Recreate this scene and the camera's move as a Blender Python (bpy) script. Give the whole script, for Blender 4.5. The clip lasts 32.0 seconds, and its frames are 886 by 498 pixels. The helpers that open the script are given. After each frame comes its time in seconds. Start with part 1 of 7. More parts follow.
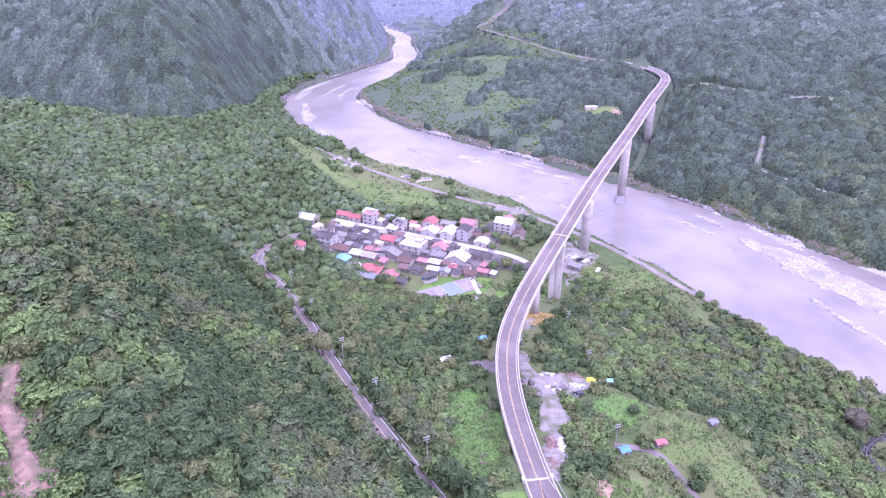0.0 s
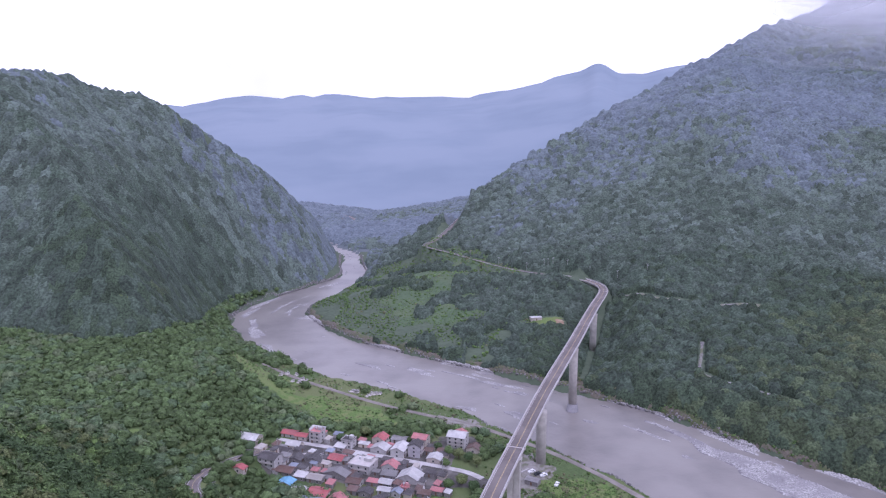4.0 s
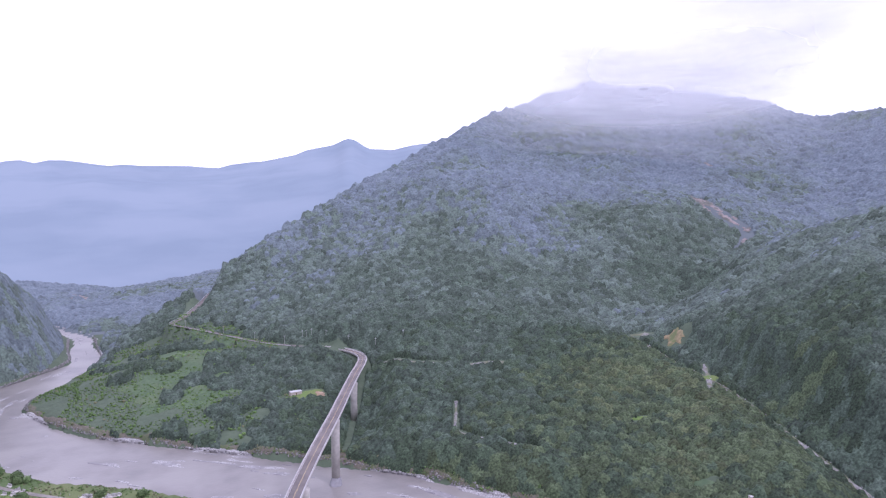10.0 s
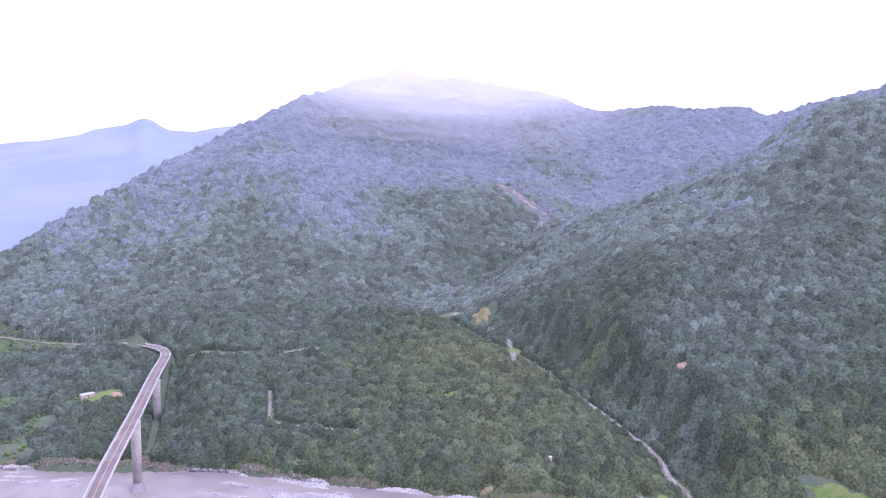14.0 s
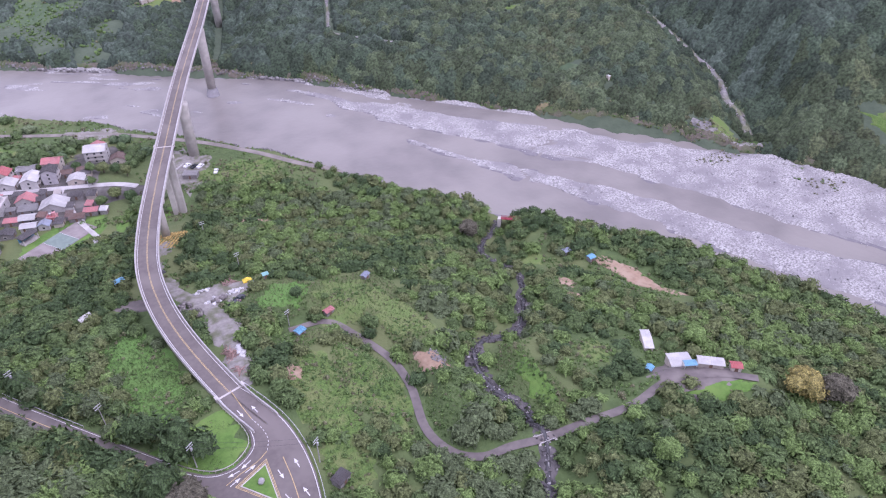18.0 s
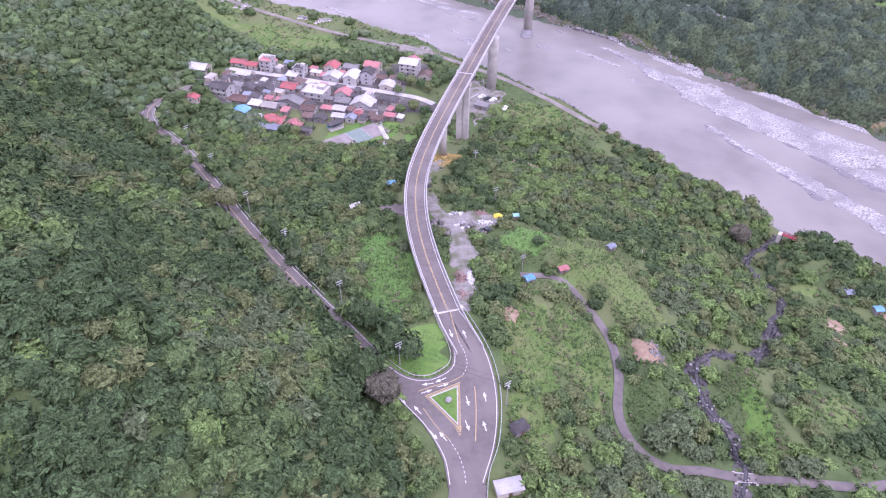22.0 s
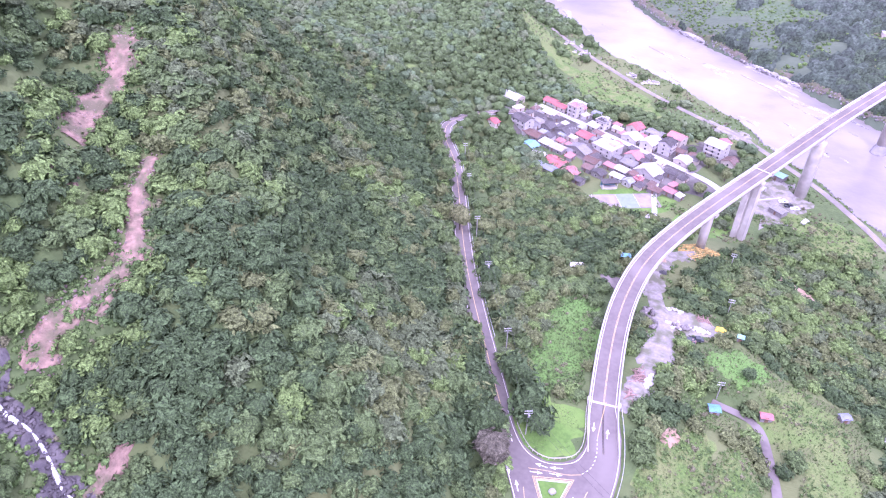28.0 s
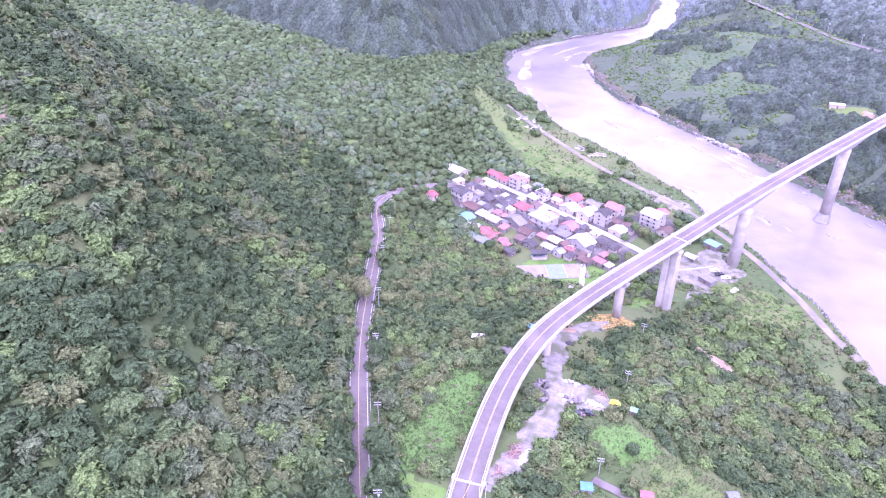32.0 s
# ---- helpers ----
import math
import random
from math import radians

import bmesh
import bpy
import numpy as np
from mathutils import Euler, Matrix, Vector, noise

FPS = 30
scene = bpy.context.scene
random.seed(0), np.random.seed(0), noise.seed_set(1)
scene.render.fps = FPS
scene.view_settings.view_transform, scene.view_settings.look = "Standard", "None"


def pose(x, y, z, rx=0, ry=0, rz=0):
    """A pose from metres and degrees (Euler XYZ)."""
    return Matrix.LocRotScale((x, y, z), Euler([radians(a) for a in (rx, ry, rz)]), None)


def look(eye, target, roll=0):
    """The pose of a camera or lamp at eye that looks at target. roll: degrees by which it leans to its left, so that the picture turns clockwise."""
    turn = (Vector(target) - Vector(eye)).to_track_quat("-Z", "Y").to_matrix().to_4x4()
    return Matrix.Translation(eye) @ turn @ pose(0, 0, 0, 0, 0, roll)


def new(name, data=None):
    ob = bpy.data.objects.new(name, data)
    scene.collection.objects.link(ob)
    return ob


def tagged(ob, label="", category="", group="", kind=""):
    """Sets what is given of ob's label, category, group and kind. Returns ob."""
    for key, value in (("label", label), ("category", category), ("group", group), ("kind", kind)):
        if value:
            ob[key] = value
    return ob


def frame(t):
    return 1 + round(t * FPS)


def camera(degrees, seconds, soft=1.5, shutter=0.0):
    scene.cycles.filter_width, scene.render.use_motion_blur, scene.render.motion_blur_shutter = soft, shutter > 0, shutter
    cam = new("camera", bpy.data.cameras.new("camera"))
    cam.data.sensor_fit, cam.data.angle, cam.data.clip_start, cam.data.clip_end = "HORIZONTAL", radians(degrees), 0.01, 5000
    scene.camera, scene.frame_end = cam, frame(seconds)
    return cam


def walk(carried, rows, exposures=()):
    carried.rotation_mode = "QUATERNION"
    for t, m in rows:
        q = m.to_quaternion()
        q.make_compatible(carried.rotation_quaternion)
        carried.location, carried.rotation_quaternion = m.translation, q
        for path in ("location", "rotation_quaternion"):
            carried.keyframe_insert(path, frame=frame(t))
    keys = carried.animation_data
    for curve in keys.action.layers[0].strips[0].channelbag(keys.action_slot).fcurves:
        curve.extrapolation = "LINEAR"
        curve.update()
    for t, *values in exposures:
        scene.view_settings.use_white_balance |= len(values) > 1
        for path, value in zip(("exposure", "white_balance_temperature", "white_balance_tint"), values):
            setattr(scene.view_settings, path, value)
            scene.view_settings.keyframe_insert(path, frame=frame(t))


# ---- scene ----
cam = camera(66.34, 32.0, 1.2)
PATH = [
 (0, (0.00, 0.00, 200.00), (-4.319, 88.722, 154.067), -0.39),
 (0.5, (-0.00, 0.12, 199.94), (-1.825, 91.154, 158.600), -0.51),
 (1, (-0.01, 0.24, 199.89), (-0.357, 93.219, 163.087), -0.53),
 (1.5, (-0.15, 0.21, 199.80), (0.438, 94.624, 166.862), -0.56),
 (2, (-0.29, 0.18, 199.72), (1.161, 95.825, 170.579), -0.56),
 (2.5, (-0.48, 0.05, 199.67), (1.563, 96.694, 174.047), -0.51),
 (3, (-0.67, -0.07, 199.62), (1.832, 97.336, 177.118), -0.45),
 (3.5, (-0.79, -0.16, 199.47), (2.086, 97.893, 180.072), -0.33),
 (4, (-0.91, -0.26, 199.32), (2.330, 98.316, 182.834), -0.34),
 (4.5, (-1.04, -0.35, 199.28), (2.676, 98.645, 185.675), -0.25),
 (6.5, (-1.14, -1.71, 198.95), (8.820, 97.624, 193.194), -0.22),
 (7, (-1.17, -1.83, 198.99), (13.078, 96.980, 193.196), -0.11),
 (7.5, (-1.30, -1.94, 199.04), (18.128, 95.982, 193.173), -0.20),
 (8, (-1.43, -2.04, 199.08), (22.993, 94.744, 193.133), -0.38),
 (8.5, (-1.26, -1.92, 199.08), (26.569, 93.945, 193.081), -0.32),
 (9, (-1.09, -1.79, 199.08), (29.713, 93.148, 192.911), -0.21),
 (9.5, (-0.74, -1.51, 199.00), (33.191, 92.349, 192.811), -0.15),
 (10, (-0.40, -1.24, 198.91), (37.471, 91.105, 192.680), -0.03),
 (10.5, (-0.13, -1.05, 198.72), (41.628, 89.596, 192.490), 0.08),
 (11, (0.13, -0.87, 198.53), (45.809, 87.873, 192.316), 0.18),
 (11.5, (0.22, -0.76, 198.33), (49.747, 85.891, 192.159), 0.26),
 (12, (0.31, -0.66, 198.14), (53.290, 83.926, 191.951), 0.34),
 (12.5, (0.17, -0.71, 197.81), (56.142, 81.928, 191.641), 0.40),
 (13, (0.03, -0.76, 197.47), (58.202, 80.341, 191.268), 0.39),
 (13.5, (-0.13, -0.84, 197.24), (60.278, 78.601, 190.954), 0.47),
 (15.5, (-0.65, -0.73, 198.04), (62.596, 72.924, 174.063), 0.48),
 (16, (-0.72, -0.48, 198.80), (61.404, 70.823, 166.289), 0.10),
 (16.5, (-0.75, -0.24, 199.55), (58.146, 69.607, 158.901), -0.14),
 (17, (-0.67, 0.02, 200.21), (53.531, 68.923, 152.098), -0.24),
 (17.5, (-0.40, 0.20, 200.90), (49.093, 67.938, 146.471), -0.26),
 (18, (0.01, 0.43, 201.48), (43.494, 67.505, 141.393), -0.17),
 (18.5, (0.54, 0.69, 201.80), (38.222, 67.078, 137.210), -0.02),
 (19, (0.88, 0.71, 201.91), (36.763, 67.513, 136.710), 0.05),
 (19.5, (1.12, 0.71, 201.97), (36.197, 67.924, 136.763), 0.09),
 (20, (1.26, 0.63, 202.05), (35.828, 68.144, 136.877), 0.03),
 (20.5, (1.63, 0.05, 200.88), (33.988, 68.975, 136.055), -0.24),
 (21, (1.96, -0.48, 200.05), (28.585, 71.043, 135.435), -0.02),
 (21.5, (2.76, -0.57, 199.15), (20.418, 73.819, 134.697), 0.29),
 (22, (4.33, -0.07, 197.98), (11.631, 76.044, 133.541), 0.55),
 (22.5, (5.80, -0.58, 197.47), (1.574, 75.865, 133.143), 1.19),
 (23, (7.41, -0.83, 197.35), (-7.927, 74.135, 132.973), 1.81),
 (23.5, (9.43, -0.82, 197.21), (-14.291, 71.841, 132.732), 2.34),
 (24, (12.07, -0.28, 197.18), (-14.793, 71.268, 132.676), 2.22),
 (24.5, (14.02, 0.20, 197.13), (-14.436, 71.142, 132.644), 2.30),
 (26.5, (25.94, 5.24, 197.16), (-7.098, 75.741, 134.417), 1.85),
 (27, (29.45, 7.04, 197.24), (-4.397, 78.017, 135.459), 1.67),
 (27.5, (33.00, 9.10, 197.06), (-1.707, 80.542, 136.302), 1.46),
 (28, (36.41, 11.36, 196.84), (0.680, 83.264, 137.223), 1.40),
 (28.5, (40.61, 13.81, 196.91), (3.849, 86.105, 138.409), 1.29),
 (29, (44.94, 16.17, 196.62), (7.290, 89.054, 139.425), 1.10),
 (29.5, (49.39, 18.72, 196.38), (11.058, 92.269, 140.509), 0.93),
 (30, (54.14, 21.29, 196.06), (15.223, 95.451, 141.418), 0.73),
 (30.5, (58.99, 23.93, 195.51), (19.461, 98.686, 142.138), 0.52),
 (31, (63.97, 26.85, 195.60), (23.839, 102.014, 143.257), 0.43),
 (31.5, (68.84, 29.83, 195.07), (28.086, 105.317, 143.694), 0.23),
 (32, (73.95, 32.67, 194.50), (33.851, 109.155, 144.076), 0.14),
]
EXPOSURES = [(0.0, 0.82, 5250, 56), (1.0, 0.43, 5250, 51), (2.0, 0.0, 5300, 43), (3.0, -0.36, 5350, 36), (4.0, -0.28, 5350, 34), (7.0, -0.6, 5400, 29), (8.0, -0.53, 5400, 29), (9.0, -0.28, 5450, 30), (11.0, 0.14, 5500, 35), (13.0, 0.36, 5450, 40), (16.0, 0.55, 5400, 44), (17.0, -0.04, 5500, 40), (18.0, 0.12, 5550, 36), (19.0, 0.3, 5550, 36), (21.0, 0.32, 5550, 37), (23.0, 0.7, 5400, 50), (24.0, 1.0, 5350, 53), (28.0, 1.15, 5300, 57), (32.0, 1.22, 5200, 62)]
walk(cam, [(t, look(eye, target, roll)) for t, eye, target, roll in PATH], EXPOSURES)

# ---- light ----
SUN_EL, SUN_AZ = 52.0, 150.0
world = bpy.data.worlds.new("sky")
scene.world = world
world.use_nodes = True
wn = world.node_tree.nodes
sky = wn.new("ShaderNodeTexSky")
sky.sky_type, sky.sun_disc = "NISHITA", False
sky.sun_elevation, sky.sun_rotation = radians(SUN_EL), radians(SUN_AZ)
sky.dust_density, sky.air_density = 6.0, 1.0
# high overcast: a bright even cloud sheet laid over the clear sky, with a little mottling
wtc = wn.new("ShaderNodeTexCoord")
wno = wn.new("ShaderNodeTexNoise")
wno.inputs["Scale"].default_value, wno.inputs["Detail"].default_value = 2.2, 5.0
wramp = wn.new("ShaderNodeValToRGB")
wramp.color_ramp.elements[0].position, wramp.color_ramp.elements[0].color = 0.30, (6.1, 6.0, 6.8, 1)
wramp.color_ramp.elements[1].position, wramp.color_ramp.elements[1].color = 0.55, (10.0, 9.9, 10.2, 1)
wmix = wn.new("ShaderNodeMix")
wmix.data_type = "RGBA"
wmix.inputs[0].default_value = 0.93
wl = world.node_tree.links
wl.new(wtc.outputs["Generated"], wno.inputs["Vector"])
wl.new(wno.outputs["Fac"], wramp.inputs[0])
wl.new(sky.outputs[0], wmix.inputs[6])
wl.new(wramp.outputs[0], wmix.inputs[7])
wl.new(wmix.outputs[2], wn["Background"].inputs[0])
wn["Background"].inputs[1].default_value = 0.19
sun_data = bpy.data.lights.new("sun", "SUN")
sun_data.energy, sun_data.angle, sun_data.color = 1.4, radians(14), (1.0, 0.96, 0.9)
sun = new("sun", sun_data)
sun.matrix_world = look((0, 0, 900), (-math.sin(radians(SUN_AZ)) * 500, -math.cos(radians(SUN_AZ)) * 500, 900 - 500 * math.tan(radians(SUN_EL))))


# ---- the lie of the land ----
RIVER = [(-400, 1480, 12), (-300, 1390, 12), (-215, 1300, 13), (-155, 1215, 14), (-120, 1135, 17), (-112, 1060, 18), (-100, 960, 20), (-128, 880, 30), (-172, 750, 42), (-112, 630, 46), (-30, 558, 46),
         (60, 487, 47), (125, 422, 54), (165, 368, 55), (212, 302, 60), (268, 226, 62), (305, 150, 62), (335, 50, 62), (350, -80, 62), (365, -400, 62)]
FOOT = [(20, -300), (16, -40), (10, 60), (2, 108), (-8, 138), (-20, 155), (-40, 183), (-57, 212), (-77, 246), (-96, 282), (-120, 318), (-150, 345), (-200, 362), (-300, 385), (-520, 400), (-1400, 420)]
MOUNTAIN_FOOT = [(-1500, 600), (-520, 560), (-335, 535), (-286, 522), (-240, 520), (-208, 560), (-216, 640), (-226, 700), (-226, 780), (-165, 880), (-130, 960), (-140, 1090), (-158, 1160), (-200, 1240), (-280, 1340), (-380, 1420), (-460, 1480)]
SPUR = [(-14, 84), (-40, 101), (-62, 110), (-94, 130), (-130, 153)]
BOWL = [(-82, 62), (-90, 80), (-100, 98), (-116, 112), (-132, 122)]
HOLLOW = [(-40, 140), (-72, 160), (-100, 182)]
RIDGES = [  # crest lines x, y, z with the fall of their flanks
    ([(1125, 1654, 566), (937, 1567, 505), (850, 1530, 468), (610, 1385, 384), (440, 1280, 296), (205, 1130, 176), (60, 1060, 86), (-70, 985, 12)], 0.46),
    ([(1125, 1654, 560), (1427, 1400, 500), (1476, 1196, 425), (1472, 850, 392), (1428, 720, 366), (1700, 300, 470)], 0.40),
    ([(1500, 180, 470), (942, 335, 335), (750, 498, 205), (631, 570, 150), (528, 601, 92), (455, 560, 55)], 0.50),
    ([(440, 660, 84), (350, 520, 52), (290, 425, 18)], 0.16),
    ([(942, 335, 335), (700, 150, 190), (560, 90, 80)], 0.45),
]
RIDGES += [
    ([(-900, 640, 300), (-560, 820, 270), (-495, 857, 275), (-455, 880, 274), (-415, 903, 283), (-385, 915, 273), (-365, 924, 259), (-338, 937, 224), (-300, 950, 178), (-262, 975, 170), (-190, 1000, 118), (-120, 1025, 70), (-75, 1030, 20)], 0.72),
]
TERRACE_Y = [(-400, 62), (60, 47), (100, 45), (150, 44.2), (190, 38.5), (225, 33), (272, 24.5), (312, 10), (1500, 10)]
GULLY = [(-34, 30, 68), (-54, 45, 78), (-61, 47, 79), (-68, 50, 80), (-75, 52, 82), (-82, 52, 84), (-89, 56, 88), (-95, 59, 92), (-128, 76, 114), (-240, 110, 190)]
STREAM = [(60, 30, 45), (74, 63, 42), (83, 76, 40), (91, 88, 38), (95, 103, 36.5), (93, 117, 35), (98, 132, 32), (106, 138, 30), (124, 140, 26), (150, 172, 17), (152, 202, 10), (181, 226, 3)]
FAR_STREAM = [(445, 590, 67), (441, 548, 62), (432, 486, 54), (432, 446, 50), (425, 402, 44), (411, 350, 36), (402, 305, 27), (393, 264, 18), (380, 246, 13), (377, 232, 9), (366, 214, 3)]
FAR_SLIDE = [(822, 905, 6), (814, 870, 10), (812, 847, 14), (820, 820, 11), (827, 795, 9), (819, 775, 7), (790, 757, 4), (760, 742, 3)]
FAR_TRACKS = [[(231, 533, 1.3), (220, 508, 1.2), (209, 482, 1.5), (216, 464, 1.3), (234, 439, 1.3), (246, 424, 1.2)], [(196, 655, 1.6), (232, 620, 1.6), (266, 608, 1.6), (285, 600, 1.8), (305, 586, 2.0)], [(342, 241, 2.0), (346, 228, 2.2), (350, 213, 2.6), (362, 203, 3.0)], [(411, 423, 1.6), (434, 449, 2.0), (448, 470, 1.6)]]


def smooth(a, b, v):
    t = np.clip((np.asarray(v, float) - a) / (b - a), 0, 1)
    return t * t * (3 - 2 * t)


def value_noise(x, y, scale, seed):
    """Smooth noise between -1 and 1."""
    u, v = np.asarray(x, float) / scale, np.asarray(y, float) / scale
    i, j = np.floor(u), np.floor(v)

    def corner(a, b):
        s = np.sin(a * 127.1 + b * 311.7 + seed * 74.7) * 43758.5453
        return s - np.floor(s)
    fu, fv = u - i, v - j
    fu, fv = fu * fu * (3 - 2 * fu), fv * fv * (3 - 2 * fv)
    low = corner(i, j) * (1 - fu) + corner(i + 1, j) * fu
    high = corner(i, j + 1) * (1 - fu) + corner(i + 1, j + 1) * fu
    return 2 * (low * (1 - fv) + high * fv) - 1


def to_line(x, y, line):
    """Distance to a polyline, its third number there, and the side (positive: to the left of its way)."""
    x, y = np.asarray(x, float), np.asarray(y, float)
    best, val, side = np.full(x.shape, 1e9), np.zeros(x.shape), np.zeros(x.shape)
    for a, b in zip(line, line[1:]):
        dx, dy = b[0] - a[0], b[1] - a[1]
        t = np.clip(((x - a[0]) * dx + (y - a[1]) * dy) / (dx * dx + dy * dy), 0, 1)
        d = np.hypot(x - a[0] - t * dx, y - a[1] - t * dy)
        near = d < best
        best = np.where(near, d, best)
        if len(a) > 2:
            val = np.where(near, a[2] + t * (b[2] - a[2]), val)
        side = np.where(near, dx * (y - a[1]) - dy * (x - a[0]), side)
    return best, val, np.sign(side)


def crest(x, y, line, fall):
    """The height under a ridge: the most that any of its spans gives."""
    top = np.full(np.shape(x), -1e3)
    for a, b in zip(line, line[1:]):
        dx, dy = b[0] - a[0], b[1] - a[1]
        t = np.clip(((x - a[0]) * dx + (y - a[1]) * dy) / (dx * dx + dy * dy), 0, 1)
        top = np.maximum(top, a[2] + t * (b[2] - a[2]) - fall * np.hypot(x - a[0] - t * dx, y - a[1] - t * dy))
    return top


def curve_through(points, n=8):
    """A smooth line through points (Catmull-Rom), n steps a span."""
    p = np.array(points, float)
    q = np.vstack([2 * p[0] - p[1], p, 2 * p[-1] - p[-2]])
    out = []
    for i in range(len(p) - 1):
        for k in range(n):
            t = k / n
            a, b, c, d = q[i:i + 4]
            out.append(0.5 * (2 * b + (c - a) * t + (2 * a - 5 * b + 4 * c - d) * t * t + (3 * b - a - 3 * c + d) * t ** 3))
    return [tuple(v) for v in out] + [tuple(p[-1])]


RIVER_LINE = curve_through(RIVER, 4)
FOOT_LINE = curve_through(FOOT, 3)
MOUNTAIN_LINE = curve_through(MOUNTAIN_FOOT, 3)
OLD_ROAD = curve_through([(13.5, 108, 45), (6.5, 120, 45), (-3, 132, 45), (-18, 153.5, 44.6), (-37, 182, 43), (-53, 209, 40.5), (-74, 248, 35.5), (-92, 280, 31), (-110, 306, 27),
                          (-119.5, 328, 23.5), (-117, 350, 20.5), (-106, 367, 18), (-96, 377, 16.5)], 5)
LANE = curve_through([(49, 176, 35), (62, 173, 35), (67.3, 159.7, 36.2), (71, 141.4, 38), (69.6, 126.2, 39.5), (64.5, 109.6, 41), (66, 98, 42), (72, 91.5, 42.6), (80.6, 89.6, 43), (90, 86.6, 43.2),
                      (104.4, 84, 43.5), (119, 81, 44.2), (134.5, 81.3, 45), (149, 75.2, 45), (158, 67, 45)], 5)
MAIN_ROAD = curve_through([(8, -120, 47), (12, -20, 46), (17, 60, 45), (20.8, 90, 45), (25, 112, 45), (26.2, 130, 45), (22, 146, 45)], 5)
DECK = curve_through([(25.5, 133.0, 45), (20.6, 150.0, 45), (15.2, 180.0, 45), (13.6, 204.0, 45), (15.6, 227.0, 45), (22.5, 253.0, 45), (32.5, 282.0, 45), (45.5, 316.4, 45.3), (73.2, 384.8, 48.6), (108.8, 467.8, 51.4), (130.8, 524.1, 50.6), (152.3, 580.1, 48.6), (175.4, 638.2, 46.4), (182.8, 665.4, 45.6), (181.8, 687.1, 45.6), (172.0, 706.0, 46.2), (152.0, 720.0, 47)], 8)
FAR_ROAD = curve_through([(172, 706, 46.2), (152, 720, 47), (126, 735, 48), (98, 760, 49), (70, 802, 50), (40, 850, 51), (9, 896, 52), (6, 912, 53), (20, 935, 56), (40, 995, 62), (60, 1060, 70)], 4)


def bed_z(x, y, along, u):
    """The gravel bed of the river, by the way along it and across it (-1 our bank, 1 the far bank): bars and shallow channels."""
    streak = value_noise(along, u * 60, 34, 8) + 0.5 * value_noise(along, u * 60, 9, 9)
    z = -0.62 + 0.22 * streak + 0.14 * value_noise(x, y, 4, 10)
    fray = 0.05 * value_noise(along, u * 60, 26, 11) + 0.04 * value_noise(along, u * 60, 8, 13)
    bar = gravel(x, y, u, fray)
    braid = value_noise(along * 0.3, u * 60, 12, 18) + 0.5 * value_noise(along * 0.4, u * 60, 5, 19)
    z = z + 0.95 * smooth(0.15, 0.8, braid) * smooth(310, 400, y)
    # narrow wet runnels thread the bars
    runnel = smooth(0.10, 0.03, np.abs(value_noise(along * 0.25, u * 60, 9, 14))) * smooth(0.2, 0.5, value_noise(along, u * 30, 60, 15))
    z = z + bar * (1.3 - 0.8 * runnel)
    return z + 2.6 * smooth(0.95, 1.08, np.abs(u))


def gravel(x, y, u, fray=0.0):
    """Where the two long stony bars lie in the lower reach, 0 to 1."""
    low = np.interp(y, [-80, 63, 95, 130, 170, 207, 257, 327, 345], [-0.3, -0.57, -0.69, -0.73, -0.67, -0.58, -0.37, -0.09, 0.1])
    high = np.interp(y, [-80, 63, 95, 130, 170, 207, 257, 327, 345], [0.02, -0.03, -0.12, -0.27, -0.24, -0.16, -0.18, 0.0, 0.05])
    near = smooth(-0.02, 0.05, u - low + fray) * smooth(-0.02, 0.05, high - u + fray)
    low = np.interp(y, [-80, 82, 141, 204, 259, 303, 357, 392, 470], [0.3, 0.2, -0.03, 0.02, 0.11, 0.22, 0.30, 0.48, 0.8])
    high = np.interp(y, [-80, 180, 205, 232, 285, 333, 392, 470], [1.3, 1.3, 1.0, 0.86, 0.82, 0.72, 0.72, 0.8])
    far = smooth(-0.02, 0.06, u - low + fray) * smooth(-0.02, 0.05, high - u + fray)
    return np.maximum(near, far) * (np.asarray(x) > 60)


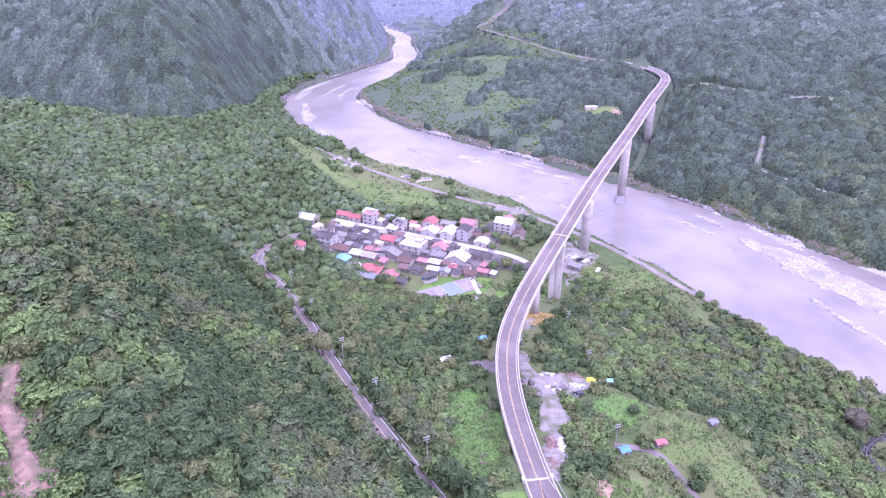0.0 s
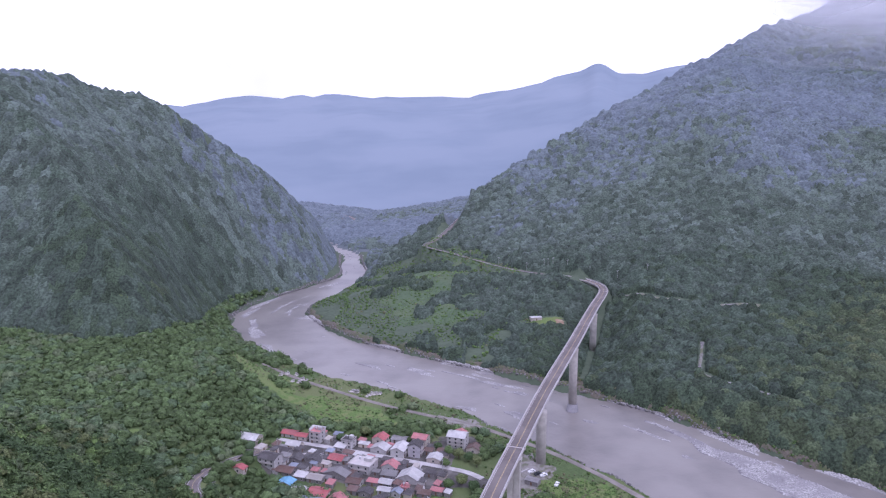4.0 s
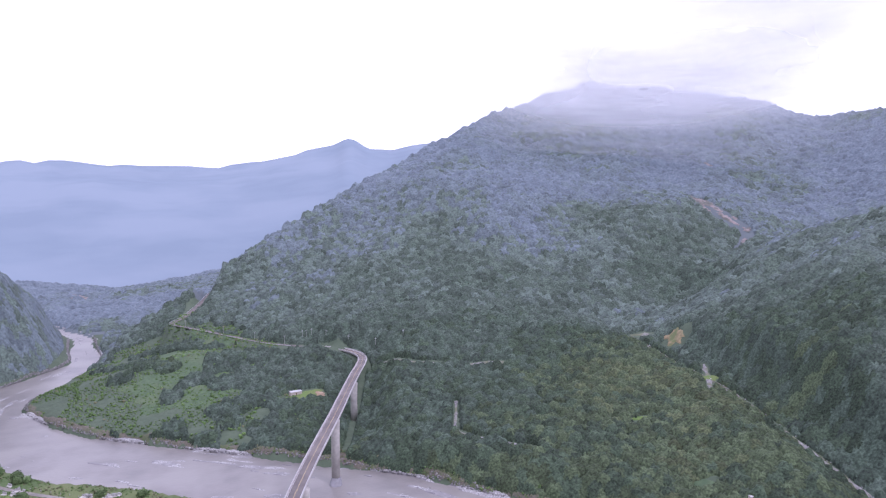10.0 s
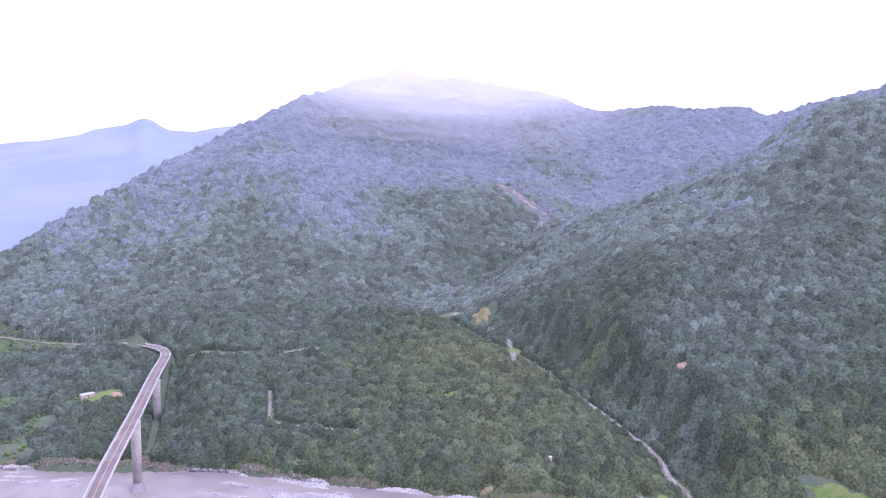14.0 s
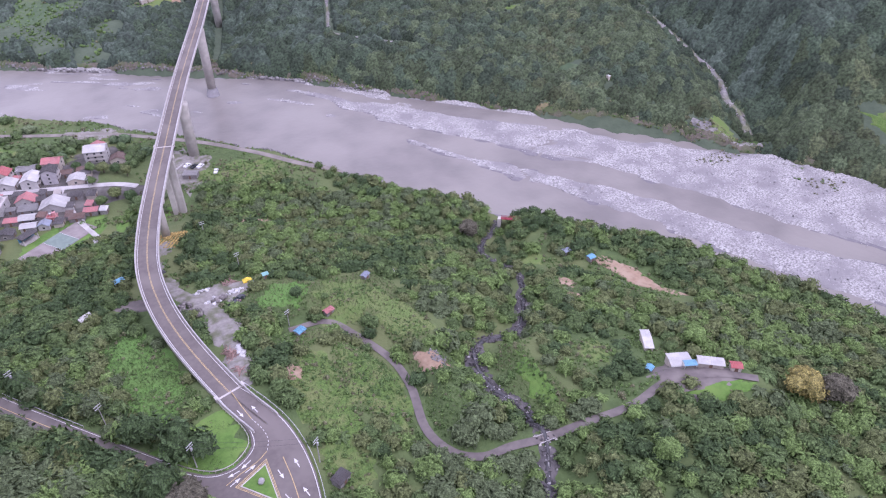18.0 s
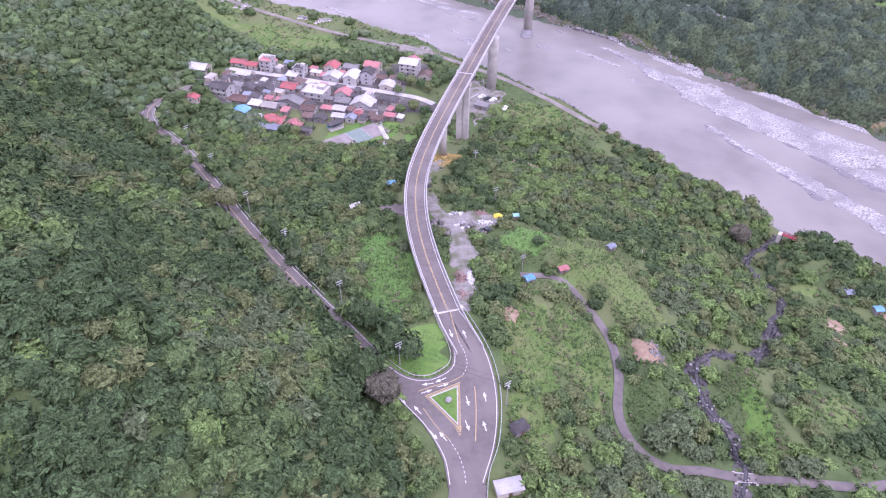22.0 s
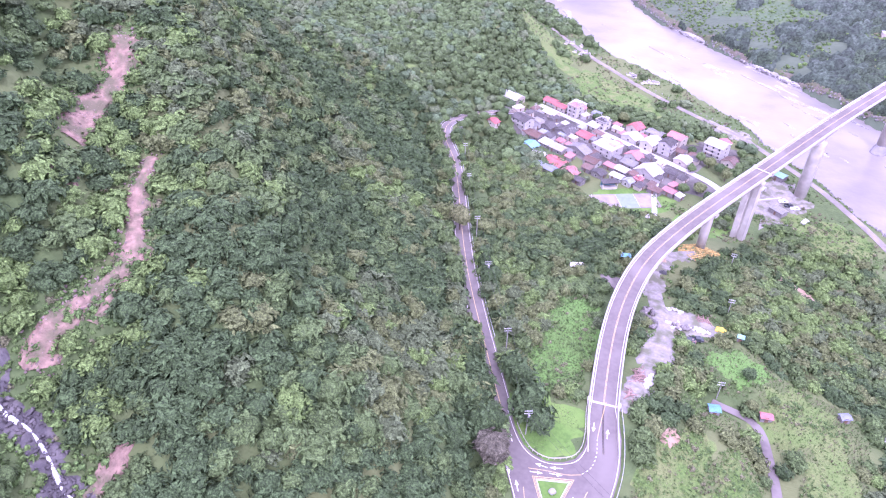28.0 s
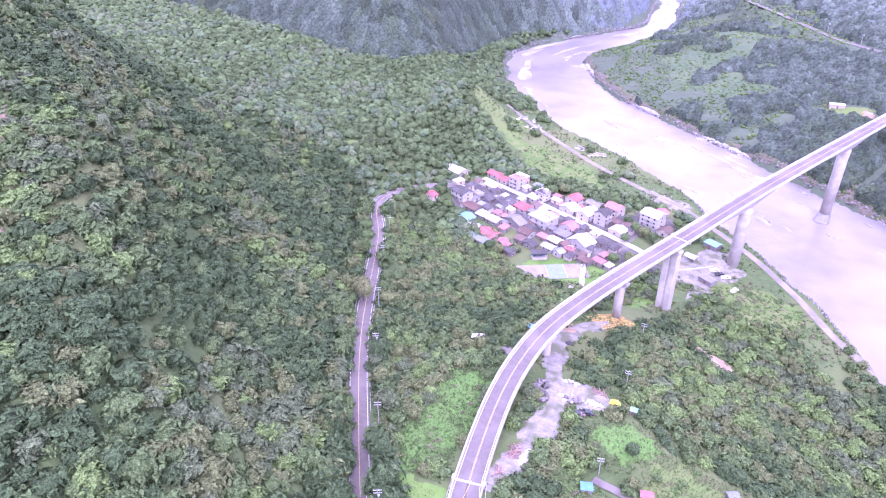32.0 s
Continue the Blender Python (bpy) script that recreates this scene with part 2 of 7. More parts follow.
def land(x, y, rough=True):
    """The height of the ground."""
    x, y = np.asarray(x, float), np.asarray(y, float)
    d, half, side = to_line(x, y, RIVER_LINE)
    out = d - half + 5 * value_noise(x, y, 38, 3) + 2.5 * value_noise(x, y, 13, 4)
    ours = side < 0
    # our bank: a levee, the terrace, the hillside to the west
    v = y + 1.1 * np.clip(x - 52, 0, 1e4)
    ty = np.array(TERRACE_Y, float)
    terrace = np.interp(v, ty[:, 0], ty[:, 1])
    terrace = np.maximum(terrace, 10 + 8 * smooth(120, 190, x))
    # a wooded fan behind the village, between the near spur and the mountain over the bend
    fan = (30 * smooth(-95, -165, x) + 0.05 * np.clip(-190 - x, 0, 400)) * smooth(290, 345, y) * smooth(10, 80, out)
    terrace = np.maximum(terrace, 10 + fan)
    foot, _, fside = to_line(x, y, FOOT_LINE)
    s = np.where((fside > 0) & (y > -250), foot, 0.0)
    near_slope = np.interp(s, [0, 40, 60, 80, 400], [0, 29, 52, 70, 300])
    far_slope = 0.75 * s
    k = smooth(190, 250, y)
    hill = np.minimum(near_slope * (1 - k) + far_slope * k, 240)
    lumps = smooth(10, 90, s)
    hill = hill + lumps * (9 * value_noise(x, y, 95, 1) + 5 * value_noise(x, y, 37, 2))
    hill = hill + smooth(0, 25, s) * (8 * np.exp(-(to_line(x, y, SPUR)[0] / 19) ** 2) - 16 * np.exp(-(to_line(x, y, BOWL)[0] / 20) ** 2) - 6 * np.exp(-(to_line(x, y, HOLLOW)[0] / 20) ** 2))
    mfoot, _, mside = to_line(x, y, MOUNTAIN_LINE)
    m = np.where(mside > 0, mfoot, 0.0)
    climb = (0.97 + 0.35 * smooth(640, 800, y) * smooth(-420, -260, x)) * m
    ribs = smooth(10, 120, m) * (15 * value_noise(x, y, 120, 1) + 9 * value_noise(x, y, 52, 2) + 4 * value_noise(x, y, 21, 12))
    hill = np.maximum(hill, np.where(m > 0, np.minimum(climb, 285) + ribs, 0))
    g, gz, _ = to_line(x, y, GULLY)
    left = terrace + hill
    left = left - smooth(30, 4, g) * np.maximum(left - gz, 0) * 0.9
    left = left + smooth(20, 60, s) * smooth(-20, -160, y) * 20
    for line, depth, w in ((STREAM, 1, 16),):
        q, qz, _ = to_line(x, y, line)
        left = left + smooth(w, 3, q) * np.minimum(qz - left, 0)
    left = np.where(out < 22, np.minimum(left, 2 + 8.0 * smooth(0, 9, out) + np.maximum(out - 9, 0) * 1.6), left)
    # the far bank: slope, spurs and the mountain
    right = 3 + 4 * smooth(0, 8, out) + 0.27 * np.clip(out - 8, 0, 260) * 0.9
    rise = np.full(np.shape(x), -1e3)
    _, _, facing = to_line(x, y, RIDGES[0][0])
    behind = (facing < 0) & (y > 960)
    for k, (line, fall) in enumerate(RIDGES[:5]):
        rise = np.logaddexp(rise / 6, (crest(x, y, line, np.where(behind, 1.0, fall) if k == 0 else fall) - 8) / 6) * 6
    lee = np.maximum(crest(x, y, RIDGES[0][0], 1.0) - 8, 4)
    right = np.logaddexp(right / 5, rise / 5) * 5
    right = np.where(behind & (x < 1125), np.minimum(right, lee), right)
    big = smooth(60, 260, out)
    right = right + big * np.where(behind, 0.3, 1.0) * (17 * value_noise(x, y, 170, 5) + 9 * value_noise(x, y, 66, 6) + 3 * value_noise(x, y, 27, 7))
    q, qz, _ = to_line(x, y, FAR_STREAM)
    right = right + smooth(46, 6, q) * np.minimum(qz - right, 0)
    right = np.minimum(right, 3 + (0.75 + 0.8 * smooth(930, 1030, y)) * np.maximum(out, 0))
    q, qz, _ = to_line(x, y, [(135, 535, 5), (151, 577, 10), (170, 628, 24), (180, 655, 37), (184, 670, 41), (182, 690, 43)])
    right = right + smooth(42, 9, q) * np.minimum(qz - right, 0)
    # the mountain over the bend falls away to the north along its spur
    away, line_z, past = to_line(x, y, RIDGES[5][0])
    north = crest(x, y, RIDGES[5][0], RIDGES[5][1])
    south = line_z - 4 + 0.02 * away
    left = np.where((y > 600) & (past > 0), np.minimum(left, north), np.where(y > 600, np.minimum(left, south), left))
    left = np.where(y > 1020, np.minimum(left, np.maximum(north, 0.9 * m * smooth(1150, 1400, y) + 4)), left)
    left = np.where(y > 380, np.minimum(left, 3 + 1.4 * np.maximum(out, 0)), left)
    z = np.where(ours, left, right)
    z = np.where(out < 0, np.maximum(z * 0 - 4, 2.5 + out * 1.6), np.maximum(z, 2.5))
    # upstream the valley closes: wooded flats rise behind the last bend
    closed = np.minimum(0.55 * np.maximum(out - 2, 0), 6 + 0.13 * np.abs(x + 135 - 0.05 * (y - 1230)) + 0.05 * np.clip(y - 1230, 0, 300) - 0.1 * np.clip(y - 1600, 0, 250) + 9 * value_noise(x, y, 120, 16) + 5 * value_noise(x, y, 45, 17))
    z = np.where(y > 1080, np.maximum(z, smooth(1150, 1260, y) * closed), z)
    # cuttings and banks of the roads
    for line, w, soft in ((OLD_ROAD, 4.2, 13), (LANE, 2.6, 8), (MAIN_ROAD, 9, 12), (FAR_ROAD[3:], 4.6, 12)):
        q, qz, _ = to_line(x, y, line)
        k = smooth(w + soft, w, q)
        z = z + k * (qz - 0.25 - z)
    # level ground: the junction, the lawn, the yard under the viaduct, the village court
    for cx, cy, rx, ry, cz in ((14, 118, 20, 20, 44.75), (6, 134, 14, 14, 44.7), (-12, 321, 26, 17, 10.4)):
        k = smooth(1.35, 0.85, np.hypot((x - cx) / rx, (y - cy) / ry))
        z = z + k * (cz - z)
    return z


# ---- materials ----
def material(name, colour, second=None, scale=1.0, rough=0.85, bump=0.0, bump_scale=None, metal=0.0, island=0.0, random_ob=0.0, third=None, third_scale=0.1, spec=0.3, sheen=0.0):
    """A surface with grain at two scales: base colour to second by fine noise, to third by broad patches."""
    m = bpy.data.materials.new(name)
    m.use_nodes = True
    n, l = m.node_tree.nodes, m.node_tree.links
    b = n["Principled BSDF"]
    b.inputs["Roughness"].default_value, b.inputs["Metallic"].default_value = rough, metal
    b.inputs["Specular IOR Level"].default_value = spec
    # a pale blue sheen that stands in for haze over distant leaves
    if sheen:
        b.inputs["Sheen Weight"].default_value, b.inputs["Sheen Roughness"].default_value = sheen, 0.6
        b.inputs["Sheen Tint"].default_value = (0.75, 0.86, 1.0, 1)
    geo = n.new("ShaderNodeNewGeometry")
    second = second or tuple(c * 0.72 for c in colour)

    def noise_of(s, detail=4.0):
        t = n.new("ShaderNodeTexNoise")
        t.inputs["Scale"].default_value, t.inputs["Detail"].default_value = s, detail
        l.new(geo.outputs["Position"], t.inputs["Vector"])
        return t.outputs["Fac"]

    def mixed(fac, a, c):
        x = n.new("ShaderNodeMix")
        x.data_type = "RGBA"
        l.new(fac, x.inputs[0])
        for socket, value in ((6, a), (7, c)):
            if isinstance(value, tuple):
                x.inputs[socket].default_value = (*value, 1)
            else:
                l.new(value, x.inputs[socket])
        return x.outputs[2]

    def contrast(fac, lo, hi):
        r = n.new("ShaderNodeMapRange")
        r.inputs["From Min"].default_value, r.inputs["From Max"].default_value = lo, hi
        l.new(fac, r.inputs["Value"])
        return r.outputs["Result"]
    col = mixed(contrast(noise_of(scale), 0.35, 0.65), colour, second)
    if third:
        col = mixed(contrast(noise_of(third_scale, 3.0), 0.45, 0.62), col, third)
    if island or random_ob:
        h = n.new("ShaderNodeHueSaturation")
        src = geo.outputs["Random Per Island"]
        if random_ob:
            src = n.new("ShaderNodeObjectInfo").outputs["Random"]
        k = island or random_ob
        r = n.new("ShaderNodeMapRange")
        r.inputs["To Min"].default_value, r.inputs["To Max"].default_value = 1 - k, 1 + k
        l.new(src, r.inputs["Value"])
        l.new(r.outputs["Result"], h.inputs["Value"])
        l.new(col, h.inputs["Color"])
        col = h.outputs["Color"]
    l.new(col, b.inputs["Base Color"])
    if bump:
        p = n.new("ShaderNodeBump")
        p.inputs["Strength"].default_value, p.inputs["Distance"].default_value = 1.0, bump
        l.new(noise_of(bump_scale or scale * 2, 5.0), p.inputs["Height"])
        l.new(p.outputs["Normal"], b.inputs["Normal"])
    return m


M = {}
M["undergrowth"] = material("undergrowth", (0.085, 0.125, 0.044), (0.063, 0.096, 0.034), 0.35, 0.95, 0.4, 0.8, third=(0.121, 0.144, 0.057), third_scale=0.02)
# these two grounds have distance haze mixed into their colour, the second more
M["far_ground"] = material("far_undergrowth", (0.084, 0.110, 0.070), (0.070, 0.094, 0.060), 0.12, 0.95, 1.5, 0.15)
M["haze_ground"] = material("haze_undergrowth", (0.112, 0.130, 0.136), (0.100, 0.118, 0.126), 0.05, 0.95, 1.5, 0.1)
M["riverbed"] = material("riverbed", (0.185, 0.175, 0.18), (0.15, 0.142, 0.15), 0.5, 0.9, 0.2, 1.5)
M["gravel_bar"] = material("gravel_bar", (0.455, 0.445, 0.43), (0.18, 0.172, 0.166), 1.1, 0.95, 0.6, 2.0, third=(0.23, 0.22, 0.22), third_scale=0.06)
M["water"] = material("silty_water", (0.190, 0.175, 0.160), (0.150, 0.139, 0.128), 0.05, 0.38, 0.12, 0.35, third=(0.215, 0.200, 0.180), third_scale=0.018, spec=0.35)
M["asphalt"] = material("asphalt", (0.138, 0.120, 0.113), (0.112, 0.098, 0.093), 0.6, 0.9, 0.01, 8, third=(0.160, 0.141, 0.132), third_scale=0.08)
M["concrete"] = material("concrete", (0.50, 0.47, 0.435), (0.41, 0.385, 0.355), 0.4, 0.85, 0.01, 4, third=(0.36, 0.338, 0.31), third_scale=0.12)


# ---- building helpers ----
def mesh_from(name, verts, faces_by_size, mats, face_mats=None, smooth_shade=False):
    """A mesh straight from arrays: verts (n, 3) and a list of face arrays of shape (m, 3) or (m, 4)."""
    me = bpy.data.meshes.new(name)
    verts = np.asarray(verts, np.float32)
    me.vertices.add(len(verts))
    me.vertices.foreach_set("co", verts.ravel())
    loops = np.concatenate([np.asarray(f, np.int32).ravel() for f in faces_by_size])
    sizes = np.concatenate([np.full(len(f), np.asarray(f).shape[1], np.int32) for f in faces_by_size])
    me.loops.add(len(loops))
    me.loops.foreach_set("vertex_index", loops)
    me.polygons.add(len(sizes))
    me.polygons.foreach_set("loop_start", np.concatenate([[0], np.cumsum(sizes)[:-1]]).astype(np.int32))
    for m in mats:
        me.materials.append(m)
    if face_mats is not None:
        me.polygons.foreach_set("material_index", np.asarray(face_mats, np.int32))
    me.polygons.foreach_set("use_smooth", np.full(len(sizes), smooth_shade))
    me.update(calc_edges=True)
    return me


def ribbon(line, offsets, heights):
    """A strip along a 3D line: verts at the given sideways offsets and heights above it."""
    p = np.array(line, float)
    t = np.gradient(p[:, :2], axis=0)
    t /= np.linalg.norm(t, axis=1, keepdims=True)
    nrm = np.stack([t[:, 1], -t[:, 0]], 1)
    rows = []
    for o, h in zip(offsets, heights):
        rows.append(np.column_stack([p[:, 0] + nrm[:, 0] * o, p[:, 1] + nrm[:, 1] * o, p[:, 2] + h]))
    v = np.stack(rows, 1)
    n, k = v.shape[:2]
    i = np.arange(n - 1)[:, None] * k + np.arange(k - 1)[None]
    f = np.stack([i, i + k, i + k + 1, i + 1], -1).reshape(-1, 4)[:, ::-1]
    return v.reshape(-1, 3), f


def closed_ribbon(line, offsets, heights):
    """A beam along a line with a closed section, and end caps."""
    v, f = ribbon(line, list(offsets) + [offsets[0]], list(heights) + [heights[0]])
    k = len(offsets) + 1
    caps = [np.array([[j for j in range(k - 1)]]), np.array([[len(v) - k + j for j in range(k - 1)][::-1]])]
    return v, [f] + caps


# ---- the ground, one sheet ----
def axis(parts):
    out = []
    for a, b, step in parts:
        out += list(np.arange(a, b, step))
    return np.array(out + [parts[-1][1]])


gx = axis([(-4600, -1200, 200), (-1200, -400, 40), (-400, -160, 10), (-160, 260, 3.5), (260, 520, 8), (520, 1800, 25), (1800, 4600, 200)])
gy = axis([(-4600, -600, 250), (-600, -100, 40), (-100, 30, 9), (30, 420, 3.5), (420, 780, 6), (780, 1400, 16), (1400, 2400, 40), (2400, 4700, 200)])
GX, GY = np.meshgrid(gx, gy)
GZ = land(GX, GY)
nx, ny = len(gx), len(gy)
gi = (np.arange(ny - 1)[:, None] * nx + np.arange(nx - 1)[None]).ravel()
gf = np.stack([gi, gi + 1, gi + nx + 1, gi + nx], 1)
cx, cy = (GX[:-1, :-1] + GX[1:, 1:]) / 2, (GY[:-1, :-1] + GY[1:, 1:]) / 2
rd, rh, rs = to_line(cx, cy, RIVER_LINE)
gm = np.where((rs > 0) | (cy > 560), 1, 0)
# the most distant ground takes the bluish, haze-painted material
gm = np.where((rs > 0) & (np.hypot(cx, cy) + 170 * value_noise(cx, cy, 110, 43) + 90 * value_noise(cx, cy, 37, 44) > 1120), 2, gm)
ground = new("ground", mesh_from("ground", np.column_stack([GX.ravel(), GY.ravel(), GZ.ravel()]), [gf], [M["undergrowth"], M["far_ground"], M["haze_ground"]], gm.ravel(), True))
tagged(ground, "valley floor and slopes of soil and green undergrowth", "ground", kind="structure")
# the river: a gravel bed and the silty water that lies in its channels
bed_line = curve_through(RIVER, 36)
across = np.linspace(-1.14, 1.14, 81)
bp = np.array(bed_line)
bt = np.gradient(bp[:, :2], axis=0)
bt /= np.linalg.norm(bt, axis=1, keepdims=True)
bx = bp[:, 0:1] - bt[:, 1:2] * (bp[:, 2:3] * across)
by = bp[:, 1:2] + bt[:, 0:1] * (bp[:, 2:3] * across)
bs = np.concatenate([[0], np.cumsum(np.linalg.norm(np.diff(bp[:, :2], axis=0), axis=1))])[:, None]
bu = across[None] + 0 * bs
bz = bed_z(bx, by, bs + 0 * bu, bu)
bi = (np.arange(len(bp) - 1)[:, None] * 81 + np.arange(80)[None]).ravel()
bf = np.stack([bi, bi + 81, bi + 82, bi + 1], 1)
river_bed = tagged(new("riverbed", mesh_from("riverbed", np.column_stack([bx.ravel(), by.ravel(), bz.ravel()]), [bf], [M["riverbed"], M["gravel_bar"]], ((gravel(bx, by, bu) > 0.4) | ((by > 310) & (bz > -0.05)))[:-1, :-1].ravel().astype(int), True)),
                   "broad river bed of grey gravel bars and silt", "riverbed", kind="structure")
wi = (np.arange(len(bp) - 1)[:, None] * 9 + np.arange(8)[None]).ravel()
wf = np.stack([wi, wi + 9, wi + 10, wi + 1], 1)
water = tagged(new("water", mesh_from("water", np.column_stack([bx[:, ::10].ravel(), by[:, ::10].ravel(), np.full(bx[:, ::10].size, 0.12)]), [wf], [M["water"]], None, True)), "wide shallow river of grey silty water", "river", kind="structure")


# ---- what stands clear of trees ----
CLEAR = [(6, 134, 14, 13), (19, 112, 13, 22), (3, 164, 9, 20), (-1, 188, 8, 14), (27, 160, 5, 10), (29, 186, 6, 12), (35, 208, 13, 9), (20, 226, 6, 10), (18, 246, 6, 9), (31, 270, 12, 11), (6, 221, 8, 6), (53, 192, 10, 10), (76, 180, 15, 16), (84, 158, 8, 15), (48, 165, 8, 7), (44, 136, 8, 17)]
CLEAR += [(-56, 54, 3, 5), (-40, 49, 2, 3), (60, 132, 8, 19), (72, 112, 6, 8), (71, 277, 11, 7), (85, 335, 20, 17), (108, 322, 12, 12), (104, 108, 4, 13), (129, 108, 7, 7), (105, 122, 5, 5), (145, 88, 10, 9), (148.5, 102, 5, 7), (150, 75, 9, 5), (187, 141, 11, 26), (80, 131, 6, 6),]
CLEAR += [(-13, 321, 25, 18), (22, 396, 19, 14), (55, 357, 22, 28), (-160, 355, 9, 5), (37, 106, 6, 8), (28, 88, 6, 6), (10, 316, 10, 12), (86, 190, 5, 4), (-67, 254, 4, 6), (126, 85, 9, 4), (121, 102, 4, 4), (158, 150, 4, 6), (175, 189, 6, 5), (166, 172, 5, 6), (93, 112, 3, 5), (98, 101, 4, 4), (112, 128, 4, 5), (64, 108, 4, 6)]
VILLAGE = (-34, 372, 74, 35, -20)
FAR_CLEAR = [(112, 616, 22, 9), (128, 613, 8, 7), (439, 276, 3.5, 5), (404, 148, 8, 28), (456, 580, 22, 24), (462, 520, 14, 16), (323, 296, 4, 4), (340, 421, 15, 4), (434, 448, 9, 7), (318, 330, 10, 5), (284, 316, 6, 4), (353, 222, 9, 12), (990, 1040, 5, 14)]
YARD_LINE = [(26.5, 152), (27.5, 165), (30, 182), (29, 198), (23, 214), (18, 230), (17, 244), (22, 258), (30, 266)]
SCARS = [[(-134, 142, 6), (-127, 133, 7), (-125, 121, 5), (-116, 106, 3.5)], [(-101, 116, 3), (-97, 106, 4), (-92, 100, 4.5), (-84, 91, 5), (-84, 84, 5), (-85, 77, 5), (-86, 67, 4.5), (-83, 62, 4)], [(-80, 85, 3), (-79, 74, 3.5)]]


def in_any(x, y, spots, grow=0.0):
    hit = np.zeros(np.shape(x), bool)
    wob = 1 + 0.16 * value_noise(x, y, 7, 21)
    for cx, cy, rx, ry in spots:
        hit |= np.hypot((x - cx) / (rx + grow), (y - cy) / (ry + grow)) < wob
    return hit


def in_village(x, y, grow=0.0):
    cx, cy, rx, ry, turn = VILLAGE
    c, s = math.cos(radians(turn)), math.sin(radians(turn))
    u, v = (x - cx) * c + (y - cy) * s, -(x - cx) * s + (y - cy) * c
    return (np.abs(u / (rx + grow)) ** 3 + np.abs(v / (ry + grow)) ** 3) < 1


def tree_mask(x, y):
    """Where a tree may stand, and how low it must stay."""
    d, half, side = to_line(x, y, RIVER_LINE)
    out = d - half
    ok = out > np.where((y > 560) | (side > 0), 3, 9)
    for line, w in ((OLD_ROAD, 4.2), (LANE, 2.6), (MAIN_ROAD, 8.6), (FAR_ROAD, 6), (GULLY, 6.5), (STREAM, 3.2), (FAR_STREAM, 3.6)):
        ok &= to_line(x, y, line)[0] > w
    q, _, low = to_line(x, y, FAR_ROAD)
    ok &= ~((q < np.where(y < 775, 24, 15) + 4 * value_noise(x, y, 12, 28)) & (low > 0))
    for line in SCARS:
        q, w, _ = to_line(x, y, line)
        ok &= q > w * 0.9
    for line in FAR_TRACKS + [FAR_SLIDE]:
        q, w, _ = to_line(x, y, line)
        ok &= q > w * 1.25 + 1.5
    ok &= to_line(x, y, YARD_LINE)[0] > 3.6 + 1.2 * value_noise(x, y, 9, 26)
    q, qz, _ = to_line(x, y, DECK)
    ok &= (q > 9) | ((q > 5.5) & (out > 40) & (y < 200)) | ((q > 3.5) & (side > 0) & (y < 645))
    ok &= ~(in_any(x, y, CLEAR, 2.2) & (x > 36) & (y < 205)) & ~in_any(x, y, CLEAR) & ~in_any(x, y, FAR_CLEAR) & ~in_village(x, y)
    # meadows along our levee
    ours = side < 0
    meadow = ours & (((out < 72 + 14 * value_noise(x, y, 40, 22)) & (x < 6) & (y > 425) & (y < 570 + 0.2 * x)) | ((out < 30) & (x < 122) & (y < 545)))
    thin = meadow & (value_noise(x, y, 11, 23) < 0.62)
    ok &= ~thin
    shelf = ~ours & (out < 3 + 2 * value_noise(x, y, 30, 24))
    ok &= ~shelf
    # the grassy spur over the far bend
    spur = ~ours & (x < 95) & (y > 560) & (y < 930) & (out < 190)
    ok &= ~(spur & (value_noise(x, y, 24, 25) < -0.15 + 0.5 * smooth(60, -40, x)))
    return ok, out, side


def ground_z(x, y):
    """The height of the sheet itself, between its grid points."""
    i, j = np.clip(np.searchsorted(gx, x) - 1, 0, nx - 2), np.clip(np.searchsorted(gy, y) - 1, 0, ny - 2)
    u, v = (x - gx[i]) / (gx[i + 1] - gx[i]), (y - gy[j]) / (gy[j + 1] - gy[j])
    return GZ[j, i] * (1 - u) * (1 - v) + GZ[j, i + 1] * u * (1 - v) + GZ[j + 1, i] * (1 - u) * v + GZ[j + 1, i + 1] * u * v


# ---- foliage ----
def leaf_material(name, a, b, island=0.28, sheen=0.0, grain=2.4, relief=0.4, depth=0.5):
    """Leaves: light sprays and the shade between them, both painted into the colour by noise, with a rough relief of
    the same size.
    """
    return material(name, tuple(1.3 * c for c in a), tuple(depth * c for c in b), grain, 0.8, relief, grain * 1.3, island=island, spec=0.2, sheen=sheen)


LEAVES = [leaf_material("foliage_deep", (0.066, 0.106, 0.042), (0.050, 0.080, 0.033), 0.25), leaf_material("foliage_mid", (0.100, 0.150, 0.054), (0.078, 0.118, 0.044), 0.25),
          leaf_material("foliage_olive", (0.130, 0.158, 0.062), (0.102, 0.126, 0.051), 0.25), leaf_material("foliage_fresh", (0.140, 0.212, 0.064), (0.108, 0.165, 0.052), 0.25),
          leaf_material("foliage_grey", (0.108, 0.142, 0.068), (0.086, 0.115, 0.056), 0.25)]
# distance haze painted into the leaf colours: paler and bluer set by set
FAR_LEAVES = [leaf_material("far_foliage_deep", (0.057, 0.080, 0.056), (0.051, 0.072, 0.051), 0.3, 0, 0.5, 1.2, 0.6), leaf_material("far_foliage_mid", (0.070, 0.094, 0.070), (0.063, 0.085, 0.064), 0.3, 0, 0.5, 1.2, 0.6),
              leaf_material("far_foliage_haze", (0.088, 0.115, 0.093), (0.081, 0.107, 0.086), 0.26, 0.03, 0.4, 1.2, 0.65)]
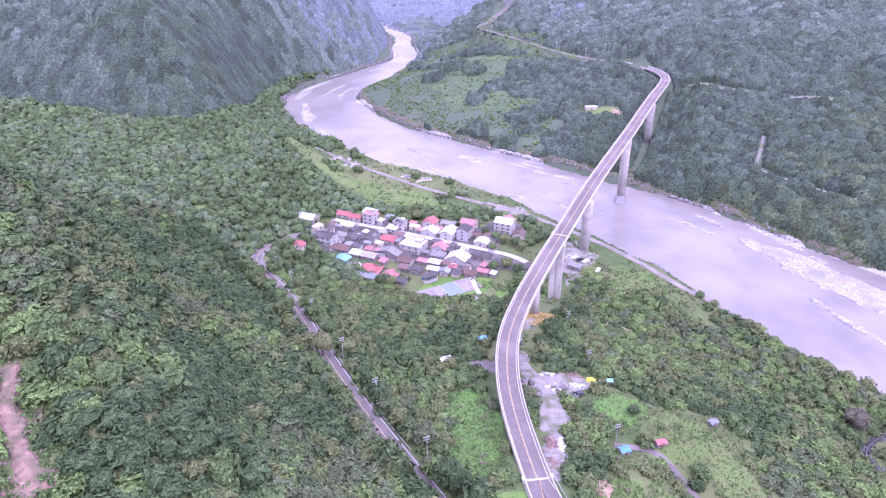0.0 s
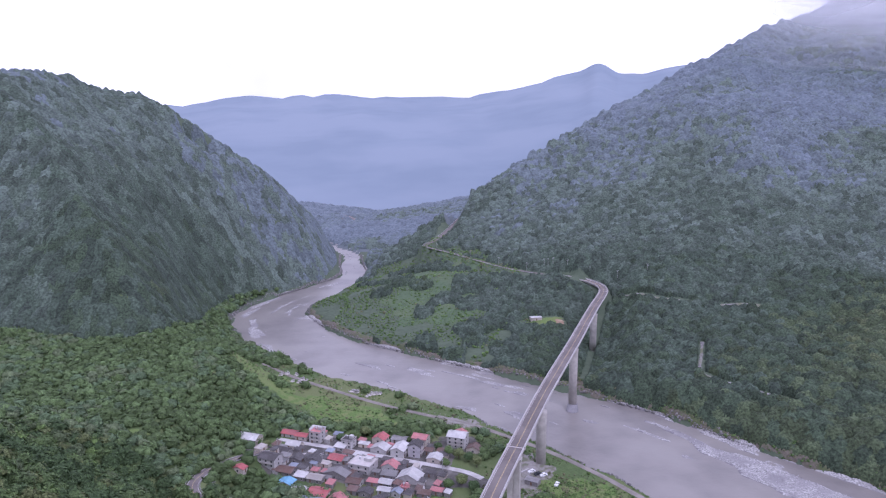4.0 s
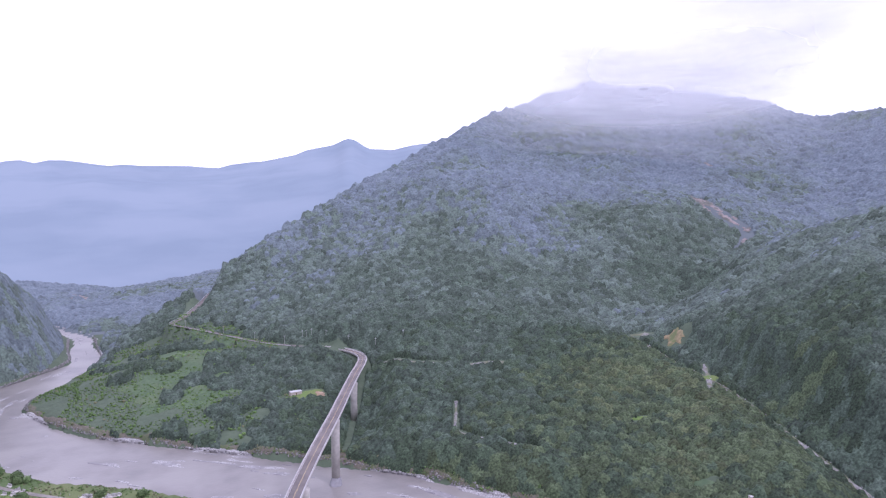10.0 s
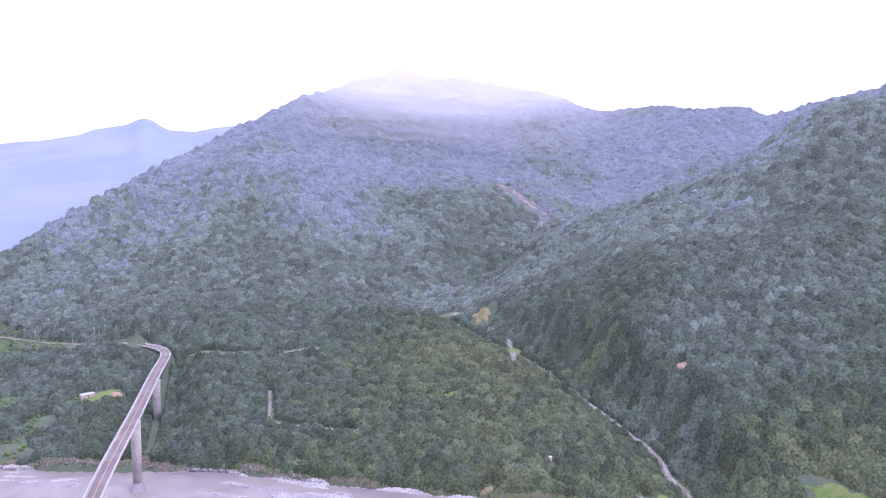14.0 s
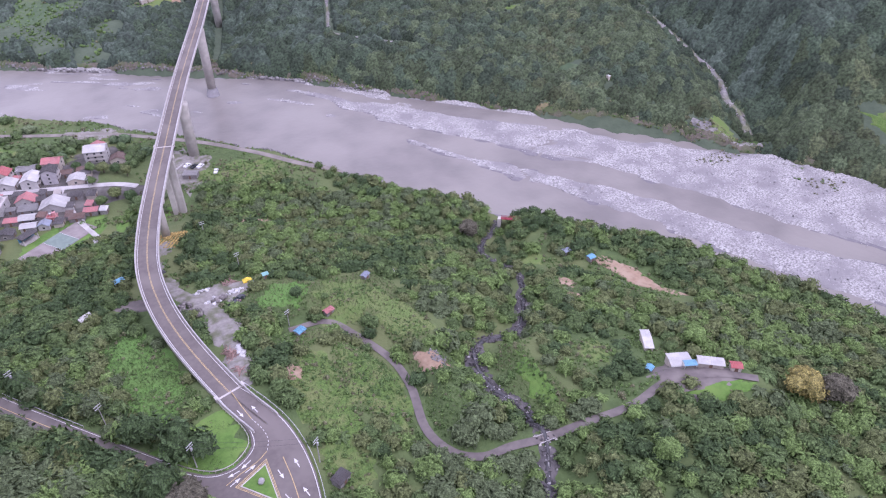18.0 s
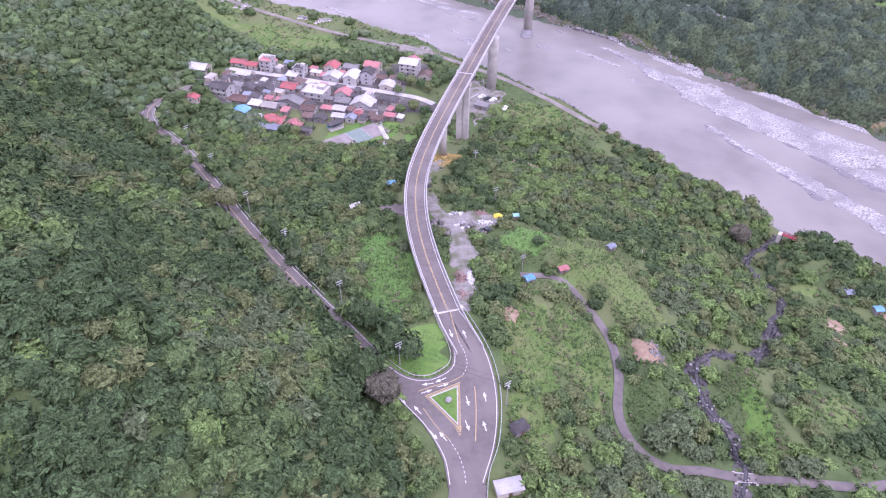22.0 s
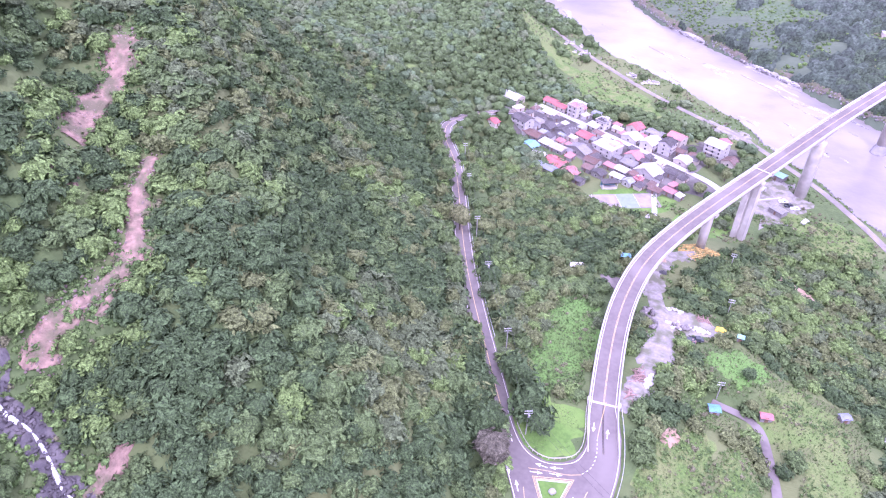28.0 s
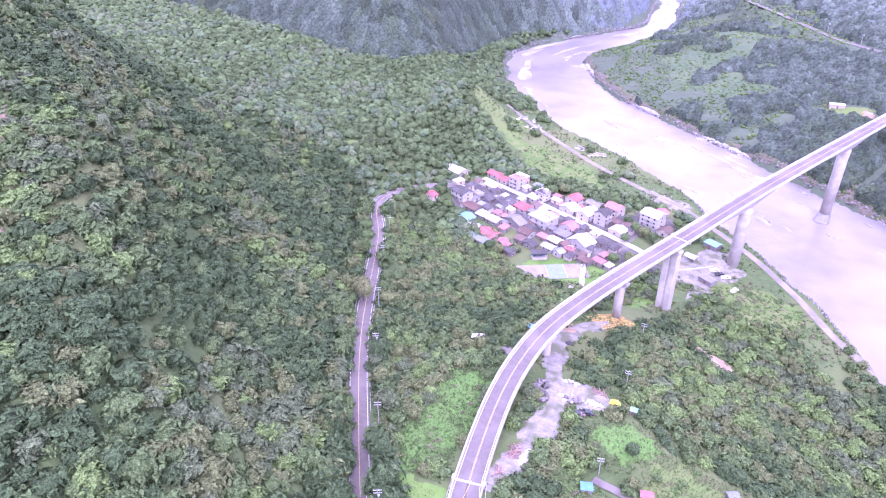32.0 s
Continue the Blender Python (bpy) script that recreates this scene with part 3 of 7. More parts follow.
HAZE_LEAVES = [leaf_material("hazed_foliage_deep", (0.100, 0.124, 0.130), (0.094, 0.117, 0.124), 0.2, 0.05, 0.3, 1.0, 0.75), leaf_material("hazed_foliage_mid", (0.106, 0.129, 0.147), (0.100, 0.122, 0.140), 0.16, 0.06, 0.3, 1.0, 0.78)]
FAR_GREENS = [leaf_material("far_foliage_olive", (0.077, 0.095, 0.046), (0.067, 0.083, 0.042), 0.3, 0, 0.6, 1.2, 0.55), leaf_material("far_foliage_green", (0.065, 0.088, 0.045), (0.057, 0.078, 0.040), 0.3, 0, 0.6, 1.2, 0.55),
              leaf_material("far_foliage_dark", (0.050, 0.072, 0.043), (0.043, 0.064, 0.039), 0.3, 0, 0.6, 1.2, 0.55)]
FAR_SIDE = FAR_GREENS + FAR_LEAVES + HAZE_LEAVES


def unit_ball(level):
    bm = bmesh.new()
    bmesh.ops.create_icosphere(bm, subdivisions=level, radius=1.0)
    v = np.array([p.co[:] for p in bm.verts])
    f = np.array([[p.index for p in q.verts] for q in bm.faces])
    bm.free()
    return v, f


def crown(rng, level, tufts, tuft_size, slim=0.75, heart=0.86):
    """One crown of unit radius: a lumpy heart and many leaf sprays that stand off it. Verts and triangles."""
    v, f = unit_ball(level)
    lobes = rng.normal(size=(7, 3))
    lobes[:, 2] = np.abs(lobes[:, 2]) * 0.8
    lobes /= np.linalg.norm(lobes, axis=1, keepdims=True)

    def reach(dirs):
        near = (dirs @ lobes.T).max(1)
        return 0.62 + 0.38 * smooth(0.55, 1.0, near)
    hv = v * (reach(v) * heart)[:, None] * (1 + 0.08 * rng.normal(size=(len(v), 1)))
    hv[:, 2] = np.where(hv[:, 2] < -0.25, -0.25 + (hv[:, 2] + 0.25) * 0.5, hv[:, 2])
    d = rng.normal(size=(tufts, 3))
    d[:, 2] = np.abs(d[:, 2]) * 1.1 - 0.22
    d /= np.linalg.norm(d, axis=1, keepdims=True)
    c = d * (reach(d) * rng.uniform(0.86, 1.06, tufts))[:, None]
    nrm = d + rng.normal(size=(tufts, 3)) * 0.5
    nrm[:, 2] += 0.45
    nrm /= np.linalg.norm(nrm, axis=1, keepdims=True)
    out = d * 0.5 + rng.normal(size=(tufts, 3)) * 0.6
    side = np.cross(nrm, out)
    side /= np.linalg.norm(side, axis=1, keepdims=True)
    up = np.cross(side, nrm)
    w = (tuft_size * rng.uniform(0.65, 1.4, tufts))[:, None]
    a, b = c - side * w * slim - nrm * w * 0.15, c + side * w * slim - nrm * w * 0.15
    e, g = c + up * w * 1.5 - nrm * w * 0.5, c - up * w * 0.8
    tv = np.stack([a, e, b, g], 1).reshape(-1, 3)
    k = np.arange(tufts)[:, None] * 4 + len(hv)
    tf = np.concatenate([k + [0, 3, 1], k + [3, 2, 1]], 0)
    f = f[(hv[f][:, :, 2] > -0.12).any(1)]
    vv = np.vstack([hv, tv])
    vv[:, 2] *= 0.86
    return vv, np.vstack([f, tf])


def palm(rng):
    """A banana or palm crown of unit radius: arching fronds."""
    vs, fs = [], []
    for i in range(11):
        a = i * 2 * math.pi / 11 + rng.uniform(-0.2, 0.2)
        lift = rng.uniform(0.3, 0.75)
        k = len(vs)
        for t, w in ((0.05, 0.04), (0.4, 0.15), (0.75, 0.12), (1.0, 0.01)):
            r, z = t, lift * t - 0.95 * t * t
            vs += [(r * math.cos(a) - w * math.sin(a), r * math.sin(a) + w * math.cos(a), z), (r * math.cos(a) + w * math.sin(a), r * math.sin(a) - w * math.cos(a), z)]
        for s in range(3):
            q = k + 2 * s
            fs += [(q, q + 1, q + 3), (q, q + 3, q + 2)]
    return np.array(vs), np.array(fs)


rng = np.random.default_rng(7)
NEAR_CROWNS = [crown(rng, 2, 94, 0.19, 0.42 + 0.06 * (i % 4), 0.76) for i in range(9)] + [palm(rng)]
MID_CROWNS = [crown(rng, 2, 36, 0.22, 0.55, 0.8) for _ in range(7)]
FAR_CROWNS = [crown(rng, 1, 6, 0.3, 0.7, 1.0) for _ in range(8)]


def scatter(box, step, seed):
    """Jittered points in a box of the plan."""
    r = np.random.default_rng(seed)
    x, y = np.meshgrid(np.arange(box[0], box[1], step), np.arange(box[2], box[3], step * 0.87))
    x = x + (np.arange(len(x)) % 2)[:, None] * step / 2
    x, y = x.ravel(), y.ravel()
    return x + r.uniform(-0.42, 0.42, len(x)) * step, y + r.uniform(-0.42, 0.42, len(x)) * step


def stand(name, label, x, y, z, size, crowns, leaves, pick, seed, sink=0.35, squat=1.0):
    """A stand of trees as one mesh: each crown takes one of the given leaf materials."""
    r = np.random.default_rng(seed)
    which = r.integers(0, len(crowns), len(x))
    vs, fs, ms, base = [], [], [], 0
    for k, (cv, cf) in enumerate(crowns):
        i = np.nonzero(which == k)[0]
        if not len(i):
            continue
        a = r.uniform(0, 6.283, len(i))
        ca, sa, s = np.cos(a)[:, None], np.sin(a)[:, None], size[i][:, None]
        tall = s * r.uniform(0.8, 1.25, (len(i), 1)) * squat
        px = x[i][:, None] + s * (cv[None, :, 0] * ca - cv[None, :, 1] * sa)
        py = y[i][:, None] + s * (cv[None, :, 0] * sa + cv[None, :, 1] * ca)
        pz = z[i][:, None] + tall * (cv[None, :, 2] + sink)
        vs.append(np.stack([px, py, pz], -1).reshape(-1, 3))
        fs.append((cf[None] + (base + np.arange(len(i)) * len(cv))[:, None, None]).reshape(-1, 3))
        ms.append(np.repeat(pick[i], len(cf)))
        base += len(i) * len(cv)
    ob = new(name, mesh_from(name, np.vstack(vs), [np.vstack(fs)], leaves, np.concatenate(ms), True))
    return tagged(ob, label, "forest", kind="stuff")


def species(x, y, seed, n, share):
    """Which kind of tree grows where: patches of one kind, with strays."""
    r = np.random.default_rng(seed)
    v = 0.5 + 0.45 * value_noise(x, y, 34, seed) + 0.32 * value_noise(x, y, 11, seed + 1) + r.normal(size=len(x)) * 0.2
    return np.clip(np.searchsorted(np.cumsum(share), v), 0, n - 1)


def plant(name, label, box, step, seed, lo, hi, crowns, leaves, share, keep, squat=1.0):
    x, y = scatter(box, step, seed)
    ok, out, side = tree_mask(x, y)
    ok &= keep(x, y, out, side)
    x, y = x[ok], y[ok]
    r = np.random.default_rng(seed + 5)
    size = lo + (hi - lo) * r.beta(1.6, 3.0, len(x))
    pick = species(x, y, seed, len(leaves), share)
    if share:  # fresh regrowth round the landslides
        near = np.min([to_line(x, y, [q[:2] for q in s])[0] for s in SCARS], axis=0) < 20 + 8 * value_noise(x, y, 12, 45)
        pick = np.where(near & (r.random(len(x)) < 0.35), 3, pick)
        size = np.where(near, size * 0.95, size)
    return stand(name, label, x, y, ground_z(x, y), size, crowns, leaves, pick, seed, 0.22 if squat == 1 else 0.22, squat)


SHARE = [0.40, 0.25, 0.17, 0.07, 0.11]
def is_slope(x, y):
    foot, _, fs = to_line(x, y, FOOT_LINE)
    return (fs > 0) & (foot > 3)


def on_mountain(x, y):
    return to_line(x, y, MOUNTAIN_LINE)[2] > 0


# mid-distance leaves, lifted and slightly cooled: thin valley haze put into the colour
WOODS = [leaf_material("woods_deep", (0.085, 0.125, 0.047), (0.067, 0.102, 0.039), 0.3)] + [leaf_material("woods_mid", (0.114, 0.171, 0.065), (0.092, 0.138, 0.055), 0.3), leaf_material("woods_haze_cool", (0.104, 0.154, 0.076), (0.086, 0.130, 0.066), 0.3), LEAVES[1], leaf_material("woods_haze_grey", (0.127, 0.164, 0.082), (0.104, 0.138, 0.070), 0.3)]
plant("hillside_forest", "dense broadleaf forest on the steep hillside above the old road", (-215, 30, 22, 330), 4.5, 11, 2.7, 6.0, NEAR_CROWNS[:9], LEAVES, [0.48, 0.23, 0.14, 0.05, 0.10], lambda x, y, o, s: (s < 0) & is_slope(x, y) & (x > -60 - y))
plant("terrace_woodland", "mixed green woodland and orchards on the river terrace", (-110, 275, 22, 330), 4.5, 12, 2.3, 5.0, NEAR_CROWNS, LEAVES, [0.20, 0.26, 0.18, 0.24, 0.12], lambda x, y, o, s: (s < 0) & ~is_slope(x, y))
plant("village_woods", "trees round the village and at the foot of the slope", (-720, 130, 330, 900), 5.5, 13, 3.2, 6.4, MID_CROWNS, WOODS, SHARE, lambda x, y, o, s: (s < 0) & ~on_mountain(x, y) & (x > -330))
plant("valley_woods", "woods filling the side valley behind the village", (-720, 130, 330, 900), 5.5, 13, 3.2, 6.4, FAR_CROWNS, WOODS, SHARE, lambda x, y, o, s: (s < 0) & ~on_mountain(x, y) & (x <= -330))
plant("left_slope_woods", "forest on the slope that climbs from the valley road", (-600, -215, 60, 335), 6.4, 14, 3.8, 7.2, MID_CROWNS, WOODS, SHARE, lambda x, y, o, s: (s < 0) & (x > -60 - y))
ROAD_SIDE = np.array([p for p in OLD_ROAD if 124 < p[1] < 312 and p[0] < 2])
side_rng = np.random.default_rng(61)
side_t = np.gradient(ROAD_SIDE[:, :2], axis=0)
side_t /= np.linalg.norm(side_t, axis=1, keepdims=True)
side_i = np.repeat(np.arange(len(ROAD_SIDE)), np.where(ROAD_SIDE[:, 1] < 160, 6, 3))
side_o = side_rng.uniform(5.0, 8.0, len(side_i)) * np.where(side_rng.random(len(side_i)) < 0.7, 1, -1)
side_x = ROAD_SIDE[side_i, 0] - side_t[side_i, 1] * side_o + side_rng.uniform(-1.5, 1.5, len(side_i))
side_y = ROAD_SIDE[side_i, 1] + side_t[side_i, 0] * side_o + side_rng.uniform(-1.5, 1.5, len(side_i))
stand("roadside_trees", "tall leafy trees leaning over the old road", side_x, side_y, ground_z(side_x, side_y), side_rng.uniform(2.6, 4.4, len(side_i)) * np.where(side_y < 162, 1.25, 1.0), NEAR_CROWNS[:9], LEAVES, species(side_x, side_y, 66, 5, SHARE), 67, 0.9, 1.2)


def cell_hash(i, j, seed):
    v = np.sin(i * 127.1 + j * 311.7 + seed * 74.7) * 43758.5453
    return v - np.floor(v)


def canopy(name, label, box, step, cell, tall, seed, keep):
    """A closed forest canopy seen from afar: one sheet of crowns that meet each other, each crown of one leaf colour,
    hazier with distance.
    """
    X, Y = np.meshgrid(np.arange(box[0], box[1], step), np.arange(box[2], box[3], step))
    X = X + step * 0.5 * (cell_hash(X, Y, seed) - 0.5)
    Y = Y + step * 0.5 * (cell_hash(X, Y, seed + 1) - 0.5)
    ok, out, side = tree_mask(X, Y)
    ok &= keep(X, Y, out, side)
    ok[[0, -1]], ok[:, [0, -1]] = False, False
    u, v = X / cell, Y / cell
    bi, bj = np.floor(u), np.floor(v)
    best = np.full(X.shape, -1e9)
    kx, ky, key = X.copy(), Y.copy(), np.zeros(X.shape, np.int64)
    for di in (-1, 0, 1):
        for dj in (-1, 0, 1):
            i, j = bi + di, bj + dj
            px, py = i + 0.12 + 0.76 * cell_hash(i, j, 3), j + 0.12 + 0.76 * cell_hash(i, j, 5)
            big = 0.4 + 0.8 * cell_hash(i, j, 7)
            h = big * tall * (1 - ((u - px) ** 2 + (v - py) ** 2) / (0.22 + 0.3 * big))
            nearer = h > best
            best = np.where(nearer, h, best)
            kx, ky = np.where(nearer, px * cell, kx), np.where(nearer, py * cell, ky)
            key = np.where(nearer, (i * 10007 + j).astype(np.int64), key)
    ground_here = ground_z(X, Y)
    slope = np.hypot(*np.gradient(ground_here, step))
    best = best / (1 + 0.45 * np.clip(slope, 0, 2))
    lump = 0.18 * tall * value_noise(X, Y, cell * 0.3, seed + 2) + 0.16 * tall * value_noise(X, Y, cell * 0.16, seed + 3)
    Z = np.where(ok, ground_here + 1.2 + np.maximum(best, -0.3 * tall) + lump, ground_here - 0.4)
    # leaf colour by distance: farther crowns take the haze-painted leaves
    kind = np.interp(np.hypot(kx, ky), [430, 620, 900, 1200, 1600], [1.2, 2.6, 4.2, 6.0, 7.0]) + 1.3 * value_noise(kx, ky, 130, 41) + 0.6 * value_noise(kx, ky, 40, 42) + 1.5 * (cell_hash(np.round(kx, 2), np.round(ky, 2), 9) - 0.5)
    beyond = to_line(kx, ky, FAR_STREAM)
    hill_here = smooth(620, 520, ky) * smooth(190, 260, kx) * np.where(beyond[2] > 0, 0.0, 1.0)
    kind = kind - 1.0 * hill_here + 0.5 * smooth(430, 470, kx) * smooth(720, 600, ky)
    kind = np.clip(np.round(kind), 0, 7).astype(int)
    n, m = X.shape
    q = np.arange(n - 1)[:, None] * m + np.arange(m - 1)[None]
    live = ok[:-1, :-1] | ok[1:, :-1] | ok[:-1, 1:] | ok[1:, 1:]
    q = q[live]
    f = np.stack([q, q + 1, q + m + 1, q + m], 1)
    # neighbours share no vertices, so that every crown keeps its own tone
    tag = np.repeat((key[:-1, :-1][live] - key.min())[:, None], 4, 1).ravel() * (n * m) + f.ravel()
    used, back = np.unique(tag, return_inverse=True)
    verts = np.column_stack([X.ravel(), Y.ravel(), Z.ravel()])[used % (n * m)]
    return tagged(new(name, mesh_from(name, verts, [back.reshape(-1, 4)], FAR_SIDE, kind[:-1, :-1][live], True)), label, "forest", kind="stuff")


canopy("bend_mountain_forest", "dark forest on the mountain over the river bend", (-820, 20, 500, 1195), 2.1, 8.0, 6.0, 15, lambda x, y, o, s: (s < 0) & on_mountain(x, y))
canopy("upper_valley_woods", "woods where the valley narrows upstream, tinted blue-green for haze", (-560, 420, 1175, 1640), 4.5, 12.0, 6.0, 19, lambda x, y, o, s: (s < 0) | (x < 40 + 0.4 * (y - 1180)))
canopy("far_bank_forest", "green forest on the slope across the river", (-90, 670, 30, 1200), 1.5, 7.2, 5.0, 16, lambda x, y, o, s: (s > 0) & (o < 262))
canopy("mountain_forest", "forest on the flank of the high mountain, tinted for haze", (-60, 1240, 0, 1240), 2.5, 9.0, 6.0, 17, lambda x, y, o, s: (s > 0) & (o >= 260) & (np.hypot(x, y) < 1203))
canopy("summit_forest", "forest near the cloudy summit, tinted blue-green for haze", (0, 1780, 0, 1800), 4.2, 12.0, 7.0, 18, lambda x, y, o, s: (s > 0) & (np.hypot(x, y) >= 1200))


# ---- the far ranges, a backdrop of distance with haze in its colour ----
def range_of(name, label, crest_line, depth, mat):
    line = np.array(curve_through(crest_line, 8))
    rows = []
    for k in np.linspace(0, 1, 9):
        away = line[:, :2] / np.linalg.norm(line[:, :2], axis=1, keepdims=True)
        p = line[:, :2] - away * depth * k
        z = line[:, 2] * (1 - k) ** 0.95 + 2 * k
        z = z + 40 * value_noise(p[:, 0], p[:, 1], 260, 31) * (0.25 + k) * (1 - k) ** 0.5 + 14 * (1 - k) * value_noise(p[:, 0], p[:, 1], 90, 32)
        rows.append(np.column_stack([p, z]))
    v = np.stack(rows, 1)
    n, k = v.shape[:2]
    i = np.arange(n - 1)[:, None] * k + np.arange(k - 1)[None]
    f = np.stack([i, i + 1, i + k + 1, i + k], -1).reshape(-1, 4)
    return tagged(new(name, mesh_from(name, v.reshape(-1, 3), [f], [mat], None, True)), label, "mountain", kind="structure")


# the pale blue is haze mixed into the base colour
M["hazed_far_range"] = material("hazed_far_range", (0.175, 0.215, 0.258), (0.158, 0.197, 0.24), 0.006, 1.0, 0, third=(0.192, 0.23, 0.272), third_scale=0.0022)
range_of("backdrop", "mountain range far up the valley, painted pale blue for haze", [(-2300, 3600, 330), (-1411, 3956, 372), (-1117, 4048, 420), (-807, 4121, 438), (-280, 4190, 432), (367, 4183, 444), (735, 4135, 528), (930, 4090, 562), (1045, 4068, 603),
          (1170, 4035, 560), (1300, 4000, 556), (1474, 3932, 592), (1900, 3700, 640)], 2740, M["hazed_far_range"])


# ---- small geometry kit: everything is (verts, faces) until it becomes a part ----
def box(sx, sy, sz, at=(0, 0, 0), turn=0.0):
    """A block with its base at z = at[2]."""
    c, s = math.cos(radians(turn)), math.sin(radians(turn))
    v = []
    for z in (0, sz):
        for x, y in ((-sx / 2, -sy / 2), (sx / 2, -sy / 2), (sx / 2, sy / 2), (-sx / 2, sy / 2)):
            v.append((at[0] + x * c - y * s, at[1] + x * s + y * c, at[2] + z))
    return v, [(3, 2, 1, 0), (4, 5, 6, 7), (0, 1, 5, 4), (1, 2, 6, 5), (2, 3, 7, 6), (3, 0, 4, 7)]


def tube(rings, n=14):
    """A turned shape: rings of (x, y, z, radius_x, radius_y)."""
    v, f = [], []
    for x, y, z, rx, ry in rings:
        v += [(x + rx * math.cos(2 * math.pi * k / n), y + ry * math.sin(2 * math.pi * k / n), z) for k in range(n)]
    for i in range(len(rings) - 1):
        f += [(i * n + k, i * n + (k + 1) % n, (i + 1) * n + (k + 1) % n, (i + 1) * n + k) for k in range(n)]
    return v, f + [tuple(range(n))[::-1], tuple(range((len(rings) - 1) * n, len(rings) * n))]


def prism(outline, z0, z1):
    n = len(outline)
    v = [(x, y, z0) for x, y in outline] + [(x, y, z1) for x, y in outline]
    return v, [tuple(range(n))[::-1], tuple(range(n, 2 * n))] + [(k, (k + 1) % n, n + (k + 1) % n, n + k) for k in range(n)]


def join(*geos):
    v, f = [], []
    for gv, gfaces in geos:
        k = len(v)
        v += [tuple(p) for p in gv]
        f += [tuple(int(i) + k for i in q) for q in gfaces]
    return v, f


def rod(a, b, r, n=6):
    """A thin round bar from a to b."""
    a, b = Vector(a), Vector(b)
    d = (b - a).normalized()
    s = d.cross(Vector((0, 0, 1)) if abs(d.z) < 0.9 else Vector((1, 0, 0))).normalized()
    t = d.cross(s)
    v = [tuple(p + r * (math.cos(2 * math.pi * k / n) * s + math.sin(2 * math.pi * k / n) * t)) for p in (a, b) for k in range(n)]
    return v, [(k, (k + 1) % n, n + (k + 1) % n, n + k) for k in range(n)] + [tuple(range(n))[::-1], tuple(range(n, 2 * n))]


def flat(verts, faces):
    """From arrays to lists."""
    return [tuple(p) for p in verts], [tuple(int(i) for i in q) for a in faces for q in a]


def make(geo, mat, name, smooth_shade=False):
    me = bpy.data.meshes.new(name)
    me.from_pydata(geo[0], [], geo[1])
    me.materials.append(mat)
    if smooth_shade:
        me.polygons.foreach_set("use_smooth", [True] * len(me.polygons))
    me.update()
    return me


def part(name, geo, mat, parent, label="", smooth_shade=False, mesh=None):
    ob = new(name, mesh or make(geo, mat, name, smooth_shade))
    ob.parent = parent
    if label:
        ob["label"] = label
    return ob


def thing(name, label, category, at=(0, 0, 0), turn=0.0, group="", kind=""):
    ob = new(name)
    ob.matrix_basis = pose(*at, 0, 0, turn)
    return tagged(ob, label, category, group, kind)


def solid(name, geo, mat, label, category, at=(0, 0, 0), turn=0.0, group="", kind="", smooth_shade=False):
    ob = new(name, make(geo, mat, name, smooth_shade))
    ob.matrix_basis = pose(*at, 0, 0, turn)
    return tagged(ob, label, category, group, kind)


def gz(x, y):
    return float(ground_z(np.array([float(x)]), np.array([float(y)]))[0])


M["parapet"] = material("pale_concrete", (0.47, 0.438, 0.415), (0.39, 0.364, 0.345), 0.5, 0.8, 0.01, 3)
M["white_paint"] = material("road_white", (0.60, 0.59, 0.585), (0.46, 0.45, 0.445), 1.5, 0.7)
M["yellow_paint"] = material("road_yellow", (0.50, 0.37, 0.17), (0.38, 0.29, 0.15), 1.5, 0.7)
M["galvanised"] = material("galvanised_steel", (0.55, 0.55, 0.57), (0.45, 0.45, 0.47), 3, 0.45, metal=0.6)
M["wet_concrete"] = material("wet_concrete", (0.22, 0.21, 0.22), (0.17, 0.165, 0.17), 0.4, 0.5)
M["girder"] = material("girder_concrete", (0.36, 0.336, 0.315), (0.29, 0.27, 0.255), 0.4, 0.85, 0.01, 3)

# ---- the viaduct ----
viaduct = thing("viaduct", "long curved concrete road viaduct on tall piers over the river", "bridge")
PIERS = ((15.6, 227, 33, 1.7, 0), (30.2, 275, 24.5, 1.9, 0), (44, 312, 9.5, 0, 0), (67.8, 369.0, 8, 3.0, 3.0), (109.4, 470.5, 0.5, 3.1, 3.0), (151.2, 577.0, 11, 3.1, 3.0))
SOFFIT = 2.6
dp = np.array(DECK)
deep = np.full(len(dp), SOFFIT)
for x, y, z, r, hunch in PIERS:
    deep = deep + hunch * np.exp(-(np.hypot(dp[:, 0] - x, dp[:, 1] - y) / 22) ** 2)
lim = max(i for i in range(len(dp)) if dp[i, 1] < 700)


def deck_section(offsets, drops, line, extra=None):
    """A beam under the deck whose low points sink by the girder's depth."""
    rows_v = []
    p = np.array(line)
    t = np.gradient(p[:, :2], axis=0)
    t /= np.linalg.norm(t, axis=1, keepdims=True)
    for o, (top, share) in zip(offsets, drops):
        rows_v.append(np.column_stack([p[:, 0] + t[:, 1] * o, p[:, 1] - t[:, 0] * o, p[:, 2] + top - share * (extra if extra is not None else 0)]))
    v = np.stack(rows_v, 1)
    n, k = v.shape[:2]
    i = np.arange(n - 1)[:, None] * k
    j = np.arange(k)[None]
    f = np.stack([i + j, i + (j + 1) % k, i + k + (j + 1) % k, i + k + j], -1).reshape(-1, 4)
    return flat(v.reshape(-1, 3), [f, [tuple(range(k))[::-1]], [tuple(range(len(v.reshape(-1, 3)) - k, len(v.reshape(-1, 3))))]])


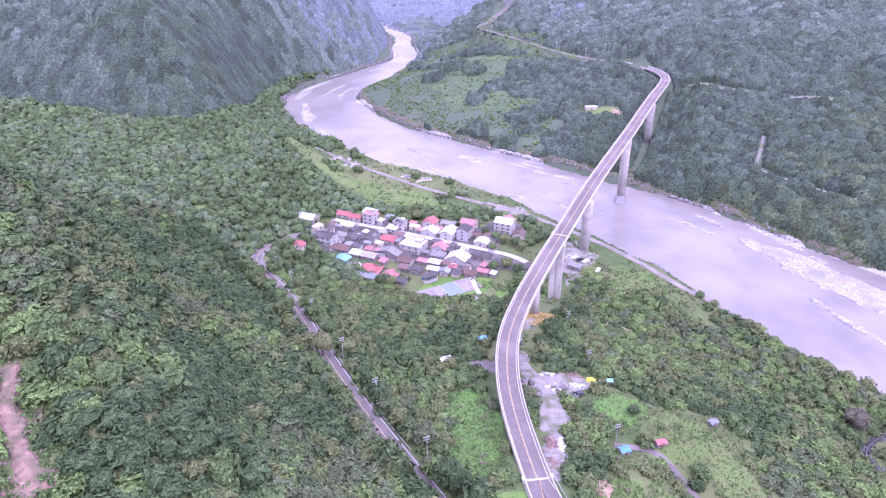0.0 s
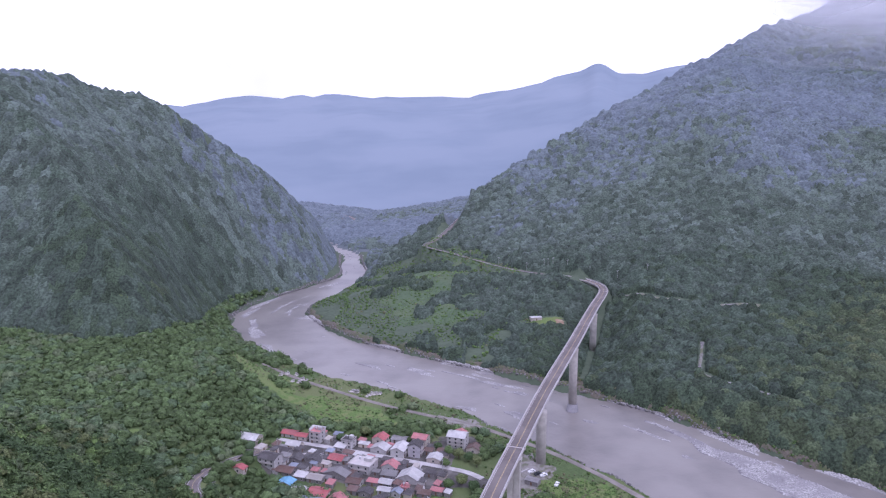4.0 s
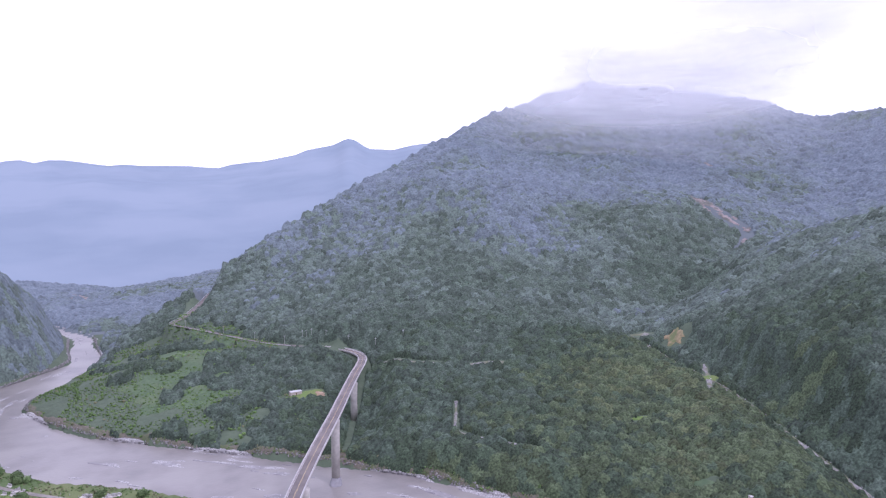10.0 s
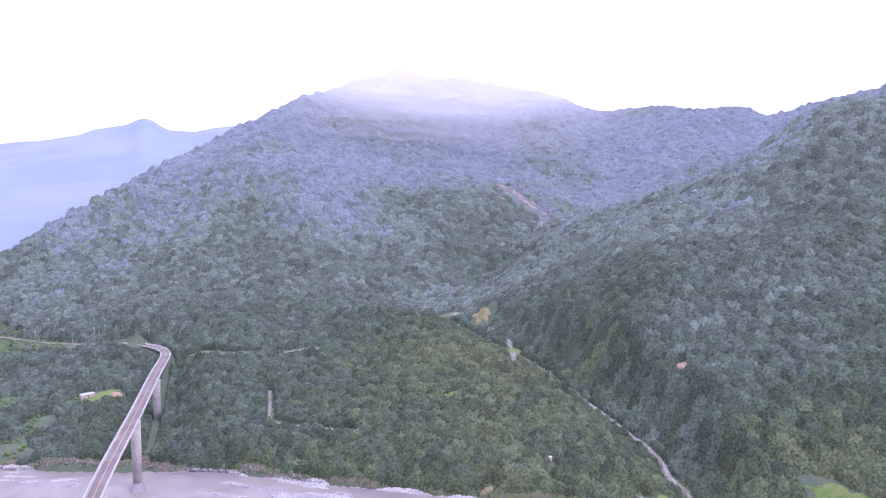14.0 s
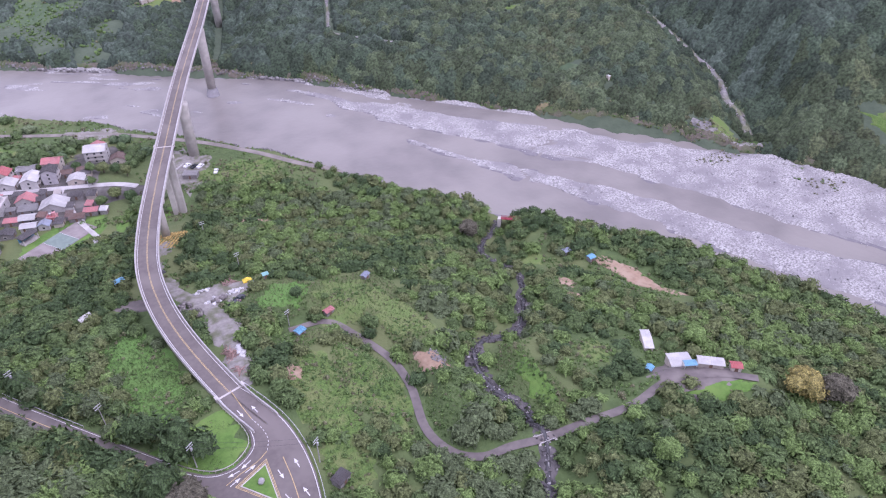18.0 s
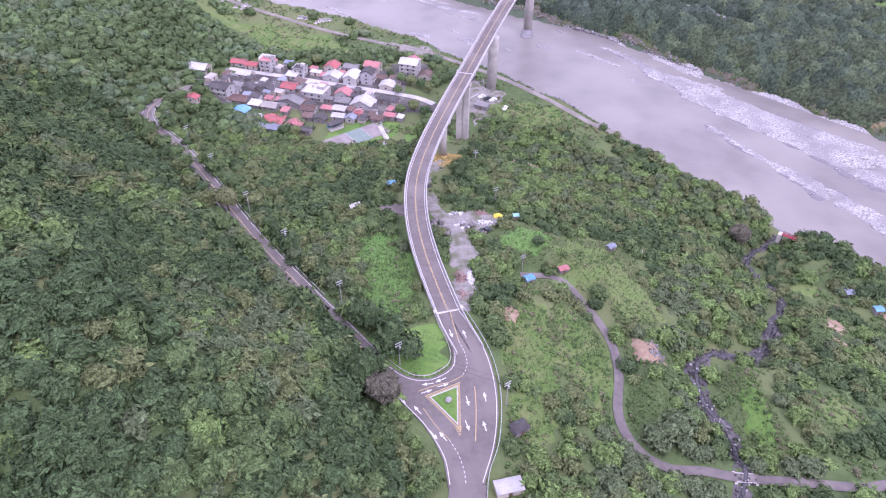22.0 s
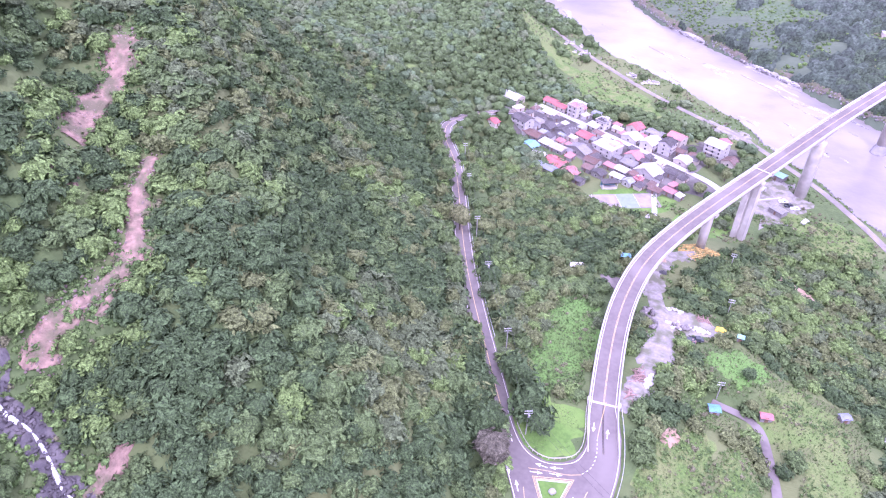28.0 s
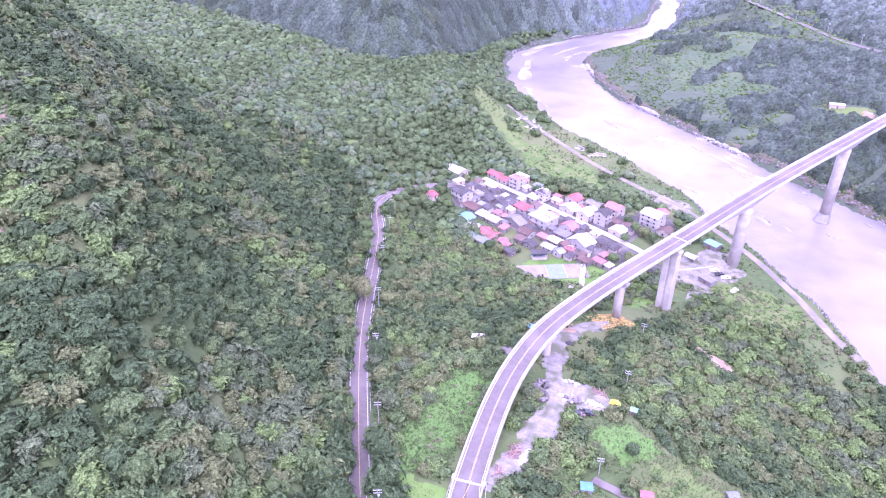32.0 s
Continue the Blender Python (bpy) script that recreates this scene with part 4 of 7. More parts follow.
part("girder", deck_section([-2.3, -2.0, 2.0, 2.3], [(-0.55, 0), (0, 1), (0, 1), (-0.55, 0)], DECK, deep), M["girder"], viaduct)
part("deck_slab", deck_section([-4.35, -4.35, -2.3, 2.3, 4.35, 4.35], [(0, 0), (-0.35, 0), (-0.6, 0), (-0.6, 0), (-0.35, 0), (0, 0)], DECK), M["concrete"], viaduct)
part("carriageway", flat(*(lambda g: (g[0], [g[1]]))(ribbon(DECK, [-3.85, 0, 3.85], [0.02, 0.05, 0.02]))), M["asphalt"], viaduct)
for sgn in (-1, 1):
    part("parapet", deck_section([sgn * 3.9, sgn * 4.0, sgn * 4.32, sgn * 4.42], [(0.0, 0), (0.95, 0), (0.95, 0), (-0.25, 0)], DECK), M["parapet"], viaduct, "pale concrete parapet wall")
    part("handrail", deck_section([sgn * 4.1, sgn * 4.1, sgn * 4.2, sgn * 4.2], [(1.22, 0), (1.32, 0), (1.32, 0), (1.22, 0)], DECK), M["galvanised"], viaduct, "grey steel handrail")
    part("edge_line", flat(*(lambda g: (g[0], [g[1]]))(ribbon(DECK, [sgn * 3.35, sgn * 3.55], [0.045, 0.04]))), M["white_paint"], viaduct, "white edge line")
for o in (-0.2, 0.08):
    part("centre_line", flat(*(lambda g: (g[0], [g[1]]))(ribbon(DECK, [o, o + 0.12], [0.07, 0.07]))), M["yellow_paint"], viaduct, "yellow centre line")
for jx, jy, ja in ((20.6, 150, 10), (45.5, 316.5, -20), (179.6, 651, -25)):
    jz = float(dp[np.argmin(np.hypot(dp[:, 0] - jx, dp[:, 1] - jy)), 2])
    part("expansion_joint", join(box(8.0, 0.7, 0.06, (jx, jy, jz + 0.04), ja)), M["parapet"], viaduct, "pale expansion joint across the road")
    for sgn in (-1, 1):
        part("joint_post", box(0.9, 1.6, 1.7, (jx + sgn * 4.3 * math.cos(radians(ja)), jy + sgn * 4.3 * math.sin(radians(ja)), jz - 0.6), ja), M["concrete"], viaduct)
for x, y, z, r, hunch in PIERS:
    top = float(dp[np.argmin(np.hypot(dp[:, 0] - x, dp[:, 1] - y)), 2]) - SOFFIT - hunch
    if r:
        pier = part("pier", tube([(x, y, z - 3, r, r), (x, y, top - 7, r, r), (x, y, top - 2, r * 1.06, r * 1.06), (x, y, top, r * 1.12, r * 1.12)], 12), M["concrete"], viaduct, "round concrete bridge pier", True)
        if hunch == 0:
            part("pier_cap", join(box(6.6, 2.6, 1.0, (x, y, top - 1.2), -18), box(4.4, 2.6, 0.9, (x, y, top - 2.0), -18)), M["concrete"], pier)
    else:
        pier = part("pier", join(box(2.5, 3.6, top - z + 3, (x - 1.75, y + 0.6, z - 3), -20), box(2.5, 3.6, top - z + 3, (x + 1.75, y - 0.6, z - 3), -20), box(1.6, 2.6, top - z + 2, (x, y, z - 3), -20)), M["concrete"], viaduct, "twin-shaft concrete pier under the deck joint")
        part("pier_cap", join(box(7.4, 3.8, 1.4, (x, y, top - 1.6), -20)), M["concrete"], pier)
    if z < 2:
        part("footing", tube([(x - 1, y - 4, -2.5, 4.6, 4.6), (x - 1, y - 4, 0.4, 4.6, 4.6), (x, y - 1, 4.2, 3.5, 3.5)], 14), M["wet_concrete"], pier, "dark wet footing scoured by the river")
part("abutment", join(box(9.4, 6, 6, (24.8, 141, 38.6), 12)), M["concrete"], viaduct)
part("abutment", join(box(8.6, 7, 9, (170, 708, 36.8), 62), box(1.2, 26, 9, (160, 715, 36), -60)), M["concrete"], viaduct)

# ---- roads on the ground ----
def road_thing(name, line, half, label, mat="asphalt", lift=0.06):
    v, f = ribbon(line, np.linspace(-half, half, 5), [lift - 0.05, lift + 0.02, lift + 0.05, lift + 0.02, lift - 0.05])
    return tagged(new(name, mesh_from(name, v, [f], [M[mat]])), label, "road", kind="structure")


def strip(name, line, o0, o1, mat, parent, lift=0.13, label=""):
    return part(name, flat(*(lambda g: (g[0], [g[1]]))(ribbon(line, [o0, o1], [lift, lift]))), M[mat], parent, label)


south_road = [p for p in MAIN_ROAD if p[1] < 92]
south_road = [(x - 1.0 * smooth(0, 90, y), y, z) for x, y, z in south_road]
road_thing("road_south", south_road, 4.7, "grey asphalt mountain road with white edge lines")
west_road = [p for p in OLD_ROAD if p[0] < -2.5]
old = road_thing("road_old", west_road, 3.3, "older grey asphalt road with guard rail along the hillside")
strip("centre_line", west_road, -0.09, 0.09, "yellow_paint", old, 0.14)
strip("edge_line", west_road, -2.85, -2.7, "white_paint", old, 0.12)
strip("edge_line", west_road, 2.7, 2.85, "white_paint", old, 0.12)
M["lane_asphalt"] = material("worn_lane", (0.145, 0.126, 0.118), (0.115, 0.100, 0.095), 0.5, 0.9, third=(0.175, 0.155, 0.142), third_scale=0.15)
road_thing("road_lane", LANE, 1.35, "narrow worn concrete farm lane", "lane_asphalt", 0.12)
far_road = road_thing("road_far", FAR_ROAD, 3.0, "pale road cut into the far mountainside", "lane_asphalt", 0.15)
M["levee_road"] = material("levee_track", (0.195, 0.175, 0.155), (0.155, 0.14, 0.125), 0.5, 0.95, third=(0.23, 0.208, 0.185), third_scale=0.1)
LEVEE = curve_through([(-185, 572), (-136, 545), (-78, 498), (-34, 463), (4.5, 438.5), (29, 425), (52, 405), (78, 379), (100, 350), (115, 326), (131, 306)], 8)
LEVEE3 = [(x, y, gz(x, y)) for x, y in LEVEE]
road_thing("road_levee", LEVEE3, 1.9, "pale gravel track along the top of the levee", "levee_road", 0.25)

JUNCTION = [(24.0, 89.5), (28.2, 100), (30.6, 110), (31.6, 120), (31.0, 130), (28.6, 140), (24.6, 150.3), (16.6, 149.2), (17.4, 145), (18.8, 140), (19.8, 136), (20.2, 131.6), (19.3, 128), (16.6, 125.4), (12.7, 123.8),
            (8.6, 124.2), (5.3, 126), (1.4, 130), (-2.6, 135.4), (-7.6, 131.4), (-2.4, 125.4), (2, 119.5), (6, 114), (9.8, 108.5), (12.4, 103), (14.3, 97), (14.8, 89.5)]
junction = tagged(new("road_junction", make(prism(JUNCTION, 44.5, 45.07), M["asphalt"], "road_junction")), "asphalt road junction at the bridge head with painted arrows", "road", kind="structure")


def path_strip(points, w, mat, parent, name, lift, dash=None, label=""):
    """A painted line along points on the junction; dash: its on and off lengths."""
    line = np.array(curve_through([(x, y, 45.07) for x, y in points], 10))
    if not dash:
        return strip(name, line, -w / 2, w / 2, mat, parent, lift, label)
    s = np.concatenate([[0], np.cumsum(np.linalg.norm(np.diff(line[:, :2], axis=0), axis=1))])
    t = 0.0
    while t + dash[0] < s[-1]:
        seg = [tuple(np.interp(u, s, line[:, k]) for k in range(3)) for u in (t, t + dash[0] / 2, t + dash[0])]
        strip(name, seg, -w / 2, w / 2, mat, parent, lift, label)
        t += sum(dash)


path_strip([(21.0, 151), (21.8, 143), (22.6, 137)], 0.18, "yellow_paint", junction, "centre_line", 0.03)
path_strip([(22.6, 137), (23.9, 132), (23.9, 127.5), (22.2, 124)], 0.16, "white_paint", junction, "dashed_line", 0.03, (0.7, 0.7))
path_strip([(22.2, 124), (18.8, 122.2), (14, 121), (9.2, 119.5)], 0.16, "yellow_paint", junction, "centre_line", 0.03)
path_strip([(25.2, 119.8), (24.6, 112), (23.2, 102)], 0.2, "yellow_paint", junction, "centre_line", 0.03)
path_strip([(10.2, 113.6), (13.6, 107), (16.4, 103)], 0.14, "yellow_paint", junction, "centre_line", 0.03)
path_strip([(16.4, 103), (18.4, 98), (19.2, 93.5), (19.3, 89.8)], 0.16, "white_paint", junction, "dashed_line", 0.03, (0.7, 0.7))
path_strip([(24.0, 150), (28, 140), (30.3, 130), (30.9, 120), (30, 110), (27.6, 100), (23.5, 90)], 0.2, "white_paint", junction, "edge_line", 0.03)
path_strip([(17.2, 149), (18.0, 145), (19.4, 140), (20.5, 135.5), (20.8, 131.5), (19.8, 127.5), (16.8, 124.8), (12.7, 123.2), (8.4, 123.6), (4.8, 125.6), (0.9, 129.6), (-3.2, 135)], 0.18, "white_paint", junction, "edge_line", 0.03)
path_strip([(-7, 131), (-1.9, 125.2), (2.4, 119.4), (6.4, 113.9), (10.2, 108.4), (12.8, 103), (14.8, 97), (15.3, 90)], 0.18, "white_paint", junction, "edge_line", 0.03)


def arrow(x, y, turn, size=3.4):
    s = size / 3.4
    body = [(-0.13, 0), (0.13, 0), (0.13, 1.9), (0.55, 1.9), (0, 3.4), (-0.55, 1.9), (-0.13, 1.9)]
    c, q = math.cos(radians(turn)), math.sin(radians(turn))
    pts = [(x + s * (a * c - (b - 1.7) * q), y + s * (a * q + (b - 1.7) * c)) for a, b in body]
    part("road_arrow", ([(a, b, 45.105) for a, b in pts], [tuple(range(7))]), M["white_paint"], junction, "white painted road arrow")


for ax, ay, at in ((24.6, 140, 12), (20.5, 140.5, 192), (22.6, 115, 186), (27.6, 116, 2), (21.6, 107, 192), (26.2, 106.5, 8), (15.8, 124.1 - 1.2, 112), (12.0, 121.8, 95), (11.6, 119.2, -72), (16.4, 121.0, -75), (8.6, 113.2, 32), (14.8, 104.2, 30),
                   (12.4, 104.8, 212), (1.2, 126.6, 40), (4.6, 116.8, 215)):
    arrow(ax, ay, at)

# the triangular island
ISLAND = [(12.2, 117.2), (20.4, 120.4), (19.2, 107.2)]
M["lawn"] = material("lawn", (0.103, 0.195, 0.039), (0.074, 0.145, 0.029), 0.9, 0.9, 0.1, 3, third=(0.126, 0.209, 0.048), third_scale=0.12)
island = thing("traffic_island", "triangular grass traffic island with yellow and white kerb", "traffic island")
mid = np.mean(ISLAND, axis=0)


def grown(k):
    return [tuple(mid + (np.array(p) - mid) * k) for p in ISLAND]


part("kerb", prism(grown(1.0), 45.0, 45.25), M["parapet"], island)
part("lawn", prism(grown(0.9), 45.2, 45.32), M["lawn"], island)
for k in (1.12, 1.24):
    o, i = grown(k), grown(k - 0.05)
    part("yellow_outline", ([(x, y, 45.10) for x, y in o + i], [(a, (a + 1) % 3, 3 + (a + 1) % 3, 3 + a) for a in range(3)]), M["yellow_paint"], island)
for k in range(6):
    y = 104.2 + k * 0.55
    part("hatch", box(0.5 + 0.32 * k, 0.16, 0.02, (19.3 - 0.02 * k, y, 45.09)), M["yellow_paint"], island)
M["boulder"] = material("boulder", (0.33, 0.32, 0.31), (0.24, 0.235, 0.23), 2.0, 0.9, 0.05, 6)
bv, bfaces = unit_ball(3)
stone = [tuple(p * (1 + 0.14 * value_noise(p[0] * 9 + p[2] * 5, p[1] * 9, 4, 2)) * (1.0, 0.8, 0.9)) for p in bv]
solid("memorial_stone", (stone, [tuple(int(i) for i in q) for q in bfaces]), M["boulder"], "rough grey stone set on the traffic island lawn", "stone", (17.3, 115.2, 45.9), 30, smooth_shade=True)


# ---- guard rails: posts and a corrugated beam ----
def guard_rail(line, offset, label, step=3.0, mat="galvanised", height=0.75):
    rail = thing("guard_rail", label, "guard rail", group="guard rails")
    p = np.array(line)
    t = np.gradient(p[:, :2], axis=0)
    t /= np.linalg.norm(t, axis=1, keepdims=True)
    q = np.column_stack([p[:, 0] + t[:, 1] * offset, p[:, 1] - t[:, 0] * offset, p[:, 2]])
    v, f = closed_ribbon(q, [-0.05, -0.05, 0.05, 0.05], [height - 0.32, height, height, height - 0.32])
    part("beam", flat(v, f), M[mat], rail)
    s = np.concatenate([[0], np.cumsum(np.linalg.norm(np.diff(q[:, :2], axis=0), axis=1))])
    first = None
    for d in np.arange(0.3, s[-1], step):
        x, y, z = (float(np.interp(d, s, q[:, k])) for k in range(3))
        if first is None:
            first = make(box(0.14, 0.14, height + 0.6, (0, 0, -0.6)), M["parapet"], "post")
        post = part("post", None, None, rail, "", False, first)
        post.location = (x, y, z)
    return rail


east_edge = curve_through([(x, y, 45.05) for x, y in ((25.2, 151.5), (29.2, 140), (31.6, 130), (32.2, 120), (31.2, 110), (28.8, 100), (24.6, 89.5), (22.5, 70), (20, 40))], 6)
guard_rail(east_edge, -0.1, "white-posted steel guard rail along the road bend")
lawn_edge = curve_through([(x, y, 45.05) for x, y in ((16.2, 148.6), (17.0, 144.6), (18.4, 139.6), (19.3, 135.6), (19.6, 131.8), (18.6, 128.6), (16, 126.3), (12.6, 124.7), (8.8, 125.0), (5.9, 126.7), (2.0, 130.6), (-2.0, 136))], 5)
guard_rail(lawn_edge, 0.0, "pale guard rail curving round the lawn", 1.6, "parapet", 0.6)
guard_rail(west_road[6:58], 3.7, "grey steel guard rail on the valley side of the old road", 4.0)
guard_rail(west_road[2:40], -3.7, "grey steel guard rail on the hill side of the old road", 5.0)
guard_rail([p for p in FAR_ROAD[8:]], -3.4, "guard rail along the road across the river", 8.0)


# ---- ground cover laid over the sheet ----
def patch(name, label, cx, cy, rx, ry, mat, turn=0.0, lift=0.14, seed=1, n=48, rings=6, wob=0.3):
    """An uneven patch of grass, gravel or soil that follows the ground."""
    a = np.linspace(0, 2 * np.pi, n, endpoint=False)
    r0 = 1 + wob * value_noise(np.cos(a) * 3 + seed * 7, np.sin(a) * 3, 1, seed) + wob * 0.6 * value_noise(np.cos(a) * 9, np.sin(a) * 9 + seed, 1, seed)
    c, s = math.cos(radians(turn)), math.sin(radians(turn))
    vs = [(cx, cy)]
    for k in range(1, rings + 1):
        u, v = rx * r0 * np.cos(a) * k / rings, ry * r0 * np.sin(a) * k / rings
        vs += list(zip(cx + u * c - v * s, cy + u * s + v * c))
    p = np.array(vs)
    drop = np.full(len(p), lift)
    drop[-n:] = -0.12
    v = np.column_stack([p, ground_z(p[:, 0], p[:, 1]) + drop])
    f3 = np.array([[0, 1 + i, 1 + (i + 1) % n] for i in range(n)])
    f4 = np.array([[1 + k * n + i, 1 + (k + 1) * n + i, 1 + (k + 1) * n + (i + 1) % n, 1 + k * n + (i + 1) % n] for k in range(rings - 1) for i in range(n)])
    return tagged(new(name, mesh_from(name, v, [f3, f4], [M[mat]], None, True)), label, "ground", kind="structure")


M["meadow"] = material("meadow", (0.118, 0.189, 0.046), (0.067, 0.117, 0.030), 1.6, 0.95, 0.3, 3.0, third=(0.147, 0.178, 0.064), third_scale=0.16)
M["dry_grass"] = material("dry_grass", (0.155, 0.194, 0.066), (0.108, 0.147, 0.048), 1.5, 0.95, 0.25, 3.0, third=(0.116, 0.173, 0.049), third_scale=0.16)
M["lush"] = material("lush_grass", (0.114, 0.228, 0.050), (0.078, 0.159, 0.035), 1.6, 0.9, 0.25, 2.6, third=(0.104, 0.191, 0.048), third_scale=0.15)
M["rough_bank"] = material("rough_bank", (0.085, 0.098, 0.052), (0.058, 0.070, 0.038), 0.5, 0.95, 0.5, 1.2, third=(0.16, 0.145, 0.12), third_scale=0.12)
M["gravel"] = material("yard_gravel", (0.255, 0.24, 0.222), (0.19, 0.178, 0.165), 0.9, 0.95, 0.05, 4, third=(0.12, 0.125, 0.08), third_scale=0.2)
M["soil"] = material("bare_soil", (0.292, 0.206, 0.140), (0.232, 0.162, 0.110), 0.7, 0.95, 0.08, 3, third=(0.324, 0.245, 0.176), third_scale=0.2)
M["scree"] = material("scree", (0.30, 0.205, 0.158), (0.18, 0.124, 0.097), 0.7, 0.95, 0.4, 2.0, third=(0.125, 0.112, 0.07), third_scale=0.2)
M["far_scree"] = material("far_scree", (0.265, 0.222, 0.205), (0.156, 0.137, 0.130), 0.12, 0.95, 0.5, 0.3, third=(0.117, 0.118, 0.101), third_scale=0.06)
M["bank_earth"] = material("bank_earth", (0.150, 0.128, 0.108), (0.105, 0.098, 0.070), 0.6, 0.95, 0.4, 1.5, third=(0.085, 0.105, 0.048), third_scale=0.08)
M["scree_grey"] = material("grey_scree", (0.27, 0.255, 0.25), (0.15, 0.145, 0.14), 0.4, 0.95, 0.4, 0.6, third=(0.14, 0.15, 0.09), third_scale=0.08)
M["ochre"] = material("ochre_earth", (0.27, 0.205, 0.12), (0.17, 0.15, 0.08), 0.35, 0.95, 0.3, 0.8, third=(0.12, 0.14, 0.06), third_scale=0.1)
M["lot"] = material("village_ground", (0.085, 0.078, 0.070), (0.055, 0.054, 0.048), 0.5, 0.95, 0.03, 3, third=(0.15, 0.14, 0.13), third_scale=0.09)
M["far_grass"] = material("far_grass", (0.082, 0.122, 0.062), (0.062, 0.095, 0.05), 0.25, 0.95, 0.6, 0.4, third=(0.096, 0.128, 0.068), third_scale=0.03)
patch("lawn", "bright mown lawn inside the curve of the junction", 5.6, 135.2, 14.5, 11.5, "lawn", 10, 0.16, 2)
for k, (px, py, rx, ry) in enumerate([(27.5, 160, 4.6, 10), (28.5, 186, 5.6, 13), (35, 207.5, 12.5, 8.5), (20, 226, 4.5, 9), (18, 246, 5, 8), (26, 260, 4, 5)]):
    patch("yard", "pale trampled gravel yard beneath the viaduct", px, py, rx, ry, "gravel", 0, 0.2 + 0.012 * k, 3 + k)
patch("yard", "grey asphalt spur beside the viaduct", 7, 220, 9, 4, "lane_asphalt", -38, 0.3, 10, wob=0.15)
YARD_TRACK = curve_through(YARD_LINE, 6)
tagged(new("yard_track", (lambda g: mesh_from("yard_track", g[0], [g[1]], [M["gravel"]], None, True))(ribbon([(x, y, gz(x, y)) for x, y in YARD_TRACK], np.linspace(-3.3, 3.3, 7), [-0.2, 0.35, 0.45, 0.47, 0.45, 0.35, -0.2]))), "wide pale gravel track beside the viaduct", "track", kind="structure")
patch("field", "lush green field beside the yard", 53.5, 192, 10.5, 9.5, "lush", 0, 0.2, 11)
patch("field", "pale dry pasture below the lane", 76, 180, 15, 15, "dry_grass", 20, 0.16, 12)
patch("field", "pale dry pasture below the lane", 84, 158, 8, 15, "dry_grass", 0, 0.22, 13)
patch("field", "rough grassy slope below the junction", 44, 136, 9, 19, "meadow", 0, 0.16, 14)
patch("field", "rough grassy slope beside the lane", 60, 132, 8, 19, "meadow", 0, 0.2, 15)
patch("field", "tall lush grass below the bridge head", 3, 168, 9, 22, "lush", -6, 0.18, 16)
patch("field", "tall lush grass below the bridge head", -1, 192, 7, 13, "lush", -10, 0.24, 17)
patch("field", "weedy grass above the old road junction", 40, 110, 7, 12, "meadow", 0, 0.2, 18)
patch("bare_soil", "patch of bare orange soil by the lane", 80, 131, 4.2, 6.5, "soil", 20, 0.3, 19)
patch("bare_soil", "bare orange bluff above the river", 190, 141, 4.6, 25, "soil", 5, 0.3, 20)
patch("bare_soil", "bare pale clearing in the woodland", 71, 277, 11, 6, "soil", 25, 0.3, 21)
patch("bare_soil", "small bare clearing in the orchard", 40, 148, 2.5, 4, "soil", 0, 0.35, 22)
patch("bare_soil", "dry trodden earth in the orchard", 157, 151, 3, 5, "soil", -10, 0.3, 120)
patch("bare_soil", "dry trodden earth in the orchard", 152, 139, 2.4, 4, "soil", 10, 0.3, 121)
patch("field", "dry grass near the river mouth", 164, 180, 6, 5, "dry_grass", -20, 0.3, 122)
patch("field", "bright grass beside the stream", 104.6, 108, 3.4, 13, "lawn", -12, 0.25, 23)
patch("field", "dry grass among the orchard trees", 129, 108, 6.5, 6.5, "dry_grass", 0, 0.2, 24)
patch("yard", "earth yard round the white sheds", 144, 80, 13, 9, "lane_asphalt", -25, 0.2, 25)
patch("field", "strip of bright grass along the lane", 146, 70.5, 11, 2.5, "lawn", -22, 0.25, 26)
patch("village_ground", "bare earth and concrete yards between the houses", -36, 371, 70, 30, "lot", -20, 0.16, 27, 40, 10)
patch("village_ground", "concrete yard round the large white house", 22, 396, 17, 13, "lot", -20, 0.2, 28)
patch("yard", "pale ground under the high viaduct", 58, 356, 17, 25, "gravel", -10, 0.22, 29)
patch("field", "tan trodden ground beside the shed", 67, 341, 10, 7, "dry_grass", -30, 0.3, 30)
patch("field", "green meadow behind the levee", 90, 332, 17, 14, "meadow", -40, 0.2, 31)
patch("yard", "pale gravel turning place by the river", 22, 428, 17, 8, "gravel", -32, 0.26, 32)
patch("field", "olive meadow between village and river", -60, 452, 48, 17, "meadow", -36, 0.2, 33, 40, 8)
patch("field", "pale meadow upstream of the village", -125, 505, 40, 18, "dry_grass", -38, 0.24, 34, 36, 8)
patch("field", "grassy bank by the river bend", -178, 590, 22, 24, "meadow", -50, 0.2, 35)
patch("field", "green lawn round the village court", -13, 317, 28, 15, "lawn", 31, 0.12, 36)
patch("field", "grass under the high viaduct", 28, 312, 14, 17, "lawn", 0, 0.14, 37)
patch("bare_soil", "dry clearing on the wooded slope", -160, 355, 9, 5, "dry_grass", 30, 0.4, 38)
patch("far_field", "grassy terraced spur across the river", 10, 690, 60, 46, "far_grass", -42, 0.5, 39, 40, 12)
patch("far_field", "grassy terraced spur across the river", 20, 790, 50, 62, "far_grass", -20, 0.55, 40, 40, 12)
patch("far_scree_slope", "bare pinkish slip above the narrow upper river", -60, 1330, 16, 8, "far_scree", 10, 1.2, 145, wob=0.5)
patch("far_scree_slope", "pale slip on the far valley side", -150, 1480, 24, 20, "far_scree", 10, 2.5, 146, wob=0.5)

